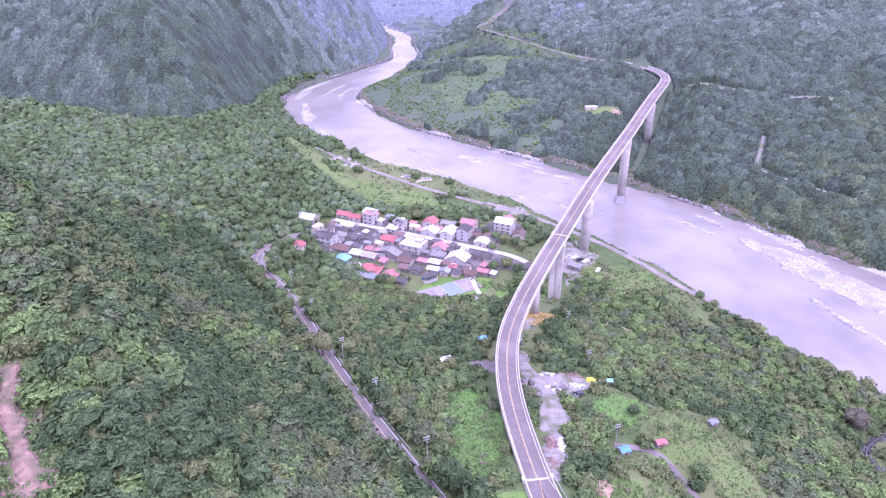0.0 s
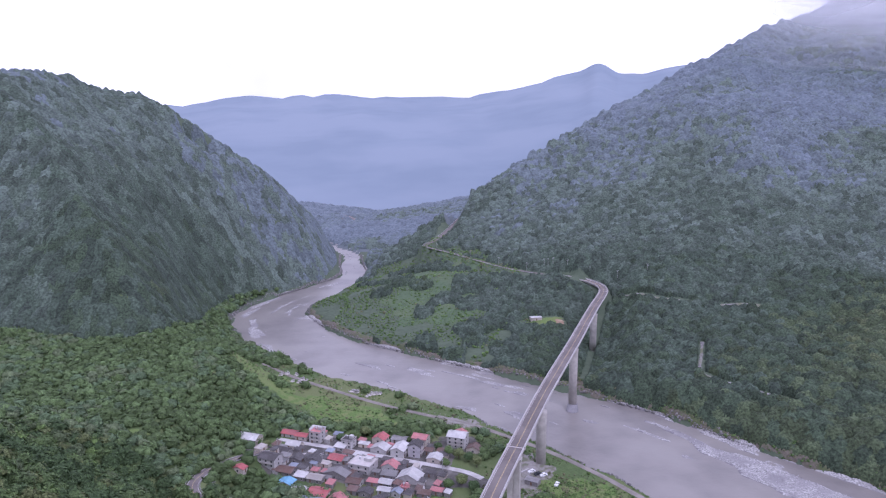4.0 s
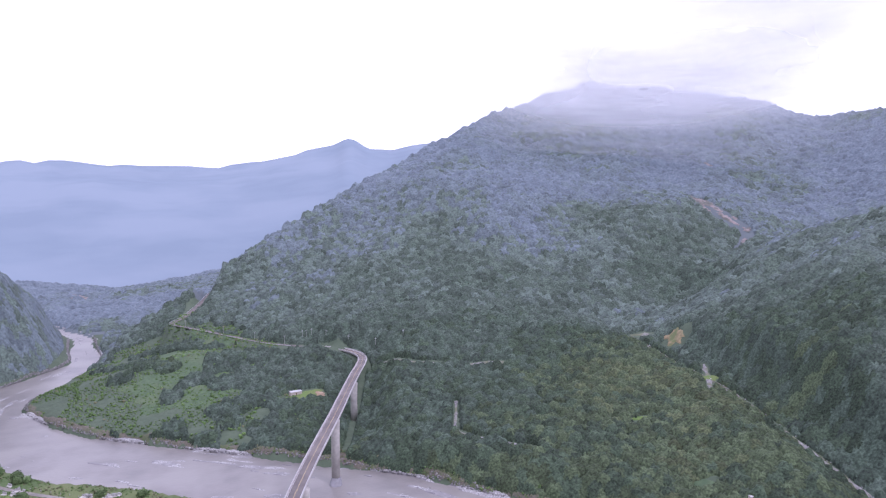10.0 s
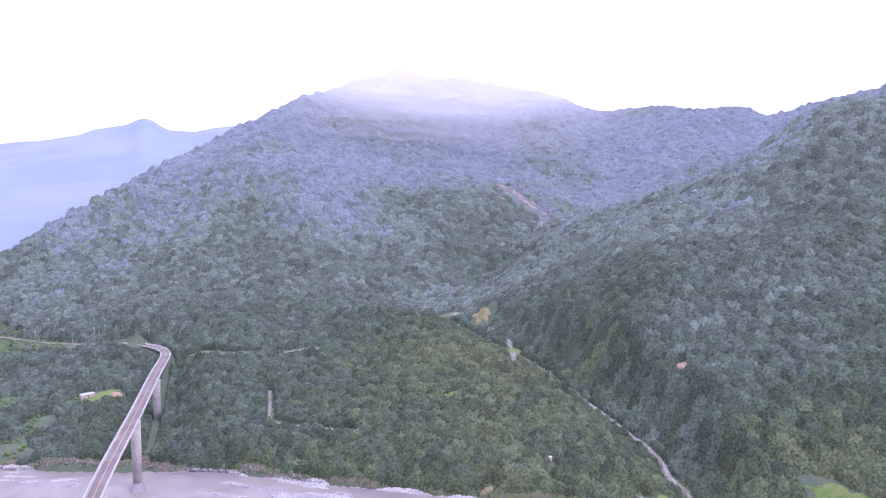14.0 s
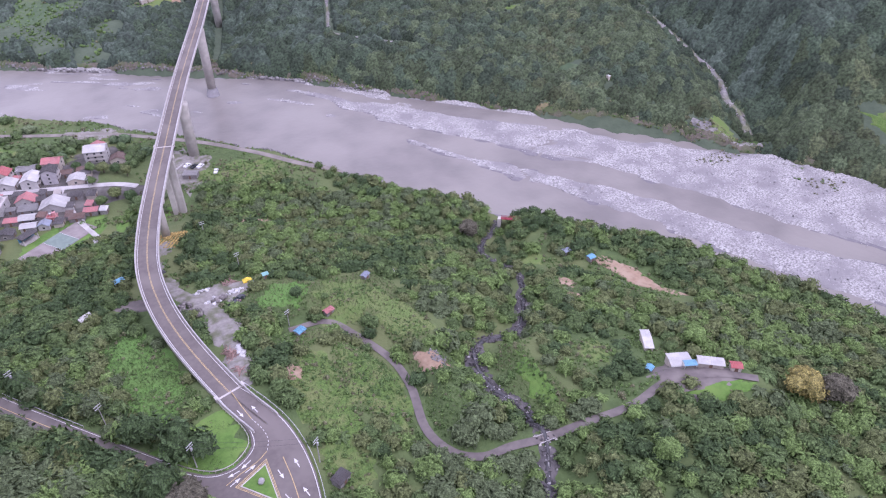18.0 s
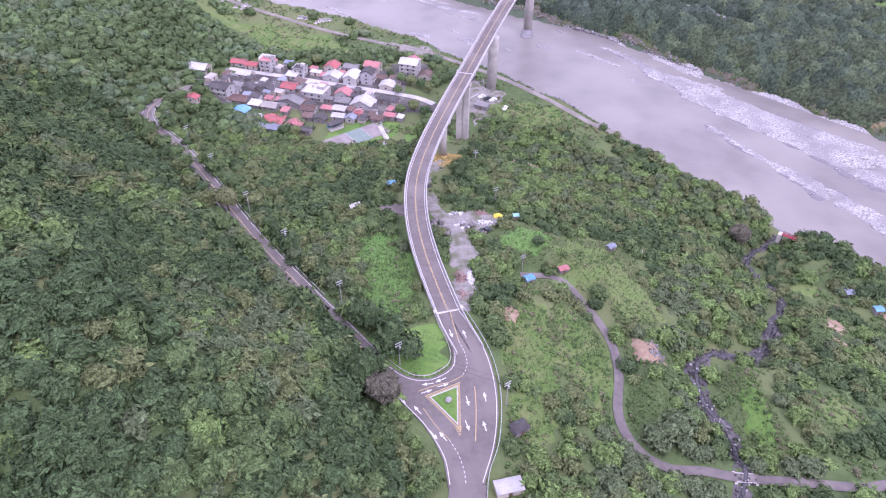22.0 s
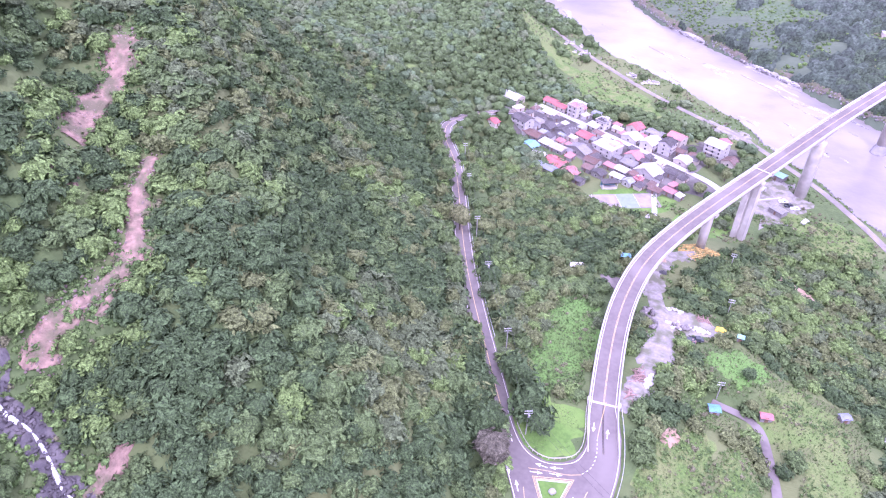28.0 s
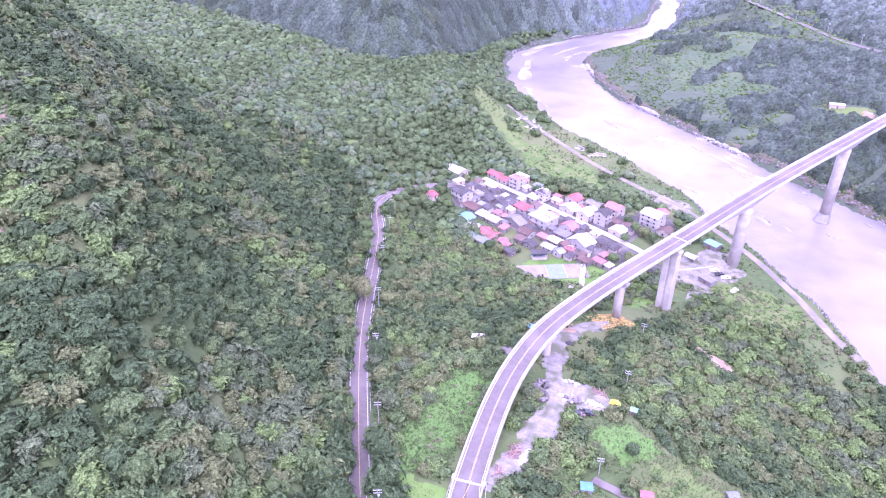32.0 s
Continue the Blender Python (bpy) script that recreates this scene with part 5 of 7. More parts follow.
patch("far_scree_slope", "grey stony head of the far stream", 452, 582, 13, 20, "scree_grey", 0, 1.0, 47, wob=0.5)
patch("far_scree_slope", "ochre cut slope above the far stream", 464, 528, 8, 15, "ochre", -10, 1.3, 45, wob=0.5)
patch("far_scree_slope", "small pale clearing on the forested hill", 439, 275, 2.2, 3.4, "soil", 0, 0.9, 46, wob=0.5)
patch("far_scree_slope", "small pale slip near the ridge", 990, 1040, 4, 12, "far_scree", 20, 1.2, 48, wob=0.5)
patch("far_field", "grassy clearing in the far forest", 340, 421, 14, 3.5, "meadow", -40, 0.5, 49)
patch("far_field", "grassy clearing in the far forest", 318, 330, 9, 4.5, "far_grass", -40, 0.5, 50)
patch("bare_soil", "orange bank above the far shore", 284, 316, 5, 2.5, "ochre", -50, 0.5, 51)
patch("far_field", "dry grass beside the far stream's mouth", 352, 224, 8, 12, "dry_grass", 0, 0.4, 52)
patch("far_field", "dry grass and pale ground on the far track", 434, 448, 8, 6, "dry_grass", 0, 0.5, 53)
patch("far_yard", "tan farm terraces by a white roof across the river", 116, 614, 18, 6.5, "dry_grass", 10, 0.5, 54)
patch("far_yard", "pale terrace wall ground beside the farm roof", 128, 612, 5, 4, "soil", 10, 0.7, 55)
patch("far_field", "bright green riverside field across the river", 406, 150, 5.0, 24, "meadow", 18, 0.6, 41, wob=0.5)

# the village court
court = thing("ball_court", "worn concrete ball court with a green middle at the village edge", "court", (-13, 317.2, gz(-13, 317.2) + 0.2), 31.6, kind="structure")
M["court_pink"] = material("court_concrete", (0.225, 0.195, 0.188), (0.185, 0.16, 0.155), 0.5, 0.9, third=(0.25, 0.225, 0.215), third_scale=0.2)
M["court_green"] = material("court_green", (0.185, 0.235, 0.205), (0.155, 0.20, 0.175), 0.5, 0.9)
part("slab", box(37, 13.5, 0.3, (0, 0, -0.2)), M["court_pink"], court)
part("green_court", box(9.5, 13.1, 0.04, (2.5, 0, 0.1)), M["court_green"], court, "faded green painted court")
for o in (-2.25, 7.25):
    part("court_line", box(0.12, 13.0, 0.02, (o, 0, 0.14)), M["white_paint"], court)
for sx in (-17.4, 17.4):
    hoop = thing("basketball_stand", "weathered basketball stand beside the court", "basketball stand", (-13 + sx * 0.852, 317.2 + sx * 0.524, gz(-13 + sx * 0.852, 317.2 + sx * 0.524)), 31.6)
    part("post", rod((0, 0, 0), (0, 0, 3.2), 0.09), M["galvanised"], hoop)
    part("backboard", box(0.08, 1.8, 1.1, (-0.5 if sx > 0 else 0.5, 0, 2.8)), M["white_paint"], hoop)
    part("arm", rod((0, 0, 3.1), (-0.5 if sx > 0 else 0.5, 0, 3.2), 0.05), M["galvanised"], hoop)


# ---- houses ----
def metal_roof(name, c):
    m = material(name, c, tuple(k * 0.8 for k in c), 0.35, 0.55, random_ob=0.12, third=tuple(k * 0.72 + 0.04 for k in c), third_scale=0.25)
    n, l = m.node_tree.nodes, m.node_tree.links
    w = n.new("ShaderNodeTexWave")
    w.inputs["Scale"].default_value, w.bands_direction = 3.2, "X"
    tc = n.new("ShaderNodeTexCoord")
    b = n.new("ShaderNodeBump")
    b.inputs["Distance"].default_value = 0.06
    l.new(tc.outputs["Object"], w.inputs["Vector"])
    l.new(w.outputs["Fac"], b.inputs["Height"])
    l.new(b.outputs["Normal"], n["Principled BSDF"].inputs["Normal"])
    return m


ROOF = {"white": metal_roof("white_metal_roof", (0.60, 0.585, 0.57)), "red": metal_roof("red_metal_roof", (0.46, 0.13, 0.13)), "pink": metal_roof("faded_red_roof", (0.50, 0.20, 0.20)), "slate": metal_roof("dark_slate_roof", (0.085, 0.077, 0.076)),
        "rust": metal_roof("rusty_roof", (0.17, 0.105, 0.085)), "blue": metal_roof("blue_metal_roof", (0.18, 0.42, 0.60)), "beige": metal_roof("beige_roof", (0.46, 0.42, 0.38)), "grey": metal_roof("grey_metal_roof", (0.25, 0.24, 0.235)),
        "bluegrey": metal_roof("bluegrey_roof", (0.28, 0.31, 0.38)), "teal": metal_roof("teal_metal_roof", (0.28, 0.52, 0.50))}
WALL = {"white": material("white_render", (0.44, 0.425, 0.415), (0.35, 0.34, 0.33), 0.6, 0.9, random_ob=0.14), "cream": material("cream_render", (0.47, 0.42, 0.365), (0.38, 0.34, 0.30), 0.6, 0.9, random_ob=0.14),
        "stone": material("slate_stone_wall", (0.24, 0.225, 0.22), (0.16, 0.15, 0.15), 1.5, 0.95, 0.05, 5, random_ob=0.12), "grey": material("grey_render", (0.42, 0.40, 0.42), (0.35, 0.335, 0.35), 0.6, 0.9), "pink": material("pink_render", (0.55, 0.30, 0.30), (0.48, 0.25, 0.25), 0.6, 0.9)}
M["pane"] = material("dark_window_glass", (0.05, 0.055, 0.065), (0.035, 0.04, 0.05), 0.5, 0.12, spec=0.6)
M["door"] = material("wooden_door", (0.16, 0.10, 0.07), (0.12, 0.075, 0.05), 2, 0.6)
M["tank"] = material("steel_tank", (0.6, 0.6, 0.62), (0.5, 0.5, 0.52), 2, 0.3, metal=0.8)
STREET_TURN = -21.5
STREET = curve_through([(-92, 407), (-82.7, 403.2), (-66, 396.8), (-50, 390.5), (-29, 382), (-9, 373.6), (11.5, 365), (24, 358.5), (32, 351)], 8)
ROOF_WORDS = {"white": "white metal", "red": "red metal", "pink": "faded red metal", "slate": "dark slate", "rust": "rusty brown metal", "blue": "bright blue metal", "beige": "beige metal", "grey": "grey metal", "bluegrey": "blue-grey metal", "teal": "teal metal"}
WALL_WORDS = {"white": "white rendered", "cream": "cream rendered", "stone": "dark slate-stone", "grey": "grey rendered", "pink": "pink rendered"}
PANE_MESH = make(box(1.1, 0.06, 1.1), M["pane"], "pane")
FRAME_MESH = make(join(box(1.4, 0.1, 0.14, (0, 0, -0.14)), box(1.4, 0.1, 0.14, (0, 0, 1.1)), box(0.14, 0.1, 1.1, (-0.62, 0, 0)), box(0.14, 0.1, 1.1, (0.62, 0, 0))), M["parapet"], "window_frame")
DOOR_MESH = make(box(1.0, 0.1, 2.05), M["door"], "door")
house_rng = random.Random(5)
HOUSES = []


def gable_roof(w, d, rise, over, thick, z):
    """Two slabs that meet at a ridge along x."""
    v, f = [], []
    for sgn in (-1, 1):
        k = len(v)
        e = d / 2 + over
        drop = rise * over / (d / 2)
        for x in (-w / 2 - over, w / 2 + over):
            v += [(x, 0, z + rise), (x, sgn * e, z - drop), (x, sgn * e, z - drop - thick), (x, 0, z + rise - thick)]
        q = [(0, 1, 5, 4), (1, 2, 6, 5), (2, 3, 7, 6), (3, 0, 4, 7), (0, 3, 2, 1), (4, 5, 6, 7)]
        f += [tuple(k + i for i in (t if sgn > 0 else t[::-1])) for t in q]
    return v, f


def house(x, y, w, d, storeys, shape, roof, wall, turn=None, group="village houses", name="house", eave=None):
    r = house_rng
    if turn is None:
        turn = STREET_TURN + r.uniform(-3, 3)
        if d > w:
            w, d, turn = d, w, turn + 90
        elif r.random() < 0.3 and shape == "gable":
            w, d, turn = d, w, turn + 90
    near = min(STREET, key=lambda p: math.hypot(p[0] - x, p[1] - y))
    gap, need = math.hypot(near[0] - x, near[1] - y), 2.3 + 0.48 * min(w, d)
    if 0.3 < gap < need:
        x, y = near[0] + (x - near[0]) * need / gap, near[1] + (y - near[1]) * need / gap
    z = gz(x, y)
    words = {1: "one-storey", 2: "two-storey", 3: "three-storey"}[storeys]
    h = thing(name, f"{words} {WALL_WORDS[wall]} house with a {ROOF_WORDS[roof]} roof", "house", (x, y, z), turn, group)
    eave = eave or (2.3 * storeys + r.uniform(0, 0.4))
    ow, od = w - 0.7, d - 0.7
    if shape == "gable":
        rise = d * r.uniform(0.14, 0.24)
        sect = [(-od / 2, -1.5), (od / 2, -1.5), (od / 2, eave), (0, eave + rise * od / d), (-od / 2, eave)]
        v = [(sx * ow / 2, a, b) for sx in (-1, 1) for a, b in sect]
        part("wall", (v, [(4, 3, 2, 1, 0), (5, 6, 7, 8, 9)] + [(i, (i + 1) % 5, 5 + (i + 1) % 5, 5 + i) for i in range(5)]), WALL[wall], h)
        rf = part("roof", gable_roof(w - 0.6, d - 0.4, rise, 0.35, 0.12, eave + 0.14), ROOF[roof], h)
        part("ridge_cap", box(w - 0.2, 0.35, 0.12, (0, 0, eave + rise + 0.12)), ROOF[roof], rf)
    elif shape == "shed":
        v = [(sx * ow / 2, sy * od / 2, zz) for sx in (-1, 1) for sy, zz in ((-1, -1.5), (1, -1.5), (1, eave + 0.7), (-1, eave))]
        part("wall", (v, [(3, 2, 1, 0), (4, 5, 6, 7), (0, 1, 5, 4), (1, 2, 6, 5), (2, 3, 7, 6), (3, 0, 4, 7)]), WALL[wall], h)
        e = 0.3
        v = [(sx * (ow / 2 + e), sy * (od / 2 + e), zz + t) for t in (0.05, 0.17) for sx in (-1, 1) for sy, zz in ((-1, eave - 0.04), (1, eave + 0.74))]
        part("roof", (v, [(0, 1, 3, 2), (4, 6, 7, 5), (0, 2, 6, 4), (1, 5, 7, 3), (0, 4, 5, 1), (2, 3, 7, 6)]), ROOF[roof], h)
    else:
        part("wall", box(ow, od, eave + 1.5, (0, 0, -1.5)), WALL[wall], h)
        rf = part("roof", box(ow + 0.5, od + 0.5, 0.22, (0, 0, eave)), ROOF[roof] if roof != "white" else M["parapet"], h)
        for sx, sy, bx, by in ((0, -1, ow + 0.5, 0.18), (0, 1, ow + 0.5, 0.18), (-1, 0, 0.18, od + 0.1), (1, 0, 0.18, od + 0.1)):
            part("roof_parapet", box(bx, by, 0.6, (sx * (ow / 2 + 0.16), sy * (od / 2 + 0.16), eave + 0.2)), WALL[wall], rf)
        part("stair_house", box(ow * 0.35, od * 0.35, 1.9, (ow * 0.2, od * 0.2, eave + 0.2)), WALL[wall], rf)
        part("water_tank", tube([(-ow * 0.22, od * 0.18, eave + 0.2, 0.6, 0.6), (-ow * 0.22, od * 0.18, eave + 1.5, 0.6, 0.6), (-ow * 0.22, od * 0.18, eave + 1.75, 0.2, 0.2)], 10), M["tank"], rf, "shiny steel water tank")
    for s in range(storeys):
        for side in (-1, 1):
            n = max(1, int(ow / 3.4))
            for k in range(n):
                wx = (k + 0.5) * ow / n - ow / 2
                if s == 0 and k == 0 and side < 0:
                    dr = part("door", None, None, h, "dark wooden door", False, DOOR_MESH)
                    dr.location = (wx, side * (od / 2 + 0.02), 0.05)
                    continue
                win = part("window", None, None, h, "", False, FRAME_MESH)
                win.location = (wx, side * (od / 2 + 0.02), 0.8 + 2.35 * s)
                part("pane", None, None, win, "", False, PANE_MESH)
        for side in (-1, 1):
            win = part("window", None, None, h, "", False, FRAME_MESH)
            win.matrix_basis = pose(side * (ow / 2 + 0.02), 0, 0.8 + 2.35 * s, 0, 0, 90)
            part("pane", None, None, win, "", False, PANE_MESH)
        if s > 0:
            part("balcony", join(box(ow * 0.7, 1.0, 0.15, (0, -od / 2 - 0.5, 2.35 * s)), box(ow * 0.7, 0.1, 0.9, (0, -od / 2 - 0.95, 2.35 * s + 0.15))), M["parapet"], h, "pale concrete balcony")
    HOUSES.append(h)
    return h


house(-109.4, 399.9, 16.0, 9.0, 1, "gable", "white", "cream")
house(-86.4, 412.9, 9.9, 7.0, 1, "gable", "red", "white")
house(-77.6, 407.5, 8.9, 6.0, 1, "gable", "red", "cream")
house(-69.3, 416.3, 10.0, 6.0, 1, "shed", "white", "white")
house(-67.8, 400.5, 8.0, 8.0, 3, "flat", "pink", "white")
house(-89.3, 368.5, 12.0, 9.0, 2, "gable", "slate", "white")
house(-103.1, 355.0, 8.0, 5.0, 1, "gable", "red", "cream")
house(-56.0, 392.9, 7.8, 6.0, 1, "shed", "white", "white")
house(-47.3, 391.9, 7.8, 7.0, 2, "flat", "slate", "white")
house(-85.4, 384.7, 10.0, 7.0, 1, "gable", "slate", "stone")
house(-80.3, 395.4, 10.0, 7.0, 1, "gable", "white", "cream")
house(-75.9, 377.3, 9.0, 7.0, 1, "gable", "slate", "stone")
house(-63.6, 375.4, 10.9, 9.0, 1, "gable", "slate", "stone")
house(-51.6, 376.2, 9.9, 8.0, 1, "gable", "red", "white")
house(-78.6, 362.8, 10.0, 8.0, 1, "gable", "rust", "stone")
house(-76.2, 348.6, 9.0, 7.0, 1, "gable", "blue", "cream")
house(-69.6, 356.3, 7.6, 6.0, 1, "shed", "white", "stone")
house(-60.8, 353.2, 9.6, 6.7, 1, "gable", "beige", "stone")
house(-49.6, 357.1, 15.0, 6.7, 1, "gable", "grey", "stone")
house(-67.3, 339.7, 9.0, 8.0, 1, "gable", "white", "cream")
house(-56.3, 336.9, 12.0, 9.0, 1, "gable", "red", "cream")
house(-59.0, 329.0, 12.0, 6.0, 1, "gable", "bluegrey", "stone")
house(-45.9, 330.6, 9.6, 6.0, 1, "gable", "pink", "stone")
house(-38.9, 347.8, 9.0, 7.0, 1, "gable", "rust", "white")
house(-35.6, 365.6, 14.0, 12.0, 2, "flat", "white", "white")
house(-27.4, 396.9, 8.9, 8.0, 2, "gable", "red", "cream")
house(-28.2, 384.1, 11.0, 8.0, 1, "gable", "white", "white")
house(-15.4, 380.8, 9.0, 11.0, 2, "gable", "white", "white")
house(-15.6, 400.1, 9.9, 7.0, 1, "gable", "grey", "white")
house(-5.4, 381.7, 8.0, 8.0, 3, "gable", "slate", "grey")
house(-2.3, 396.5, 10.0, 8.0, 2, "gable", "pink", "cream")
house(6.0, 373.9, 9.0, 8.0, 1, "gable", "white", "cream")
house(-8.4, 351.9, 13.5, 10.0, 1, "gable", "white", "white")
house(-20.2, 355.1, 9.5, 6.0, 1, "shed", "grey", "stone")
house(-21.4, 346.5, 8.0, 6.0, 1, "gable", "white", "stone")
house(-19.7, 365.2, 10.0, 7.0, 1, "gable", "pink", "white")
house(-21.9, 337.8, 7.7, 5.0, 1, "gable", "white", "white")
house(-15.2, 334.8, 5.7, 5.0, 1, "gable", "bluegrey", "white")
house(-11.0, 339.8, 5.0, 4.0, 1, "flat", "red", "pink")
house(20.5, 393.7, 12.0, 10.0, 3, "gable", "white", "white")
house(30.0, 384.9, 9.0, 7.0, 1, "gable", "rust", "cream")
house(22.8, 406.5, 8.0, 6.0, 1, "gable", "pink", "white")
house(-31.8, 336.7, 7.4, 6.0, 1, "gable", "slate", "stone")
house(-39.1, 323.8, 6.6, 5.0, 1, "gable", "slate", "stone")
house(-39.0, 339.0, 6.4, 5.0, 1, "shed", "rust", "stone")
# lean-tos, outhouses and awnings between the houses
fill_rng = random.Random(12)
placed = [(h.location.x, h.location.y) for h in HOUSES]
made = 0
while made < 70:
    fx, fy = fill_rng.uniform(-98, 12), fill_rng.uniform(326, 412)
    if not bool(in_village(np.array([fx]), np.array([fy]), -5)[0]) or min(math.hypot(fx - a, fy - b) for a, b in placed) < 5.2 or min(math.hypot(fx - p[0], fy - p[1]) for p in STREET) < 5.0:
        made += 0.02
        continue
    placed.append((fx, fy))
    tone = fill_rng.choice(["slate", "rust", "grey", "slate", "white", "rust", "pink", "bluegrey", "beige", "slate"])
    lean = thing("outhouse", f"low outhouse with a {ROOF_WORDS[tone]} roof between village houses", "outhouse", (fx, fy, gz(fx, fy)), STREET_TURN + fill_rng.choice([0, 90]) + fill_rng.uniform(-6, 6), "village outhouses")
    fw, fd, fh = fill_rng.uniform(4, 7), fill_rng.uniform(3, 4.4), fill_rng.uniform(2.0, 2.6)
    part("wall", box(fw, fd, fh + 1.0, (0, 0, -1.0)), WALL[fill_rng.choice(["stone", "cream", "stone", "white"])], lean)
    part("roof", ([(sx * (fw / 2 + 0.3), sy * (fd / 2 + 0.3), fh + 0.05 + 0.45 * (sy > 0) + t) for t in (0, 0.1) for sx, sy in ((-1, -1), (1, -1), (1, 1), (-1, 1))], [(3, 2, 1, 0), (4, 5, 6, 7), (0, 1, 5, 4), (1, 2, 6, 5), (2, 3, 7, 6), (3, 0, 4, 7)]), ROOF[tone], lean)
    dr = part("door", None, None, lean, "", False, DOOR_MESH)
    dr.location = (0, -fd / 2 - 0.02, 0)
    made += 1

# village street, a straight pale concrete lane, and a cross lane to the court
M["street"] = material("street_concrete", (0.46, 0.44, 0.43), (0.39, 0.372, 0.365), 0.4, 0.9, third=(0.33, 0.315, 0.305), third_scale=0.15)
road_thing("road_street", [(x, y, gz(x, y)) for x, y in STREET], 2.0, "straight pale concrete village street", "street", 0.36)
road_thing("road_cross_lane", [(x, y, gz(x, y)) for x, y in curve_through([(-2, 371), (-5, 360), (-2, 346), (-1, 334), (2, 322), (5, 310)], 6)], 1.3, "narrow pale lane down to the court", "street", 0.34)
road_thing("road_back_lane", [(x, y, gz(x, y)) for x, y in curve_through([(-96, 377), (-88, 379), (-70, 386), (-58, 383)], 6)], 1.4, "narrow lane into the village", "street", 0.34)

stage = thing("open_stage", "white-framed open stage with blue back wall beside the court", "stage", (-23.4, 327.2, gz(-23.4, 327.2)), 31.6)
part("platform", box(8, 4, 0.7), M["parapet"], stage)
part("back_wall", box(8, 0.3, 3.0, (0, 1.7, 0.7)), ROOF["blue"], stage, "blue painted back wall")
part("roof", box(9, 5, 0.35, (0, 0, 3.7)), ROOF["slate"], stage)
for sx in (-3.8, 3.8):
    part("column", box(0.4, 0.4, 3.0, (sx, -1.7, 0.7)), M["parapet"], stage)


# ---- sheds, stores and clutter on the terrace ----
def shed(x, y, w, d, h, roof, label, turn=0.0, open_side=False, rise=0.4):
    s = thing("shed", label, "shed", (x, y, gz(x, y)), turn)
    if open_side:
        for sx in (-1, 1):
            for sy in (-1, 1):
                part("post", box(0.14, 0.14, h + 0.5, (sx * (w / 2 - 0.2), sy * (d / 2 - 0.2), -0.5)), M["galvanised"], s)
    else:
        part("wall", box(w - 0.5, d - 0.5, h + 0.6, (0, 0, -0.6)), WALL["cream"] if roof in ("white", "red") else WALL["stone"], s)
        dr = part("door", None, None, s, "", False, DOOR_MESH)
        dr.location = (0, -(d - 0.5) / 2 - 0.02, 0.05)
    part("roof", gable_roof(w - 0.5, d - 0.5, rise, 0.3, 0.1, h), ROOF[roof], s)
    return s


shed(49.5, 165, 3.4, 3.0, 2.1, "blue", "small hut with a bright blue roof beside the lane", 20)
shed(64.5, 176, 3.8, 2.6, 2.0, "pink", "shabby shed with a faded red roof by the lane", 15)
shed(86.5, 190, 3.4, 2.6, 2.0, "bluegrey", "small blue-grey roofed shed at the wood's edge", 30)
shed(96.8, 188, 2.6, 1.8, 1.9, "white", "little grey-roofed shed among the trees", 10)
shed(35.2, 104.4, 4.6, 3.6, 2.3, "slate", "dark flat-roofed hut below the road", 25, rise=0.15)
shed(29.5, 87.5, 7.0, 4.0, 2.5, "white", "white-roofed roadside shed behind the guard rail", 8, rise=0.15)
shed(148.5, 102, 3.2, 9.0, 2.6, "white", "long white-roofed barn among the orchard trees", -35)
shed(147.4, 87.6, 7.4, 6.0, 2.9, "white", "white-roofed farm building with a red ridge", -28)
shed(150.6, 79.2, 8.2, 3.6, 2.5, "white", "long white-roofed lean-to beside the farm yard", -42)
shed(144.6, 82.2, 4.0, 2.4, 2.2, "blue", "small blue and white awning at the farm yard", -28, True, 0.2)
shed(155.6, 73.6, 3.6, 3.0, 2.3, "red", "little red-roofed stall by the farm yard", -40)
shed(136, 90, 2.6, 2.4, 2.0, "blue", "tiny blue-roofed store beneath the trees", 20)
shed(167, 138, 5.6, 1.8, 2.0, "white", "narrow white-roofed shed in the orchard", 25)
shed(183, 163, 3.4, 3.0, 2.2, "blue", "small blue-roofed hut on the bluff", 0)
shed(177.5, 173, 3.4, 3.0, 2.2, "bluegrey", "small blue-grey hut on the bluff", 0)
shed(4.7, 242, 4.2, 2.6, 2.3, "blue", "blue tarpaulin shelter beside the viaduct", 15, True, 0.2)
shed(-10, 222, 5.0, 3.0, 2.2, "white", "low white-roofed shed in the shrubs", 20)
shed(55.5, 382, 8.0, 6.0, 3.0, "teal", "shed with a pale teal roof beneath the viaduct", -25)
shed(47.5, 363, 6.4, 4.6, 2.8, "white", "open white canopy beneath the viaduct", -20, True, 0.9)
shed(59, 344.5, 8.0, 5.4, 2.9, "grey", "grey metal shed on the ground under the viaduct", -32)
shed(1.5, 300, 4.0, 3.0, 2.3, "white", "small white roof near the court path", 25)
shed(107, 619, 11, 6, 3.0, "white", "white-roofed farm shed across the river", 8)
shed(326.5, 300, 4, 3, 2.4, "white", "tiny white-roofed hut in the far forest", 0)
shed(52.8, 207.8, 2.4, 2.2, 2.2, "teal", "small green-roofed hut at the yard's edge", 0)

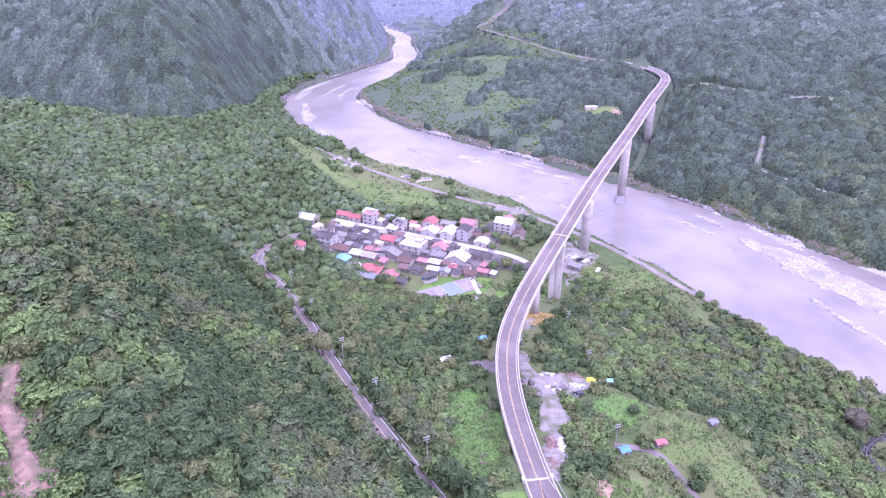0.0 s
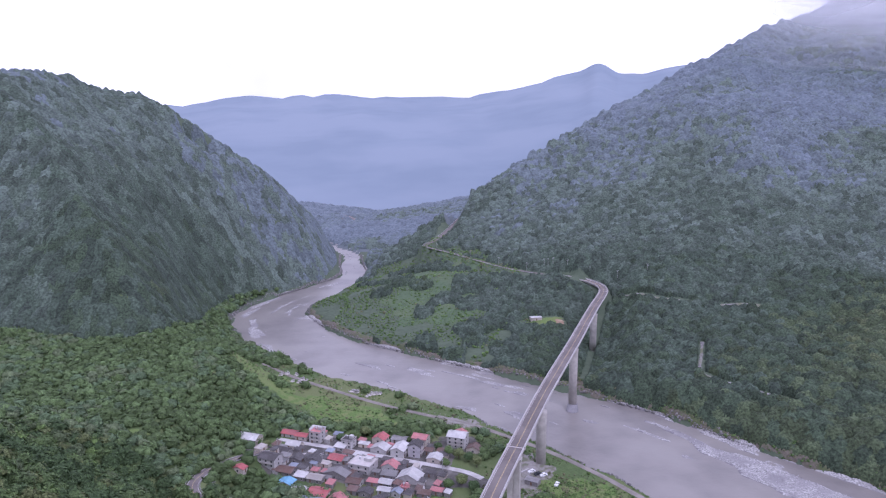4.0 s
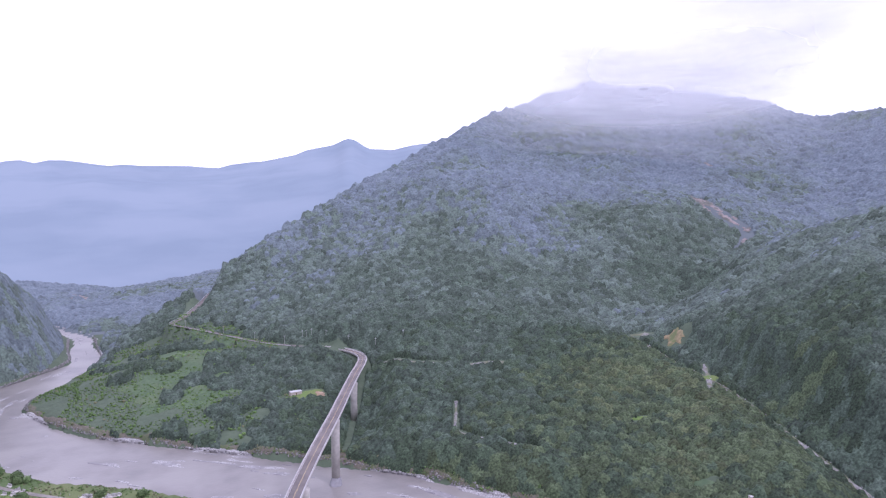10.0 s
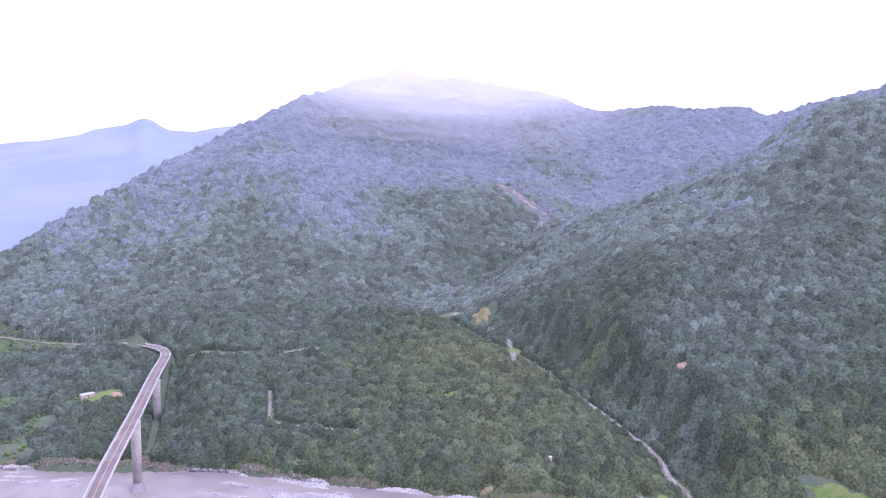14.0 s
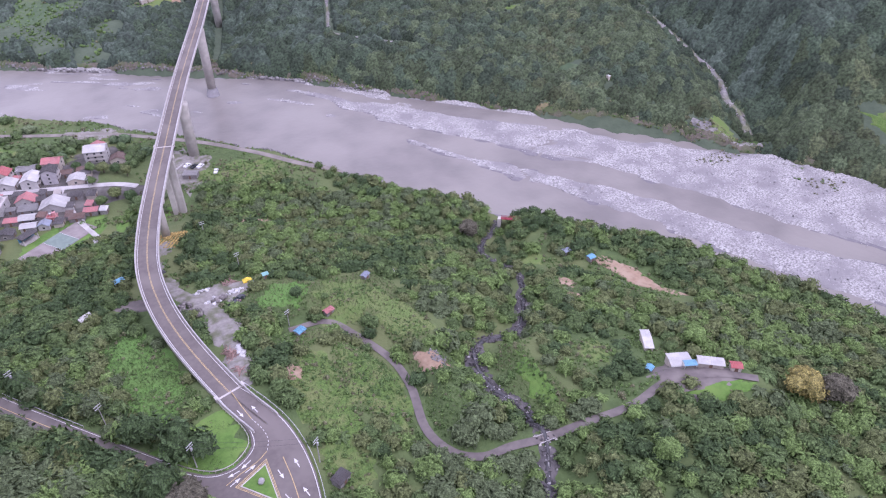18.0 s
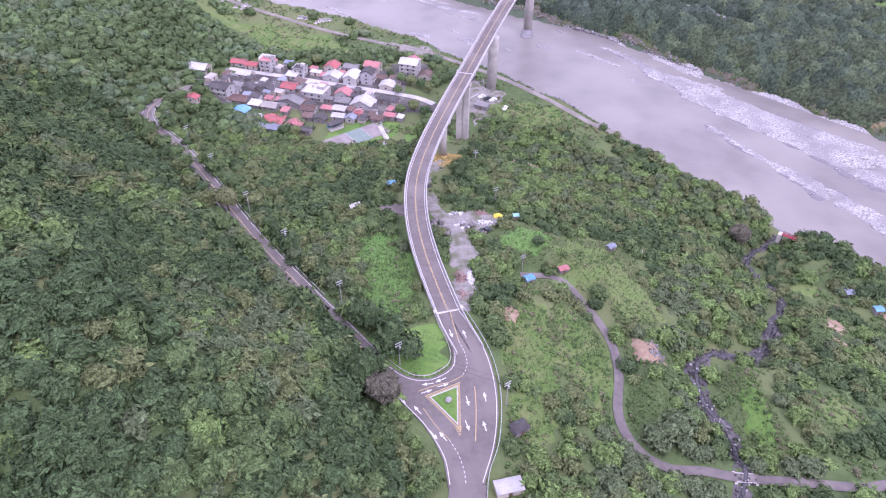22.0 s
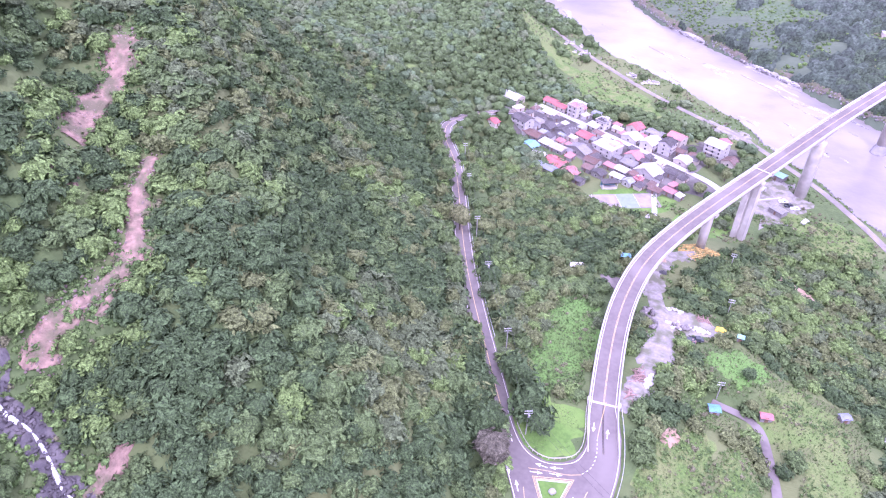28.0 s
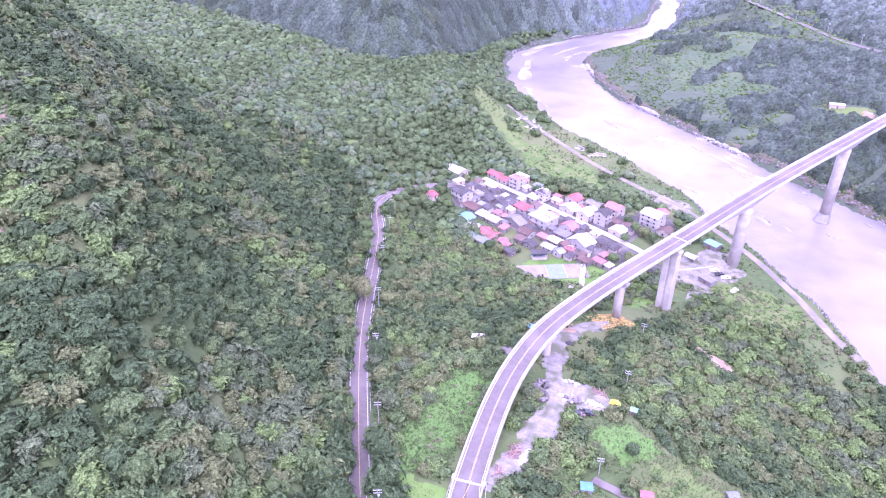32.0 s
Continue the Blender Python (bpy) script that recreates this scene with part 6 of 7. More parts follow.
M["sack_white"] = material("white_sacks", (0.50, 0.49, 0.49), (0.36, 0.355, 0.36), 2.5, 0.8, random_ob=0.2)
M["sack_yellow"] = material("yellow_sacks", (0.66, 0.50, 0.06), (0.56, 0.42, 0.05), 2.5, 0.8, random_ob=0.15)
M["tarp_blue"] = material("blue_tarpaulin", (0.22, 0.28, 0.52), (0.17, 0.22, 0.43), 1.5, 0.6, 0.05, 2)
M["scrap"] = material("brown_scrap", (0.30, 0.20, 0.17), (0.21, 0.14, 0.12), 2.5, 0.9, random_ob=0.2)
M["timber"] = material("grey_timber", (0.22, 0.20, 0.19), (0.13, 0.12, 0.115), 2.5, 0.9, random_ob=0.35)
M["dark_metal"] = material("dark_machine", (0.06, 0.06, 0.065), (0.04, 0.04, 0.045), 2, 0.5)
ball_v, ball_f = unit_ball(2)
sack_geo = ([(p[0] * 0.62, p[1] * 0.45, max(p[2], -0.55) * 0.38) for p in ball_v], [tuple(int(i) for i in q) for q in ball_f])
yard_rng = random.Random(9)


def heap(name, label, cx, cy, rx, ry, count, mat, mesh_geo, top=0.9, cat="heap"):
    """A heap of like pieces, each a part."""
    base = thing(name, label, cat, (cx, cy, gz(cx, cy)))
    me = make(mesh_geo, M[mat], "piece", True)
    for k in range(count):
        a, q = yard_rng.uniform(0, 6.283), math.sqrt(yard_rng.random())
        x, y = rx * q * math.cos(a), ry * q * math.sin(a)
        ob = part("piece", None, None, base, "", False, me)
        ob.matrix_basis = pose(x, y, gz(cx + x, cy + y) - gz(cx, cy) + 0.25 + top * (1 - q) * yard_rng.random(), yard_rng.uniform(-15, 15), yard_rng.uniform(-15, 15), yard_rng.uniform(0, 360)) @ Matrix.Diagonal((*(yard_rng.uniform(0.8, 1.5) for _ in range(3)), 1))
    return base


plank = box(2.6, 0.22, 0.1)
crate = box(1.1, 0.9, 0.7)
heap("sack_heap", "heap of white sacks in the gravel yard", 31.8, 204.2, 3.4, 2.6, 30, "sack_white", sack_geo, 0.5)
heap("crate_stack", "grey crates and boxes among the white sacks", 33.4, 203.6, 3.0, 2.2, 16, "timber", crate, 0.5)
heap("sack_heap", "white plastic sheeting and sacks beside the brown scrap", 29.9, 168.6, 1.2, 4.0, 30, "sack_white", sack_geo, 0.6)
heap("crate_stack", "dark wooden boxes at the yard's edge", 37.7, 196.6, 2.0, 1.0, 7, "scrap", crate, 0.4)
heap("sack_heap", "row of white sacks at the yard's edge", 29.5, 213.6, 3.4, 1.0, 16, "sack_white", sack_geo)
heap("sack_heap", "scattered white rubbish beside the sacks", 39.4, 205.6, 3.6, 1.5, 20, "sack_white", sack_geo)
heap("sack_heap", "pile of bright yellow sacks", 46.2, 210, 1.7, 1.3, 20, "sack_yellow", sack_geo, 1.2)
heap("crate_stack", "stacked grey crates and pallets by the viaduct", 21.8, 205.5, 2.6, 4.0, 34, "timber", crate, 1.0)
heap("crate_stack", "stacked grey pallets by the viaduct", 24.5, 199.5, 1.7, 2.0, 14, "timber", crate, 0.8)
heap("scrap_heap", "heap of rusty brown scrap beside the yard", 26.6, 168.5, 1.8, 4.6, 46, "scrap", plank, 1.2)
heap("scrap_heap", "brown timber and scrap by the bridge head", 26.6, 157.5, 1.5, 2.6, 20, "scrap", plank, 0.8)
heap("timber_stack", "stack of long pale boards", 32, 217, 4.0, 1.0, 16, "timber", plank, 0.5)
heap("timber_stack", "rusty red boards laid out on the yard", 40.5, 213, 3.2, 1.6, 18, "scrap", plank, 0.3)


def tarp(x, y, w, d, h, mat, label, turn=0.0):
    n = 7
    v = []
    for i in range(n):
        for j in range(n):
            u, q = i / (n - 1) - 0.5, j / (n - 1) - 0.5
            up = h * (1 - (2 * abs(u)) ** 3) * (1 - (2 * abs(q)) ** 3) * (0.75 + 0.25 * math.sin(i * 2.1 + j * 1.7)) + 0.12
            v.append((u * w, q * d, up))
    f = [(i * n + j, (i + 1) * n + j, (i + 1) * n + j + 1, i * n + j + 1) for i in range(n - 1) for j in range(n - 1)]
    rim = [i * n for i in range(n)] + [(n - 1) * n + j for j in range(1, n)] + [i * n + n - 1 for i in range(n - 2, -1, -1)] + [j for j in range(n - 2, 0, -1)]
    k = len(v)
    v += [(v[i][0], v[i][1], -0.6) for i in rim]
    f += [(rim[a], rim[(a + 1) % len(rim)], k + (a + 1) % len(rim), k + a) for a in range(len(rim))]
    return solid("tarpaulin", (v, f), M[mat], label, "tarpaulin", (x, y, gz(x, y) + 0.2), turn)


tarp(48.2, 206, 3.4, 2.6, 1.4, "tarp_blue", "blue-violet tarpaulin over a stack of goods", 10)
tarp(30.2, 169.5, 2.0, 5.0, 0.9, "sack_white", "crumpled white tarpaulin beside the scrap", -10)
tarp(29.2, 157, 2.4, 4.2, 0.7, "gravel", "heap of pale sand by the bridge head", 5)
tarp(17.5, 250, 5, 3.4, 0.9, "soil", "mound of orange earth under the viaduct", 20)
tarp(20.5, 240, 3.0, 2.2, 1.0, "dark_metal", "black tarpaulin mound on the gravel", 15)
tarp(15, 255, 4, 3, 0.9, "soil", "mound of pinkish earth under the viaduct", -15)


# vehicles
def truck(x, y, turn, colour, label):
    t = thing("vehicle", label, "vehicle", (x, y, gz(x, y) + 0.25), turn)
    body = part("body", join(box(4.6, 1.8, 0.55, (0, 0, 0.35)), box(1.7, 1.7, 0.75, (0.4, 0, 0.9))), colour, t)
    part("windscreen", box(0.06, 1.5, 0.5, (1.27, 0, 1.0)), M["pane"], body)
    for sy in (-1, 1):
        part("side_window", box(1.3, 0.05, 0.45, (0.4, sy * 0.86, 1.05)), M["pane"], body)
    part("load_bed", join(box(1.9, 1.7, 0.06, (-1.3, 0, 0.9)), box(1.9, 0.08, 0.4, (-1.3, 0.82, 0.9)), box(1.9, 0.08, 0.4, (-1.3, -0.82, 0.9))), colour, body)
    for sx in (-1.45, 1.45):
        for sy in (-1, 1):
            w = part("wheel", rod((sx, sy * 0.72, 0.33), (sx, sy * 0.95, 0.33), 0.33, 12), M["dark_metal"], t)
            part("rim", rod((sx, sy * 0.94, 0.33), (sx, sy * 0.97, 0.33), 0.18, 8), M["galvanised"], w)
    return t


M["car_white"] = material("white_car_paint", (0.7, 0.7, 0.7), (0.66, 0.66, 0.66), 1, 0.25)
M["car_dark"] = material("dark_car_paint", (0.05, 0.055, 0.06), (0.04, 0.045, 0.05), 1, 0.25)
truck(37, 196, 20, M["car_dark"], "dark pickup parked in the gravel yard")
truck(39.5, 198.5, 25, M["car_dark"], "dark pickup parked beside the sacks")
truck(63.5, 354, 30, M["car_dark"], "dark truck parked under the viaduct")
truck(66.5, 352.5, 30, M["car_white"], "white truck parked under the viaduct")
truck(72, 342, 60, M["car_white"], "white pickup on the grass by the levee")
truck(60.5, 357, 30, M["car_white"], "white van parked under the viaduct")
truck(-86, 388.5, 20, M["car_white"], "white car parked in the village")
truck(-58, 380.5, -20, M["car_dark"], "dark car parked by the village street")

# dry orange crop rows under the viaduct
M["crop"] = material("orange_crop", (0.42, 0.29, 0.10), (0.32, 0.24, 0.09), 1.5, 0.9, random_ob=0.25)
rows_bed = thing("crop_rows", "rows of orange potted plants under the viaduct", "plants", (30, 270, gz(30, 270)), -35)
crop_mesh = make(([(p[0] * 0.45, p[1] * 0.45, p[2] * 0.4) for p in unit_ball(1)[0]], [tuple(int(i) for i in q) for q in unit_ball(1)[1]]), M["crop"], "plant")
for i in range(9):
    for j in range(22):
        if yard_rng.random() < 0.82:
            lx, ly = (i - 4) * 1.5 + yard_rng.uniform(-0.2, 0.2), (j - 11) * 0.75 + yard_rng.uniform(-0.15, 0.15)
            c, s = math.cos(radians(-35)), math.sin(radians(-35))
            wx, wy = 30 + lx * c - ly * s, 270 + lx * s + ly * c
            ob = part("plant", None, None, rows_bed, "", False, crop_mesh)
            ob.matrix_basis = pose(lx, ly, gz(wx, wy) - gz(30, 270) + 0.3, 0, 0, yard_rng.uniform(0, 360)) @ Matrix.Diagonal((*(yard_rng.uniform(0.8, 1.4) for _ in range(3)), 1))

# platform wall and embankment under the high deck
solid("retaining_wall", join(box(26, 0.6, 2.2, (0, 0, -1)), box(26, 5, 1.0, (0, -2.8, -1))), M["street"], "long pale concrete platform beneath the viaduct", "wall", (49, 352, gz(49, 352)), 38)

# culvert bridge over the stream
cul = thing("culvert_bridge", "small concrete slab bridge where the lane crosses the stream", "bridge", (90.3, 86.6, 43.1), -10)
part("slab", box(6.0, 2.8, 0.5, (0, 0, -0.28)), M["lane_asphalt"], cul)
for sy in (-1, 1):
    part("kerb", box(5.0, 0.22, 0.25, (0, sy * 1.3, 0.12)), M["street"], cul)
    part("side_wall", box(0.7, 3.6, 3.5, (sy * 2.6, 0, -3.4)), M["concrete"], cul)

# red footbridge at the mouth of the stream
foot = thing("footbridge", "small red steel footbridge over the mouth of the stream", "bridge", (178, 211, gz(178, 211) + 2.2), -45)
M["red_steel"] = material("red_steel", (0.32, 0.05, 0.07), (0.24, 0.04, 0.055), 2, 0.5)
part("deck", box(13, 1.8, 0.25), M["red_steel"], foot)
for sy in (-1, 1):
    part("rail", join(box(13, 0.1, 0.12, (0, sy * 0.85, 1.15)), box(13, 0.1, 0.1, (0, sy * 0.85, 0.65))), M["red_steel"], foot)
    for k in range(7):
        part("post", box(0.12, 0.12, 1.2, (-6.3 + 2.1 * k, sy * 0.85, 0)), M["red_steel"], foot)
for sx in (-1, 1):
    part("abutment", box(1.6, 2.6, 4.5, (sx * 7.2, 0, -4.3)), M["concrete"], foot)

# tombs and low ruins on the upstream meadow
tomb_rng = random.Random(4)
for k in range(26):
    cx, cy, sp = [(-92, 511, 11), (-108, 522, 7), (-50, 486, 5), (-37, 478, 5)][k % 4]
    tx, ty = cx + tomb_rng.uniform(-sp, sp), cy + tomb_rng.uniform(-sp, sp) * 0.5
    tw, td = tomb_rng.uniform(1.8, 3.4), tomb_rng.uniform(1.5, 2.6)
    t = thing("tomb", "low grey concrete tomb on the riverside meadow", "tomb", (tx, ty, gz(tx, ty) + 0.1), -36 + tomb_rng.uniform(-12, 12), "riverside tombs")
    part("slab", box(tw, td, 0.7, (0, 0, -0.2)), M["concrete"], t)
    part("headstone", box(tw * 0.9, 0.35, 1.5, (0, td / 2 - 0.2, 0.3)), M["street"], t)


# ---- scars, streams, rocks, shrubs ----
def ribbon_on_ground(name, label, line, mat, lift, cat, wide=None, seed=3, rough=0.5):
    """A strip of rubble or water that follows a line over the ground; the line's third number is its half width."""
    p = np.array(curve_through(line, 8))
    t = np.gradient(p[:, :2], axis=0)
    t /= np.linalg.norm(t, axis=1, keepdims=True)
    half = p[:, 2] if wide is None else np.full(len(p), wide)
    offs = np.linspace(-1, 1, 9)
    wob = 1 + 0.55 * value_noise(p[:, 0], p[:, 1], 4, seed)
    x = p[:, 0:1] + t[:, 1:2] * (half * wob)[:, None] * offs
    y = p[:, 1:2] - t[:, 0:1] * (half * wob)[:, None] * offs
    z = ground_z(x, y) + lift * (1 - np.abs(offs) ** 3)[None] + rough * 0.4 * value_noise(x, y, 1.7, seed) - 0.1
    n, k = x.shape
    i = (np.arange(n - 1)[:, None] * k + np.arange(k - 1)[None]).ravel()
    f = np.stack([i, i + 1, i + k + 1, i + k], 1)
    return tagged(new(name, mesh_from(name, np.column_stack([x.ravel(), y.ravel(), z.ravel()]), [f[:, ::-1]], [M[mat]], None, True)), label, cat, kind="structure")


M["white_water"] = material("white_water", (0.72, 0.73, 0.76), (0.45, 0.46, 0.48), 1.6, 0.4, 0.12, 2.5)
M["wet_rock"] = material("wet_rock", (0.075, 0.068, 0.07), (0.05, 0.046, 0.048), 1.2, 0.45, 0.25, 1.8, third=(0.11, 0.10, 0.098), third_scale=0.3)
M["dark_water"] = material("dark_stream", (0.07, 0.068, 0.07), (0.05, 0.05, 0.052), 1.0, 0.12, 0.03, 2)
for k, line in enumerate(SCARS):
    ribbon_on_ground("landslide_scar", "strip of raw pinkish landslide rubble on the hillside", [(x, y, w * 0.75) for x, y, w in line], "scree", 0.9 + 0.1 * k, "landslide", None, 3 + k)
CASCADE = [(-100, 61.5, 1.1), (-94.5, 58.5, 1.3), (-89, 56, 1.4), (-85, 52.6, 1.5), (-81, 52, 1.4), (-75, 52.2, 1.3), (-68, 50, 1.3), (-61, 47, 1.2), (-54, 45, 1.2), (-34, 30, 1.2)]
ribbon_on_ground("stream_bed", "dark wet rock bed of the hillside cascade", [(x, y, 3.4) for x, y, w in CASCADE], "wet_rock", 0.4, "stream", None, 8, 1.6)
ribbon_on_ground("cascade", "narrow white cascade tumbling down a rocky gully", [(x, y, w * 0.42) for x, y, w in CASCADE], "white_water", 1.0, "waterfall", None, 9, 0.9)
ribbon_on_ground("stream_bed", "dark boulder-strewn stream through the terrace woods", [(x, y, 2.8) for x, y, z in STREAM], "wet_rock", 0.35, "stream", None, 10, 1.4)
ribbon_on_ground("stream", "thin dark stream among boulders", [(x, y, 0.9) for x, y, z in STREAM], "dark_water", 0.8, "stream", None, 11, 0.5)
ribbon_on_ground("stream_bank", "rough overgrown corridor along the far stream", [(x, y, 3.2) for x, y, z in FAR_STREAM], "rough_bank", 0.3, "ground", None, 12, 1.0)
ribbon_on_ground("stream_bed", "pale rocky bed of a side stream across the river", [(x, y, 2.0) for x, y, z in FAR_STREAM[5:]], "scree_grey", 0.8, "stream", None, 13, 1.5)
slide = np.array(curve_through(FAR_SLIDE, 6))
for k, (a, b, off, w) in enumerate(((0, 7, 3, 0.35), (3, 12, -6, 0.6), (8, 17, 5, 0.4), (10, 15, -13, 0.25), (15, 24, -2, 0.4), (19, 23, 9, 0.25), (25, 31, 0, 0.45), (27, 30, 8, 0.3), (33, 38, -2, 0.6))):
    ribbon_on_ground("landslide_scar", "broken pale landslide rubble high on the mountain", [(x + off, y + 0.4 * off, q * w * (0.35 + math.sin(math.pi * (n + 0.5) / (b - a)))) for n, (x, y, q) in enumerate(slide[a:b])][::2], "far_scree", 1.2, "landslide", None, 14 + k, 4.0)
for k, line in enumerate(FAR_TRACKS):
    ribbon_on_ground("far_track", "pale dirt track in the far forest", line, "scree_grey", 0.5, "track", None, 15 + k, 0.3)
rl = np.array(RIVER_LINE)
rt = np.gradient(rl[:, :2], axis=0)
rt /= np.linalg.norm(rt, axis=1, keepdims=True)
rside = to_line(rl[:, 0] - rt[:, 1] * 5, rl[:, 1] + rt[:, 0] * 5, RIVER_LINE)[2]
strip_line = [(p[0] - t[1] * sd * (p[2] + 3.5), p[1] + t[0] * sd * (p[2] + 3.5), 3.4) for p, t, sd in zip(rl, rt, rside) if 120 < p[1] < 780]
ribbon_on_ground("bank_foot", "strip of brown earth and stones along the far bank", strip_line, "bank_earth", 0.5, "ground", None, 77, 0.8)
for k, spot in enumerate([(-56, 54, 3, 6), (-40, 49, 2, 3), (-108, 96, 2.5, 3), (-120, 113, 3, 3)]):
    patch("bare_rock", "bare brown rock face above the gully", *spot, "scree", 20 * k, 0.8, 60 + k)


def rocks(name, label, x, y, z, size, mats, seed):
    """Many angular stones as one mesh."""
    r = np.random.default_rng(seed)
    bv, bf = unit_ball(1)
    k = len(x)
    v = bv[None] * (1 + 0.25 * r.normal(size=(k, len(bv), 1))) * (size[:, None, None] * r.uniform(0.6, 1.2, (k, 1, 3)))
    v = v + np.stack([x, y, z], -1)[:, None]
    f = (bf[None] + (np.arange(k) * len(bv))[:, None, None]).reshape(-1, 3)
    return tagged(new(name, mesh_from(name, v.reshape(-1, 3), [f], [mats])), label, "rocks", kind="stuff")


M["river_stone"] = material("river_stone", (0.36, 0.345, 0.345), (0.24, 0.23, 0.235), 1.2, 0.9, island=0.4)
M["riprap_stone"] = material("riprap_stone", (0.20, 0.19, 0.185), (0.14, 0.135, 0.13), 1.2, 0.9, island=0.35)
M["pale_rubble"] = material("pale_rubble", (0.22, 0.168, 0.148), (0.16, 0.125, 0.11), 1.5, 0.9, island=0.3)
rr = np.random.default_rng(21)
# loose stones lie where the bed stands above the water
pick = np.nonzero((bz > 0.3) & (np.abs(bu) < 1.0) & (bx > 60) & (by > 60))
n_st = 3800
sel = rr.integers(0, len(pick[0]), n_st)
sx = bx[pick][sel] + rr.uniform(-1.6, 1.6, n_st)
sy = by[pick][sel] + rr.uniform(-1.6, 1.6, n_st)
rocks("gravel_bar_stones", "pale boulders scattered over the gravel bars", sx, sy, bz[pick][sel], 0.22 + 0.75 * rr.beta(1.2, 6, n_st), M["river_stone"], 22)
# riprap along the far bank and the near levee
dense = curve_through(RIVER[4:14], 60)
dp3 = np.array(dense)
tt3 = np.gradient(dp3[:, :2], axis=0)
tt3 /= np.linalg.norm(tt3, axis=1, keepdims=True)
for sgn, nm, lab, lo, hi, cnt in ((-1, "riprap", "line of grey riprap boulders along the far bank", 0.95, 1.04, 5), (1, "riprap", "grey stones along the foot of the levee", 0.99, 1.04, 2)):
    ii = np.repeat(np.arange(len(dp3)), cnt)
    u = rr.uniform(lo, hi, len(ii))
    ex = dp3[ii, 0] + sgn * -tt3[ii, 1] * dp3[ii, 2] * u + rr.uniform(-1, 1, len(ii))
    ey = dp3[ii, 1] + sgn * tt3[ii, 0] * dp3[ii, 2] * u + rr.uniform(-1, 1, len(ii))
    rocks(nm, lab, ex, ey, np.maximum(ground_z(ex, ey), 1.0 + 0 * ex) + 0.1, 0.5 + 1.0 * rr.beta(1.5, 4, len(ii)), M["riprap_stone"], 23 + cnt)
for nm, lab, line, spread, cnt, sz, mt in (("stream_boulders", "dark boulders in the terrace stream", STREAM, 2.4, 420, 0.7, "wet_rock"), ("stream_boulders", "pale boulders in the terrace stream", STREAM, 2.0, 160, 0.5, "river_stone"), ("far_stream_boulders", "pale boulders along the far side stream", FAR_STREAM, 5.0, 170, 0.8, "river_stone"),
                                           ("cascade_rocks", "dark rocks along the cascade", CASCADE, 3.4, 420, 0.7, "wet_rock"), ("scar_rubble", "loose pinkish rubble on the landslide scar", SCARS[1], 4.0, 620, 0.42, "pale_rubble"), ("scar_rubble", "loose pinkish rubble on the upper scar", SCARS[0], 4.5, 420, 0.42, "pale_rubble")):
    p = np.array(curve_through([q[:2] for q in line], 12))
    i = rr.integers(0, len(p), cnt)
    ex, ey = p[i, 0] + rr.normal(size=cnt) * spread * 0.5, p[i, 1] + rr.normal(size=cnt) * spread * 0.5
    rocks(nm, lab, ex, ey, ground_z(ex, ey) + 0.5, sz * (0.4 + rr.beta(1.4, 4, cnt)), M[mt], 30 + cnt)
ex, ey = 82.5 + rr.normal(size=80) * 1.2, 131 + rr.normal(size=80) * 3.0
rocks("rubble_pile", "pile of pale rubble beside the bare soil", ex, ey, ground_z(ex, ey) + 0.3, 0.2 + 0.35 * rr.random(80), M["riprap_stone"], 91)

# shrubs and tall grass on the open ground
SHRUB = [crown(rng, 1, 16, 0.3, 0.45, 0.7) for _ in range(6)]
GRASS_LEAVES = [leaf_material("grass_tuft", (0.120, 0.190, 0.058), (0.098, 0.155, 0.050), 0.3), leaf_material("dry_tuft", (0.165, 0.165, 0.092), (0.13, 0.138, 0.074), 0.3), leaf_material("weed_tuft", (0.096, 0.160, 0.050), (0.082, 0.132, 0.044), 0.3)]
BARE = [(a, b, c * 0.8, d * 0.8) for a, b, c, d in [(16, 112, 15, 22), (27, 160, 4.5, 10), (29, 186, 5.5, 13), (35, 208, 13, 9), (20, 226, 5, 10), (18, 246, 6, 9), (31, 270, 10, 9), (7, 220, 8, 5), (-13, 317, 20, 11), (142, 84, 10, 9), (55, 357, 16, 22), (71, 277, 9, 5), (190, 141, 4, 20), (80, 131, 4, 6), (22, 396, 16, 12), (6, 135, 16, 14)]]


def scrub(name, label, box_, step, seed, lo, hi, keep, share, kinds=SHRUB):
    x, y = scatter(box_, step, seed)
    ok = keep(x, y)
    for line, w in ((OLD_ROAD, 4.0), (LANE, 2.4), (MAIN_ROAD, 8), (STREAM, 1.5), (CASCADE, 2.0), (LEVEE, 2.4)):
        ok &= to_line(x, y, [q[:2] for q in line])[0] > w
    ok &= to_line(x, y, YARD_LINE)[0] > 3.4 + 1.2 * value_noise(x, y, 6, 27)
    ok &= ~in_any(x, y, BARE) & ~in_village(x, y, -4)
    q, _, _ = to_line(x, y, DECK)
    ok &= (q > 5.5) | (y > 190)
    x, y = x[ok], y[ok]
    r = np.random.default_rng(seed)
    size = lo + (hi - lo) * r.beta(1.2, 4, len(x))
    return stand(name, label, x, y, ground_z(x, y), size, kinds, GRASS_LEAVES, species(x, y, seed, 3, share), seed, 0.2)


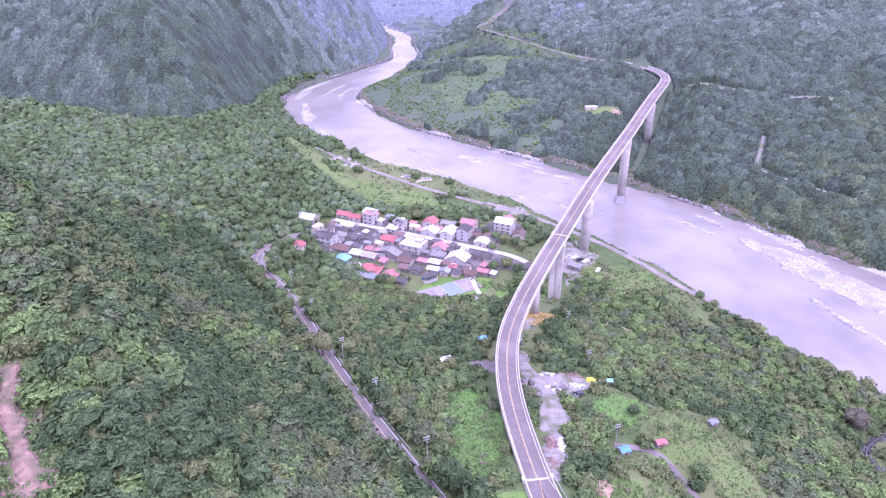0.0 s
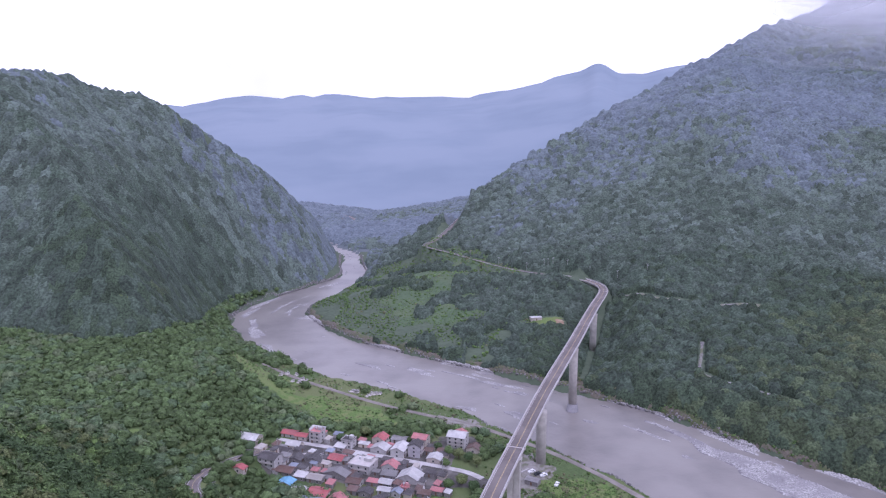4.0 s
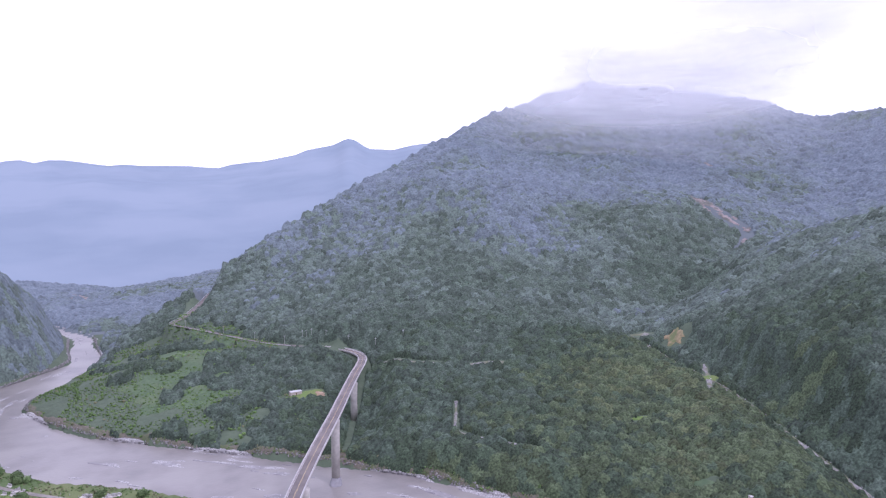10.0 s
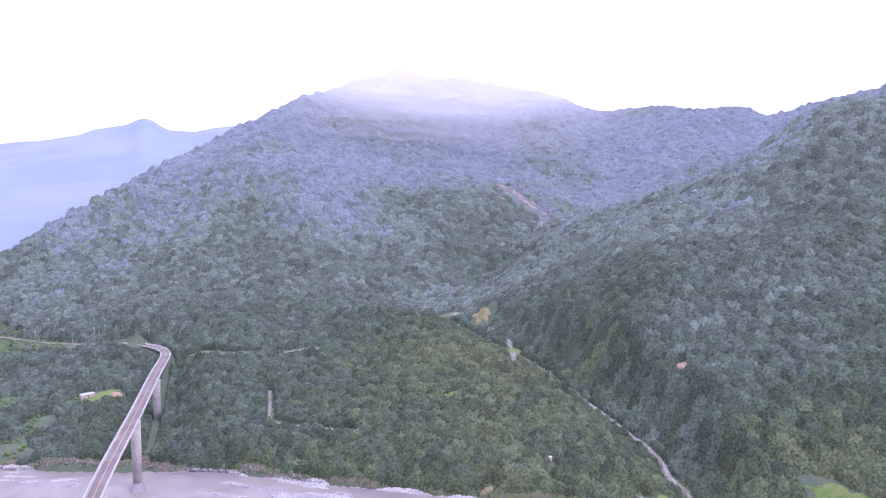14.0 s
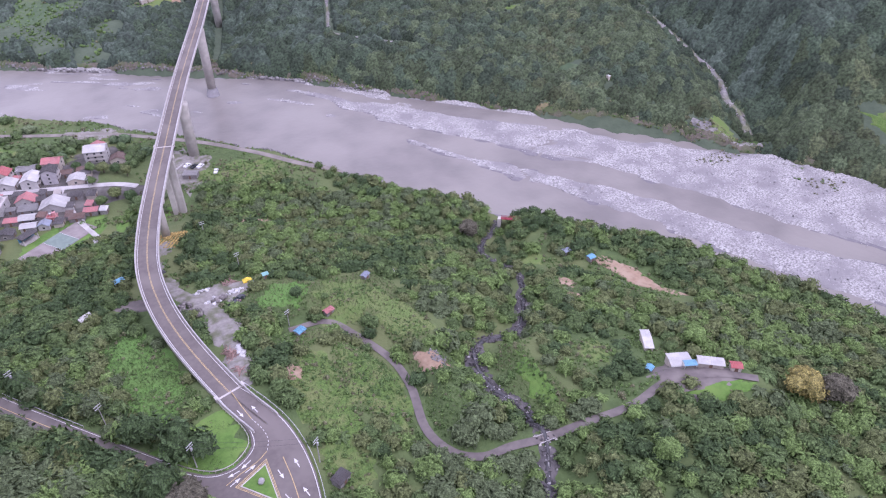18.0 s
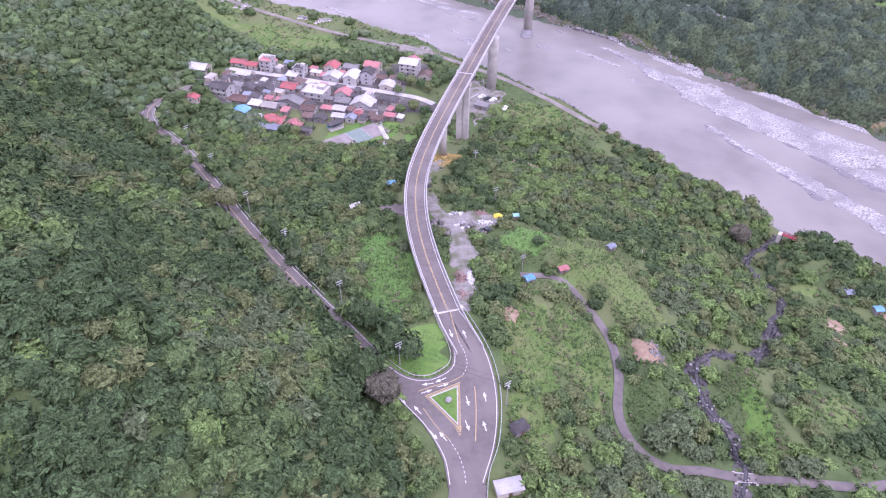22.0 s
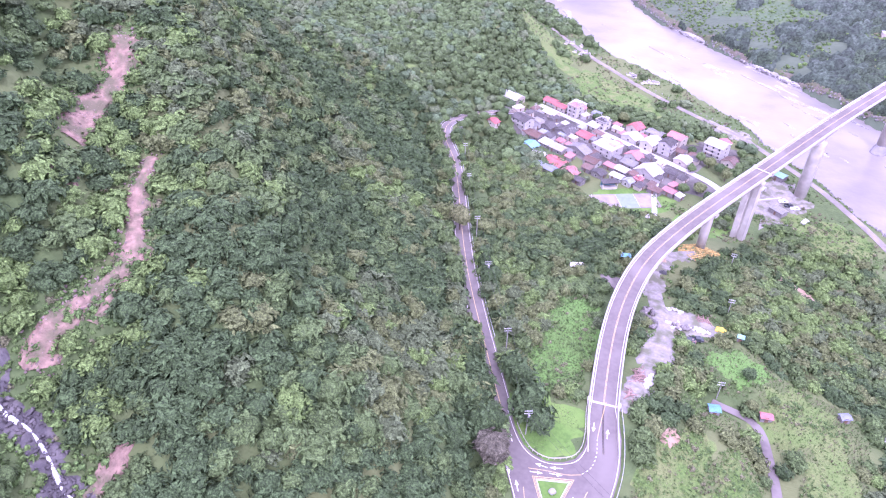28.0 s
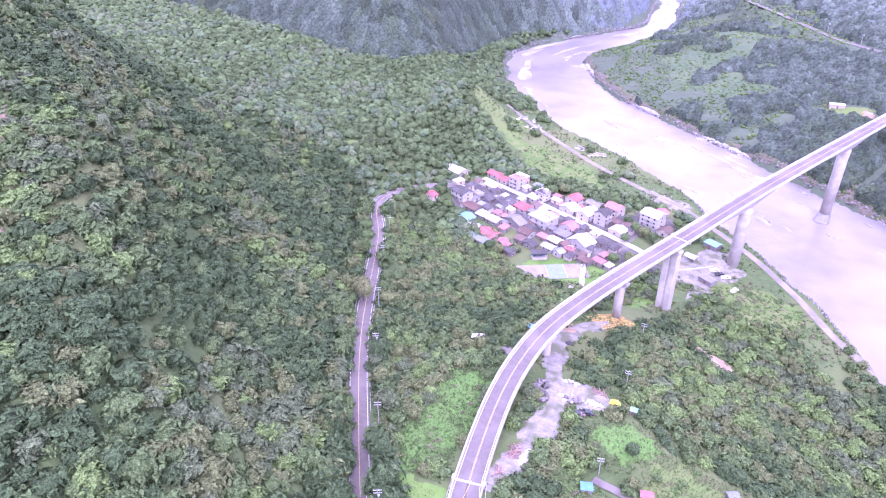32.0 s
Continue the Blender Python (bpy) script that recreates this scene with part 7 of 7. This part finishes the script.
def tuft(r):
    """A tuft of grass of unit size: bent blades."""
    vs, fs = [], []
    for i in range(6):
        a = i * 1.05 + r.uniform(-0.3, 0.3)
        ca, sa, out, up = math.cos(a), math.sin(a), r.uniform(0.5, 1.0), r.uniform(0.6, 1.1)
        k = len(vs)
        vs += [(-0.2 * sa, 0.2 * ca, -0.2), (0.2 * sa, -0.2 * ca, -0.2), (out * ca + 0.12 * sa, out * sa - 0.12 * ca, up), (out * ca - 0.12 * sa, out * sa + 0.12 * ca, up)]
        fs += [(k, k + 1, k + 2), (k, k + 2, k + 3)]
    return np.array(vs), np.array(fs)


TUFTS = [tuft(rng) for _ in range(6)]
def riverside(x, y):
    d, half, side = to_line(x, y, RIVER_LINE)
    return (side < 0) & (d - half > 3) & (d - half < 90)


scrub("meadow_scrub", "weeds and low shrubs on the open terrace fields", (-10, 215, 84, 345), 1.35, 51, 0.25, 1.7, lambda x, y: in_any(x, y, CLEAR, 1.0) & (value_noise(x, y, 9, 52) + 0.5 * value_noise(x, y, 3, 59) > -0.35 + 0.75 * (np.hypot((x - 78) / 17, (y - 176) / 24) < 1) + 0.75 * (np.hypot((x - 55) / 10, (y - 194) / 11) < 1)), [0.42, 0.14, 0.44])
scrub("meadow_grass", "knee-high grass over the terrace fields", (30, 110, 95, 220), 0.85, 151, 0.2, 0.8, lambda x, y: in_any(x, y, CLEAR, 1.5), [0.5, 0.18, 0.32], TUFTS)
scrub("bank_grass", "tall grass on the bank below the bridge head", (-14, 20, 146, 215), 0.8, 152, 0.25, 0.9, lambda x, y: in_any(x, y, CLEAR, 1.0), [0.55, 0.05, 0.4], TUFTS)
scrub("riverside_scrub", "weeds and bushes on the riverside meadows", (-230, 135, 290, 640), 2.9, 53, 0.4, 2.2, lambda x, y: riverside(x, y) & (value_noise(x, y, 12, 54) > -0.2), [0.4, 0.35, 0.25])
scrub("gully_scrub", "fresh green shrubs along the gully and scars", (-150, -40, 30, 160), 2.0, 55, 0.8, 2.4, lambda x, y: (to_line(x, y, GULLY)[0] < 9) | np.any([(to_line(x, y, s)[0] < 9) & (to_line(x, y, s)[0] > 2.4) for s in SCARS], axis=0), [0.35, 0.05, 0.6])
scrub("scar_scrub", "shrubs creeping back over the landslide scars", (-150, -60, 50, 160), 1.7, 62, 0.5, 1.9, lambda x, y: np.any([to_line(x, y, s)[0] < 5.5 for s in SCARS], axis=0) & (value_noise(x, y, 7, 63) + 0.5 * value_noise(x, y, 3, 64) > 0.15), [0.35, 0.1, 0.55])
scrub("spur_scrub", "low bushes on the grassy spur across the river", (-130, 110, 560, 960), 3.6, 56, 0.6, 2.9, lambda x, y: (to_line(x, y, RIVER_LINE)[2] > 0) & (to_line(x, y, RIVER_LINE)[0] - to_line(x, y, RIVER_LINE)[1] > 3) & (value_noise(x, y, 20, 57) > -0.45), [0.4, 0.05, 0.55], FAR_CROWNS)
scrub("far_shelf_scrub", "weeds along the foot of the far bank", (60, 420, 30, 560), 2.2, 58, 0.6, 2.2, lambda x, y: (to_line(x, y, RIVER_LINE)[2] > 0) & (to_line(x, y, RIVER_LINE)[0] - to_line(x, y, RIVER_LINE)[1] > 0) & (to_line(x, y, RIVER_LINE)[0] - to_line(x, y, RIVER_LINE)[1] < 11), [0.35, 0.45, 0.2])


# ---- single trees ----
M["bark"] = material("bark", (0.14, 0.11, 0.085), (0.10, 0.08, 0.06), 3, 0.95, 0.02, 8)
TREE_RNG = np.random.default_rng(77)
TREE_CROWNS = [crown(TREE_RNG, 3, 330, 0.1, 0.55, 0.9) for _ in range(4)]


def tree(x, y, r, leaf, label, tall=1.0, k=0):
    t = thing("tree", label, "tree", (x, y, gz(x, y)), 37 * k)
    h = r * 0.9 * tall
    part("trunk", tube([(0, 0, -0.5, r * 0.09, r * 0.09), (0.1, 0, h * 0.6, r * 0.06, r * 0.06), (0.15, 0.05, h * 1.3, r * 0.03, r * 0.03)], 8), M["bark"], t)
    for a in range(4):
        part("limb", rod((0.1, 0, h * (0.5 + 0.1 * a)), (r * 0.6 * math.cos(a * 1.7), r * 0.6 * math.sin(a * 1.7), h * (1.0 + 0.12 * a)), r * 0.022), M["bark"], t)
    cv, cf = TREE_CROWNS[k % 4]
    me = mesh_from("crown", cv * (r, r, r * tall) + (0, 0, h), [cf], [leaf])
    c = new("crown", me)
    c.parent = t
    return t


YELLOW = leaf_material("yellow_blossom", (0.234, 0.200, 0.062), (0.156, 0.149, 0.062), 0.4)
BROWNISH = leaf_material("brownish_foliage", (0.105, 0.098, 0.07), (0.082, 0.08, 0.056), 0.35)
PALE = leaf_material("pale_foliage", (0.15, 0.165, 0.075), (0.12, 0.138, 0.064), 0.35)
tree(0.4, 116.5, 6.2, BROWNISH, "broad dark brownish tree beside the junction", 1.0, 0)
tree(167.5, 57.5, 6.5, YELLOW, "tree covered with yellow blossom beside the farm lane", 1.0, 1)
tree(174, 51, 6.0, BROWNISH, "large grey-brown tree next to the yellow one", 1.0, 2)
tree(-58, 216, 4.6, PALE, "tall pale yellow-green tree beside the old road", 1.5, 3)
tree(57.5, 187, 2.7, LEAVES[0], "round dark bush in the pasture", 1.1, 0)
tree(163.5, 94, 4.4, LEAVES[3], "fresh green round tree beside the farm sheds", 1.0, 1)
tree(60, 178, 2.2, LEAVES[2], "small olive tree by the lane", 1.0, 2)
tree(66, 182, 1.6, LEAVES[1], "small bush in the pasture", 1.0, 3)
tree(153, 214, 5.0, BROWNISH, "tall brownish tree near the river mouth", 1.2, 1)
tree(112, 62, 4.2, LEAVES[3], "light green tree in the near woods", 1.1, 2)
for k, (tx, ty, tr) in enumerate([(-52, 400, 3.6), (-44, 404, 3.8), (-38, 408, 4.0), (-30, 405, 3.2), (14, 380, 3.6), (20, 376, 3.8), (26, 372, 3.4), (12, 366, 3.2), (30, 365, 3.8), (8, 388, 2.8), (34, 396, 3.2), (-96, 388, 3.4), (-100, 366, 3.2), (-92, 356, 3.6), (-44, 321, 3.6), (-50, 324, 3.2), (12, 340, 3.6), (20, 345, 3.8), (26, 338, 3.6), (-5, 408, 3.4)]):
    tree(tx, ty, tr, LEAVES[k % 3], "leafy green tree between the village houses", 1.0, k)


# ---- poles and cables ----
M["pole"] = material("concrete_pole", (0.34, 0.33, 0.32), (0.28, 0.27, 0.26), 2, 0.9)


def pole_at(x, y, z=None, turn=0.0, h=9.0, box_too=False, group="utility poles"):
    p = thing("utility_pole", "slim concrete utility pole with crossarms", "utility pole", (x, y, gz(x, y) if z is None else z), turn, group)
    part("shaft", tube([(0, 0, -0.5, 0.17, 0.17), (0, 0, h, 0.1, 0.1)], 8), M["pole"], p)
    for zz in (h - 0.5, h - 1.5):
        arm = part("crossarm", box(2.2, 0.14, 0.14, (0, 0.14, zz)), M["galvanised"], p)
        for sx in (-1.0, -0.4, 0.4, 1.0):
            part("insulator", tube([(sx, 0.14, zz + 0.14, 0.07, 0.07), (sx, 0.14, zz + 0.36, 0.04, 0.04)], 6), M["white_paint"], arm)
    if box_too:
        part("transformer", tube([(0.35, 0, h - 3.0, 0.28, 0.28), (0.35, 0, h - 2.0, 0.28, 0.28)], 8), M["galvanised"], p)
    return p


LINE = [(33, 113), (4.5, 129.5), (-13, 157), (-33, 187), (-50, 215), (-70, 250), (-88, 284), (-104, 312)]
for k, (px, py) in enumerate(LINE):
    pole_at(px, py, None, 30, 10.0, k in (0, 1, 3))
for k, (px, py) in enumerate([(141, 741), (137, 743), (146, 738), (118, 746), (90, 778), (160, 728), (181, 712), (60, 825), (20, 884), (205, 690), (230, 672)]):
    pole_at(px, py, None, -40, 9.5)
for k, (px, py) in enumerate([(44, 262), (47, 222), (50, 178), (-60, 372), (-20, 390), (10, 362), (-90, 392)]):
    pole_at(px, py, None, 10 * k, 7.5)
M["cable"] = material("black_cable", (0.05, 0.05, 0.055), (0.04, 0.04, 0.045), 2, 0.6)
for a, b in zip(LINE, LINE[1:]):
    for o in (-1.0, 1.0):
        za, zb = gz(*a) + 9.6, gz(*b) + 9.6
        pts = [(a[0] + (b[0] - a[0]) * t + o * 0.8, a[1] + (b[1] - a[1]) * t + o * 0.5, za + (zb - za) * t - 3.2 * t * (1 - t)) for t in np.linspace(0, 1, 7)]
        solid("power_cable", join(*[rod(p, q, 0.03, 4) for p, q in zip(pts, pts[1:])]), M["cable"], "thin black power cable slung between poles", "cable", group="power cables")

# posts along the levee edge
fence = thing("levee_fence", "row of short concrete posts along the levee edge", "fence")
post_mesh = make(box(0.4, 0.4, 1.2, (0, 0, -0.3)), M["pole"], "post")
lv = np.array(LEVEE)
lt = np.gradient(lv, axis=0)
lt /= np.linalg.norm(lt, axis=1, keepdims=True)
for i in range(0, len(lv), 1):
    x, y = lv[i, 0] + lt[i, 1] * -5.5, lv[i, 1] + lt[i, 0] * 5.5
    pb = part("post", None, None, fence, "", False, post_mesh)
    pb.location = (x, y, gz(x, y))

# ---- the cloud cap on the summit ----
def cloud(name, label, centre, turn, size, opacity, seed):
    """A soft bank of cloud: a bulging sheet that thins out to nothing towards its rim."""
    m = bpy.data.materials.new("cloud")
    m.use_nodes = True
    n, l = m.node_tree.nodes, m.node_tree.links
    n.remove(n["Principled BSDF"])

    def math_node(kind, a, b):
        q = n.new("ShaderNodeMath")
        q.operation = kind
        for k, v in enumerate((a, b)):
            if isinstance(v, (int, float)):
                q.inputs[k].default_value = v
            else:
                l.new(v, q.inputs[k])
        return q.outputs[0]

    clear, thin, thick = n.new("ShaderNodeBsdfTransparent"), n.new("ShaderNodeBsdfTranslucent"), n.new("ShaderNodeBsdfDiffuse")
    both, veil = n.new("ShaderNodeMixShader"), n.new("ShaderNodeMixShader")
    for sh in (thin, thick):
        sh.inputs["Color"].default_value = (0.93, 0.92, 0.92, 1)
    both.inputs[0].default_value = 0.5
    l.new(thin.outputs[0], both.inputs[1])
    l.new(thick.outputs[0], both.inputs[2])
    tc, flat_, ln, rim = n.new("ShaderNodeTexCoord"), n.new("ShaderNodeVectorMath"), n.new("ShaderNodeVectorMath"), n.new("ShaderNodeMapRange")
    flat_.operation, flat_.inputs[1].default_value = "MULTIPLY", (1, 0, 1)
    ln.operation = "LENGTH"
    rim.inputs["From Min"].default_value, rim.inputs["From Max"].default_value = 0.98, 0.12
    rim.interpolation_type = "SMOOTHERSTEP"
    nz = n.new("ShaderNodeTexNoise")
    nz.inputs["Scale"].default_value, nz.inputs["Detail"].default_value = 2.2, 4.0
    l.new(tc.outputs["Object"], flat_.inputs[0])
    l.new(flat_.outputs[0], ln.inputs[0])
    l.new(ln.outputs["Value"], rim.inputs["Value"])
    l.new(tc.outputs["Object"], nz.inputs["Vector"])
    lumps = math_node("ADD", math_node("MULTIPLY", nz.outputs["Fac"], 1.5), 0.25)
    alpha = math_node("MINIMUM", math_node("MULTIPLY", math_node("MULTIPLY", rim.outputs["Result"], lumps), opacity), 1.0)
    l.new(alpha, veil.inputs[0])
    l.new(clear.outputs[0], veil.inputs[1])
    l.new(both.outputs[0], veil.inputs[2])
    l.new(veil.outputs[0], n["Material Output"].inputs["Surface"])
    rad, ang = np.meshgrid(np.linspace(0.02, 1, 14), np.linspace(0, 2 * math.pi, 40, endpoint=False), indexing="ij")
    vx, vz = rad * np.cos(ang), rad * np.sin(ang)
    vy = -(1 - rad ** 2) * (1 + 0.3 * value_noise(vx * 3 + seed, vz * 3, 1, seed)) - 1.2 * vz
    a, b = np.meshgrid(np.arange(13), np.arange(40), indexing="ij")
    c = (b + 1) % 40
    f = np.stack([a * 40 + b, a * 40 + 40 + b, a * 40 + 40 + c, a * 40 + c], -1).reshape(-1, 4)
    ob = new(name, mesh_from(name, np.column_stack([vx.ravel(), vy.ravel(), vz.ravel()]), [f], [m], None, True))
    ob.matrix_world = pose(*centre, 0, 0, turn) @ Matrix.Diagonal((*size, 1))
    return tagged(ob, label, "cloud", kind="structure")


for centre, size, op, sd in (((1027, 1007, 527), (624, 40, 204), 0.85, 4), ((770, 1226, 477), (277, 40, 120), 0.50, 5), ((910, 1139, 430), (486, 40, 103), 0.65, 6), ((901, 1095, 373), (556, 40, 142), 0.25, 7), ((959, 1058, 472), (393, 40, 107), 0.50, 8)):
    cloud("cloud_cap", "soft grey-white cloud wrapped round the summit", centre, -math.degrees(math.atan2(centre[0], centre[1])), size, op, sd)
# dry weeds on the gravel flats below the far bank
fx, fy = scatter((300, 400, 40, 215), 2.6, 81)
fd, fh, fs = to_line(fx, fy, RIVER_LINE)
fu = fs * fd / fh
fk = (fu > 0.62) & (fu < 1.05) & (value_noise(fx, fy, 14, 82) + 0.5 * value_noise(fx, fy, 5, 83) > 0.15 - 0.8 * (fu - 0.62))
fx, fy = fx[fk], fy[fk]
stand("flat_weeds", "tan dry weeds on the gravel flats", fx, fy, np.full(len(fx), 0.6), 0.5 + 1.2 * np.random.default_rng(84).beta(1.3, 4, len(fx)), SHRUB, GRASS_LEAVES, species(fx, fy, 85, 3, [0.2, 0.65, 0.15]), 86, 0.2)
# unmown tufts on the junction lawn
lx, ly = scatter((-9, 20, 124, 147), 0.85, 91)
lk = (np.hypot((lx - 5.6) / 12.5, (ly - 135.2) / 9.5) < 1) & (value_noise(lx, ly, 4, 92) > -0.3)
lx, ly = lx[lk], ly[lk]
stand("lawn_tufts", "short tufts of fresh grass on the junction lawn", lx, ly, ground_z(lx, ly) + 0.1, 0.16 + 0.3 * np.random.default_rng(93).beta(1.3, 4, len(lx)), SHRUB, GRASS_LEAVES, species(lx, ly, 94, 3, [0.55, 0.05, 0.4]), 95, 0.2)
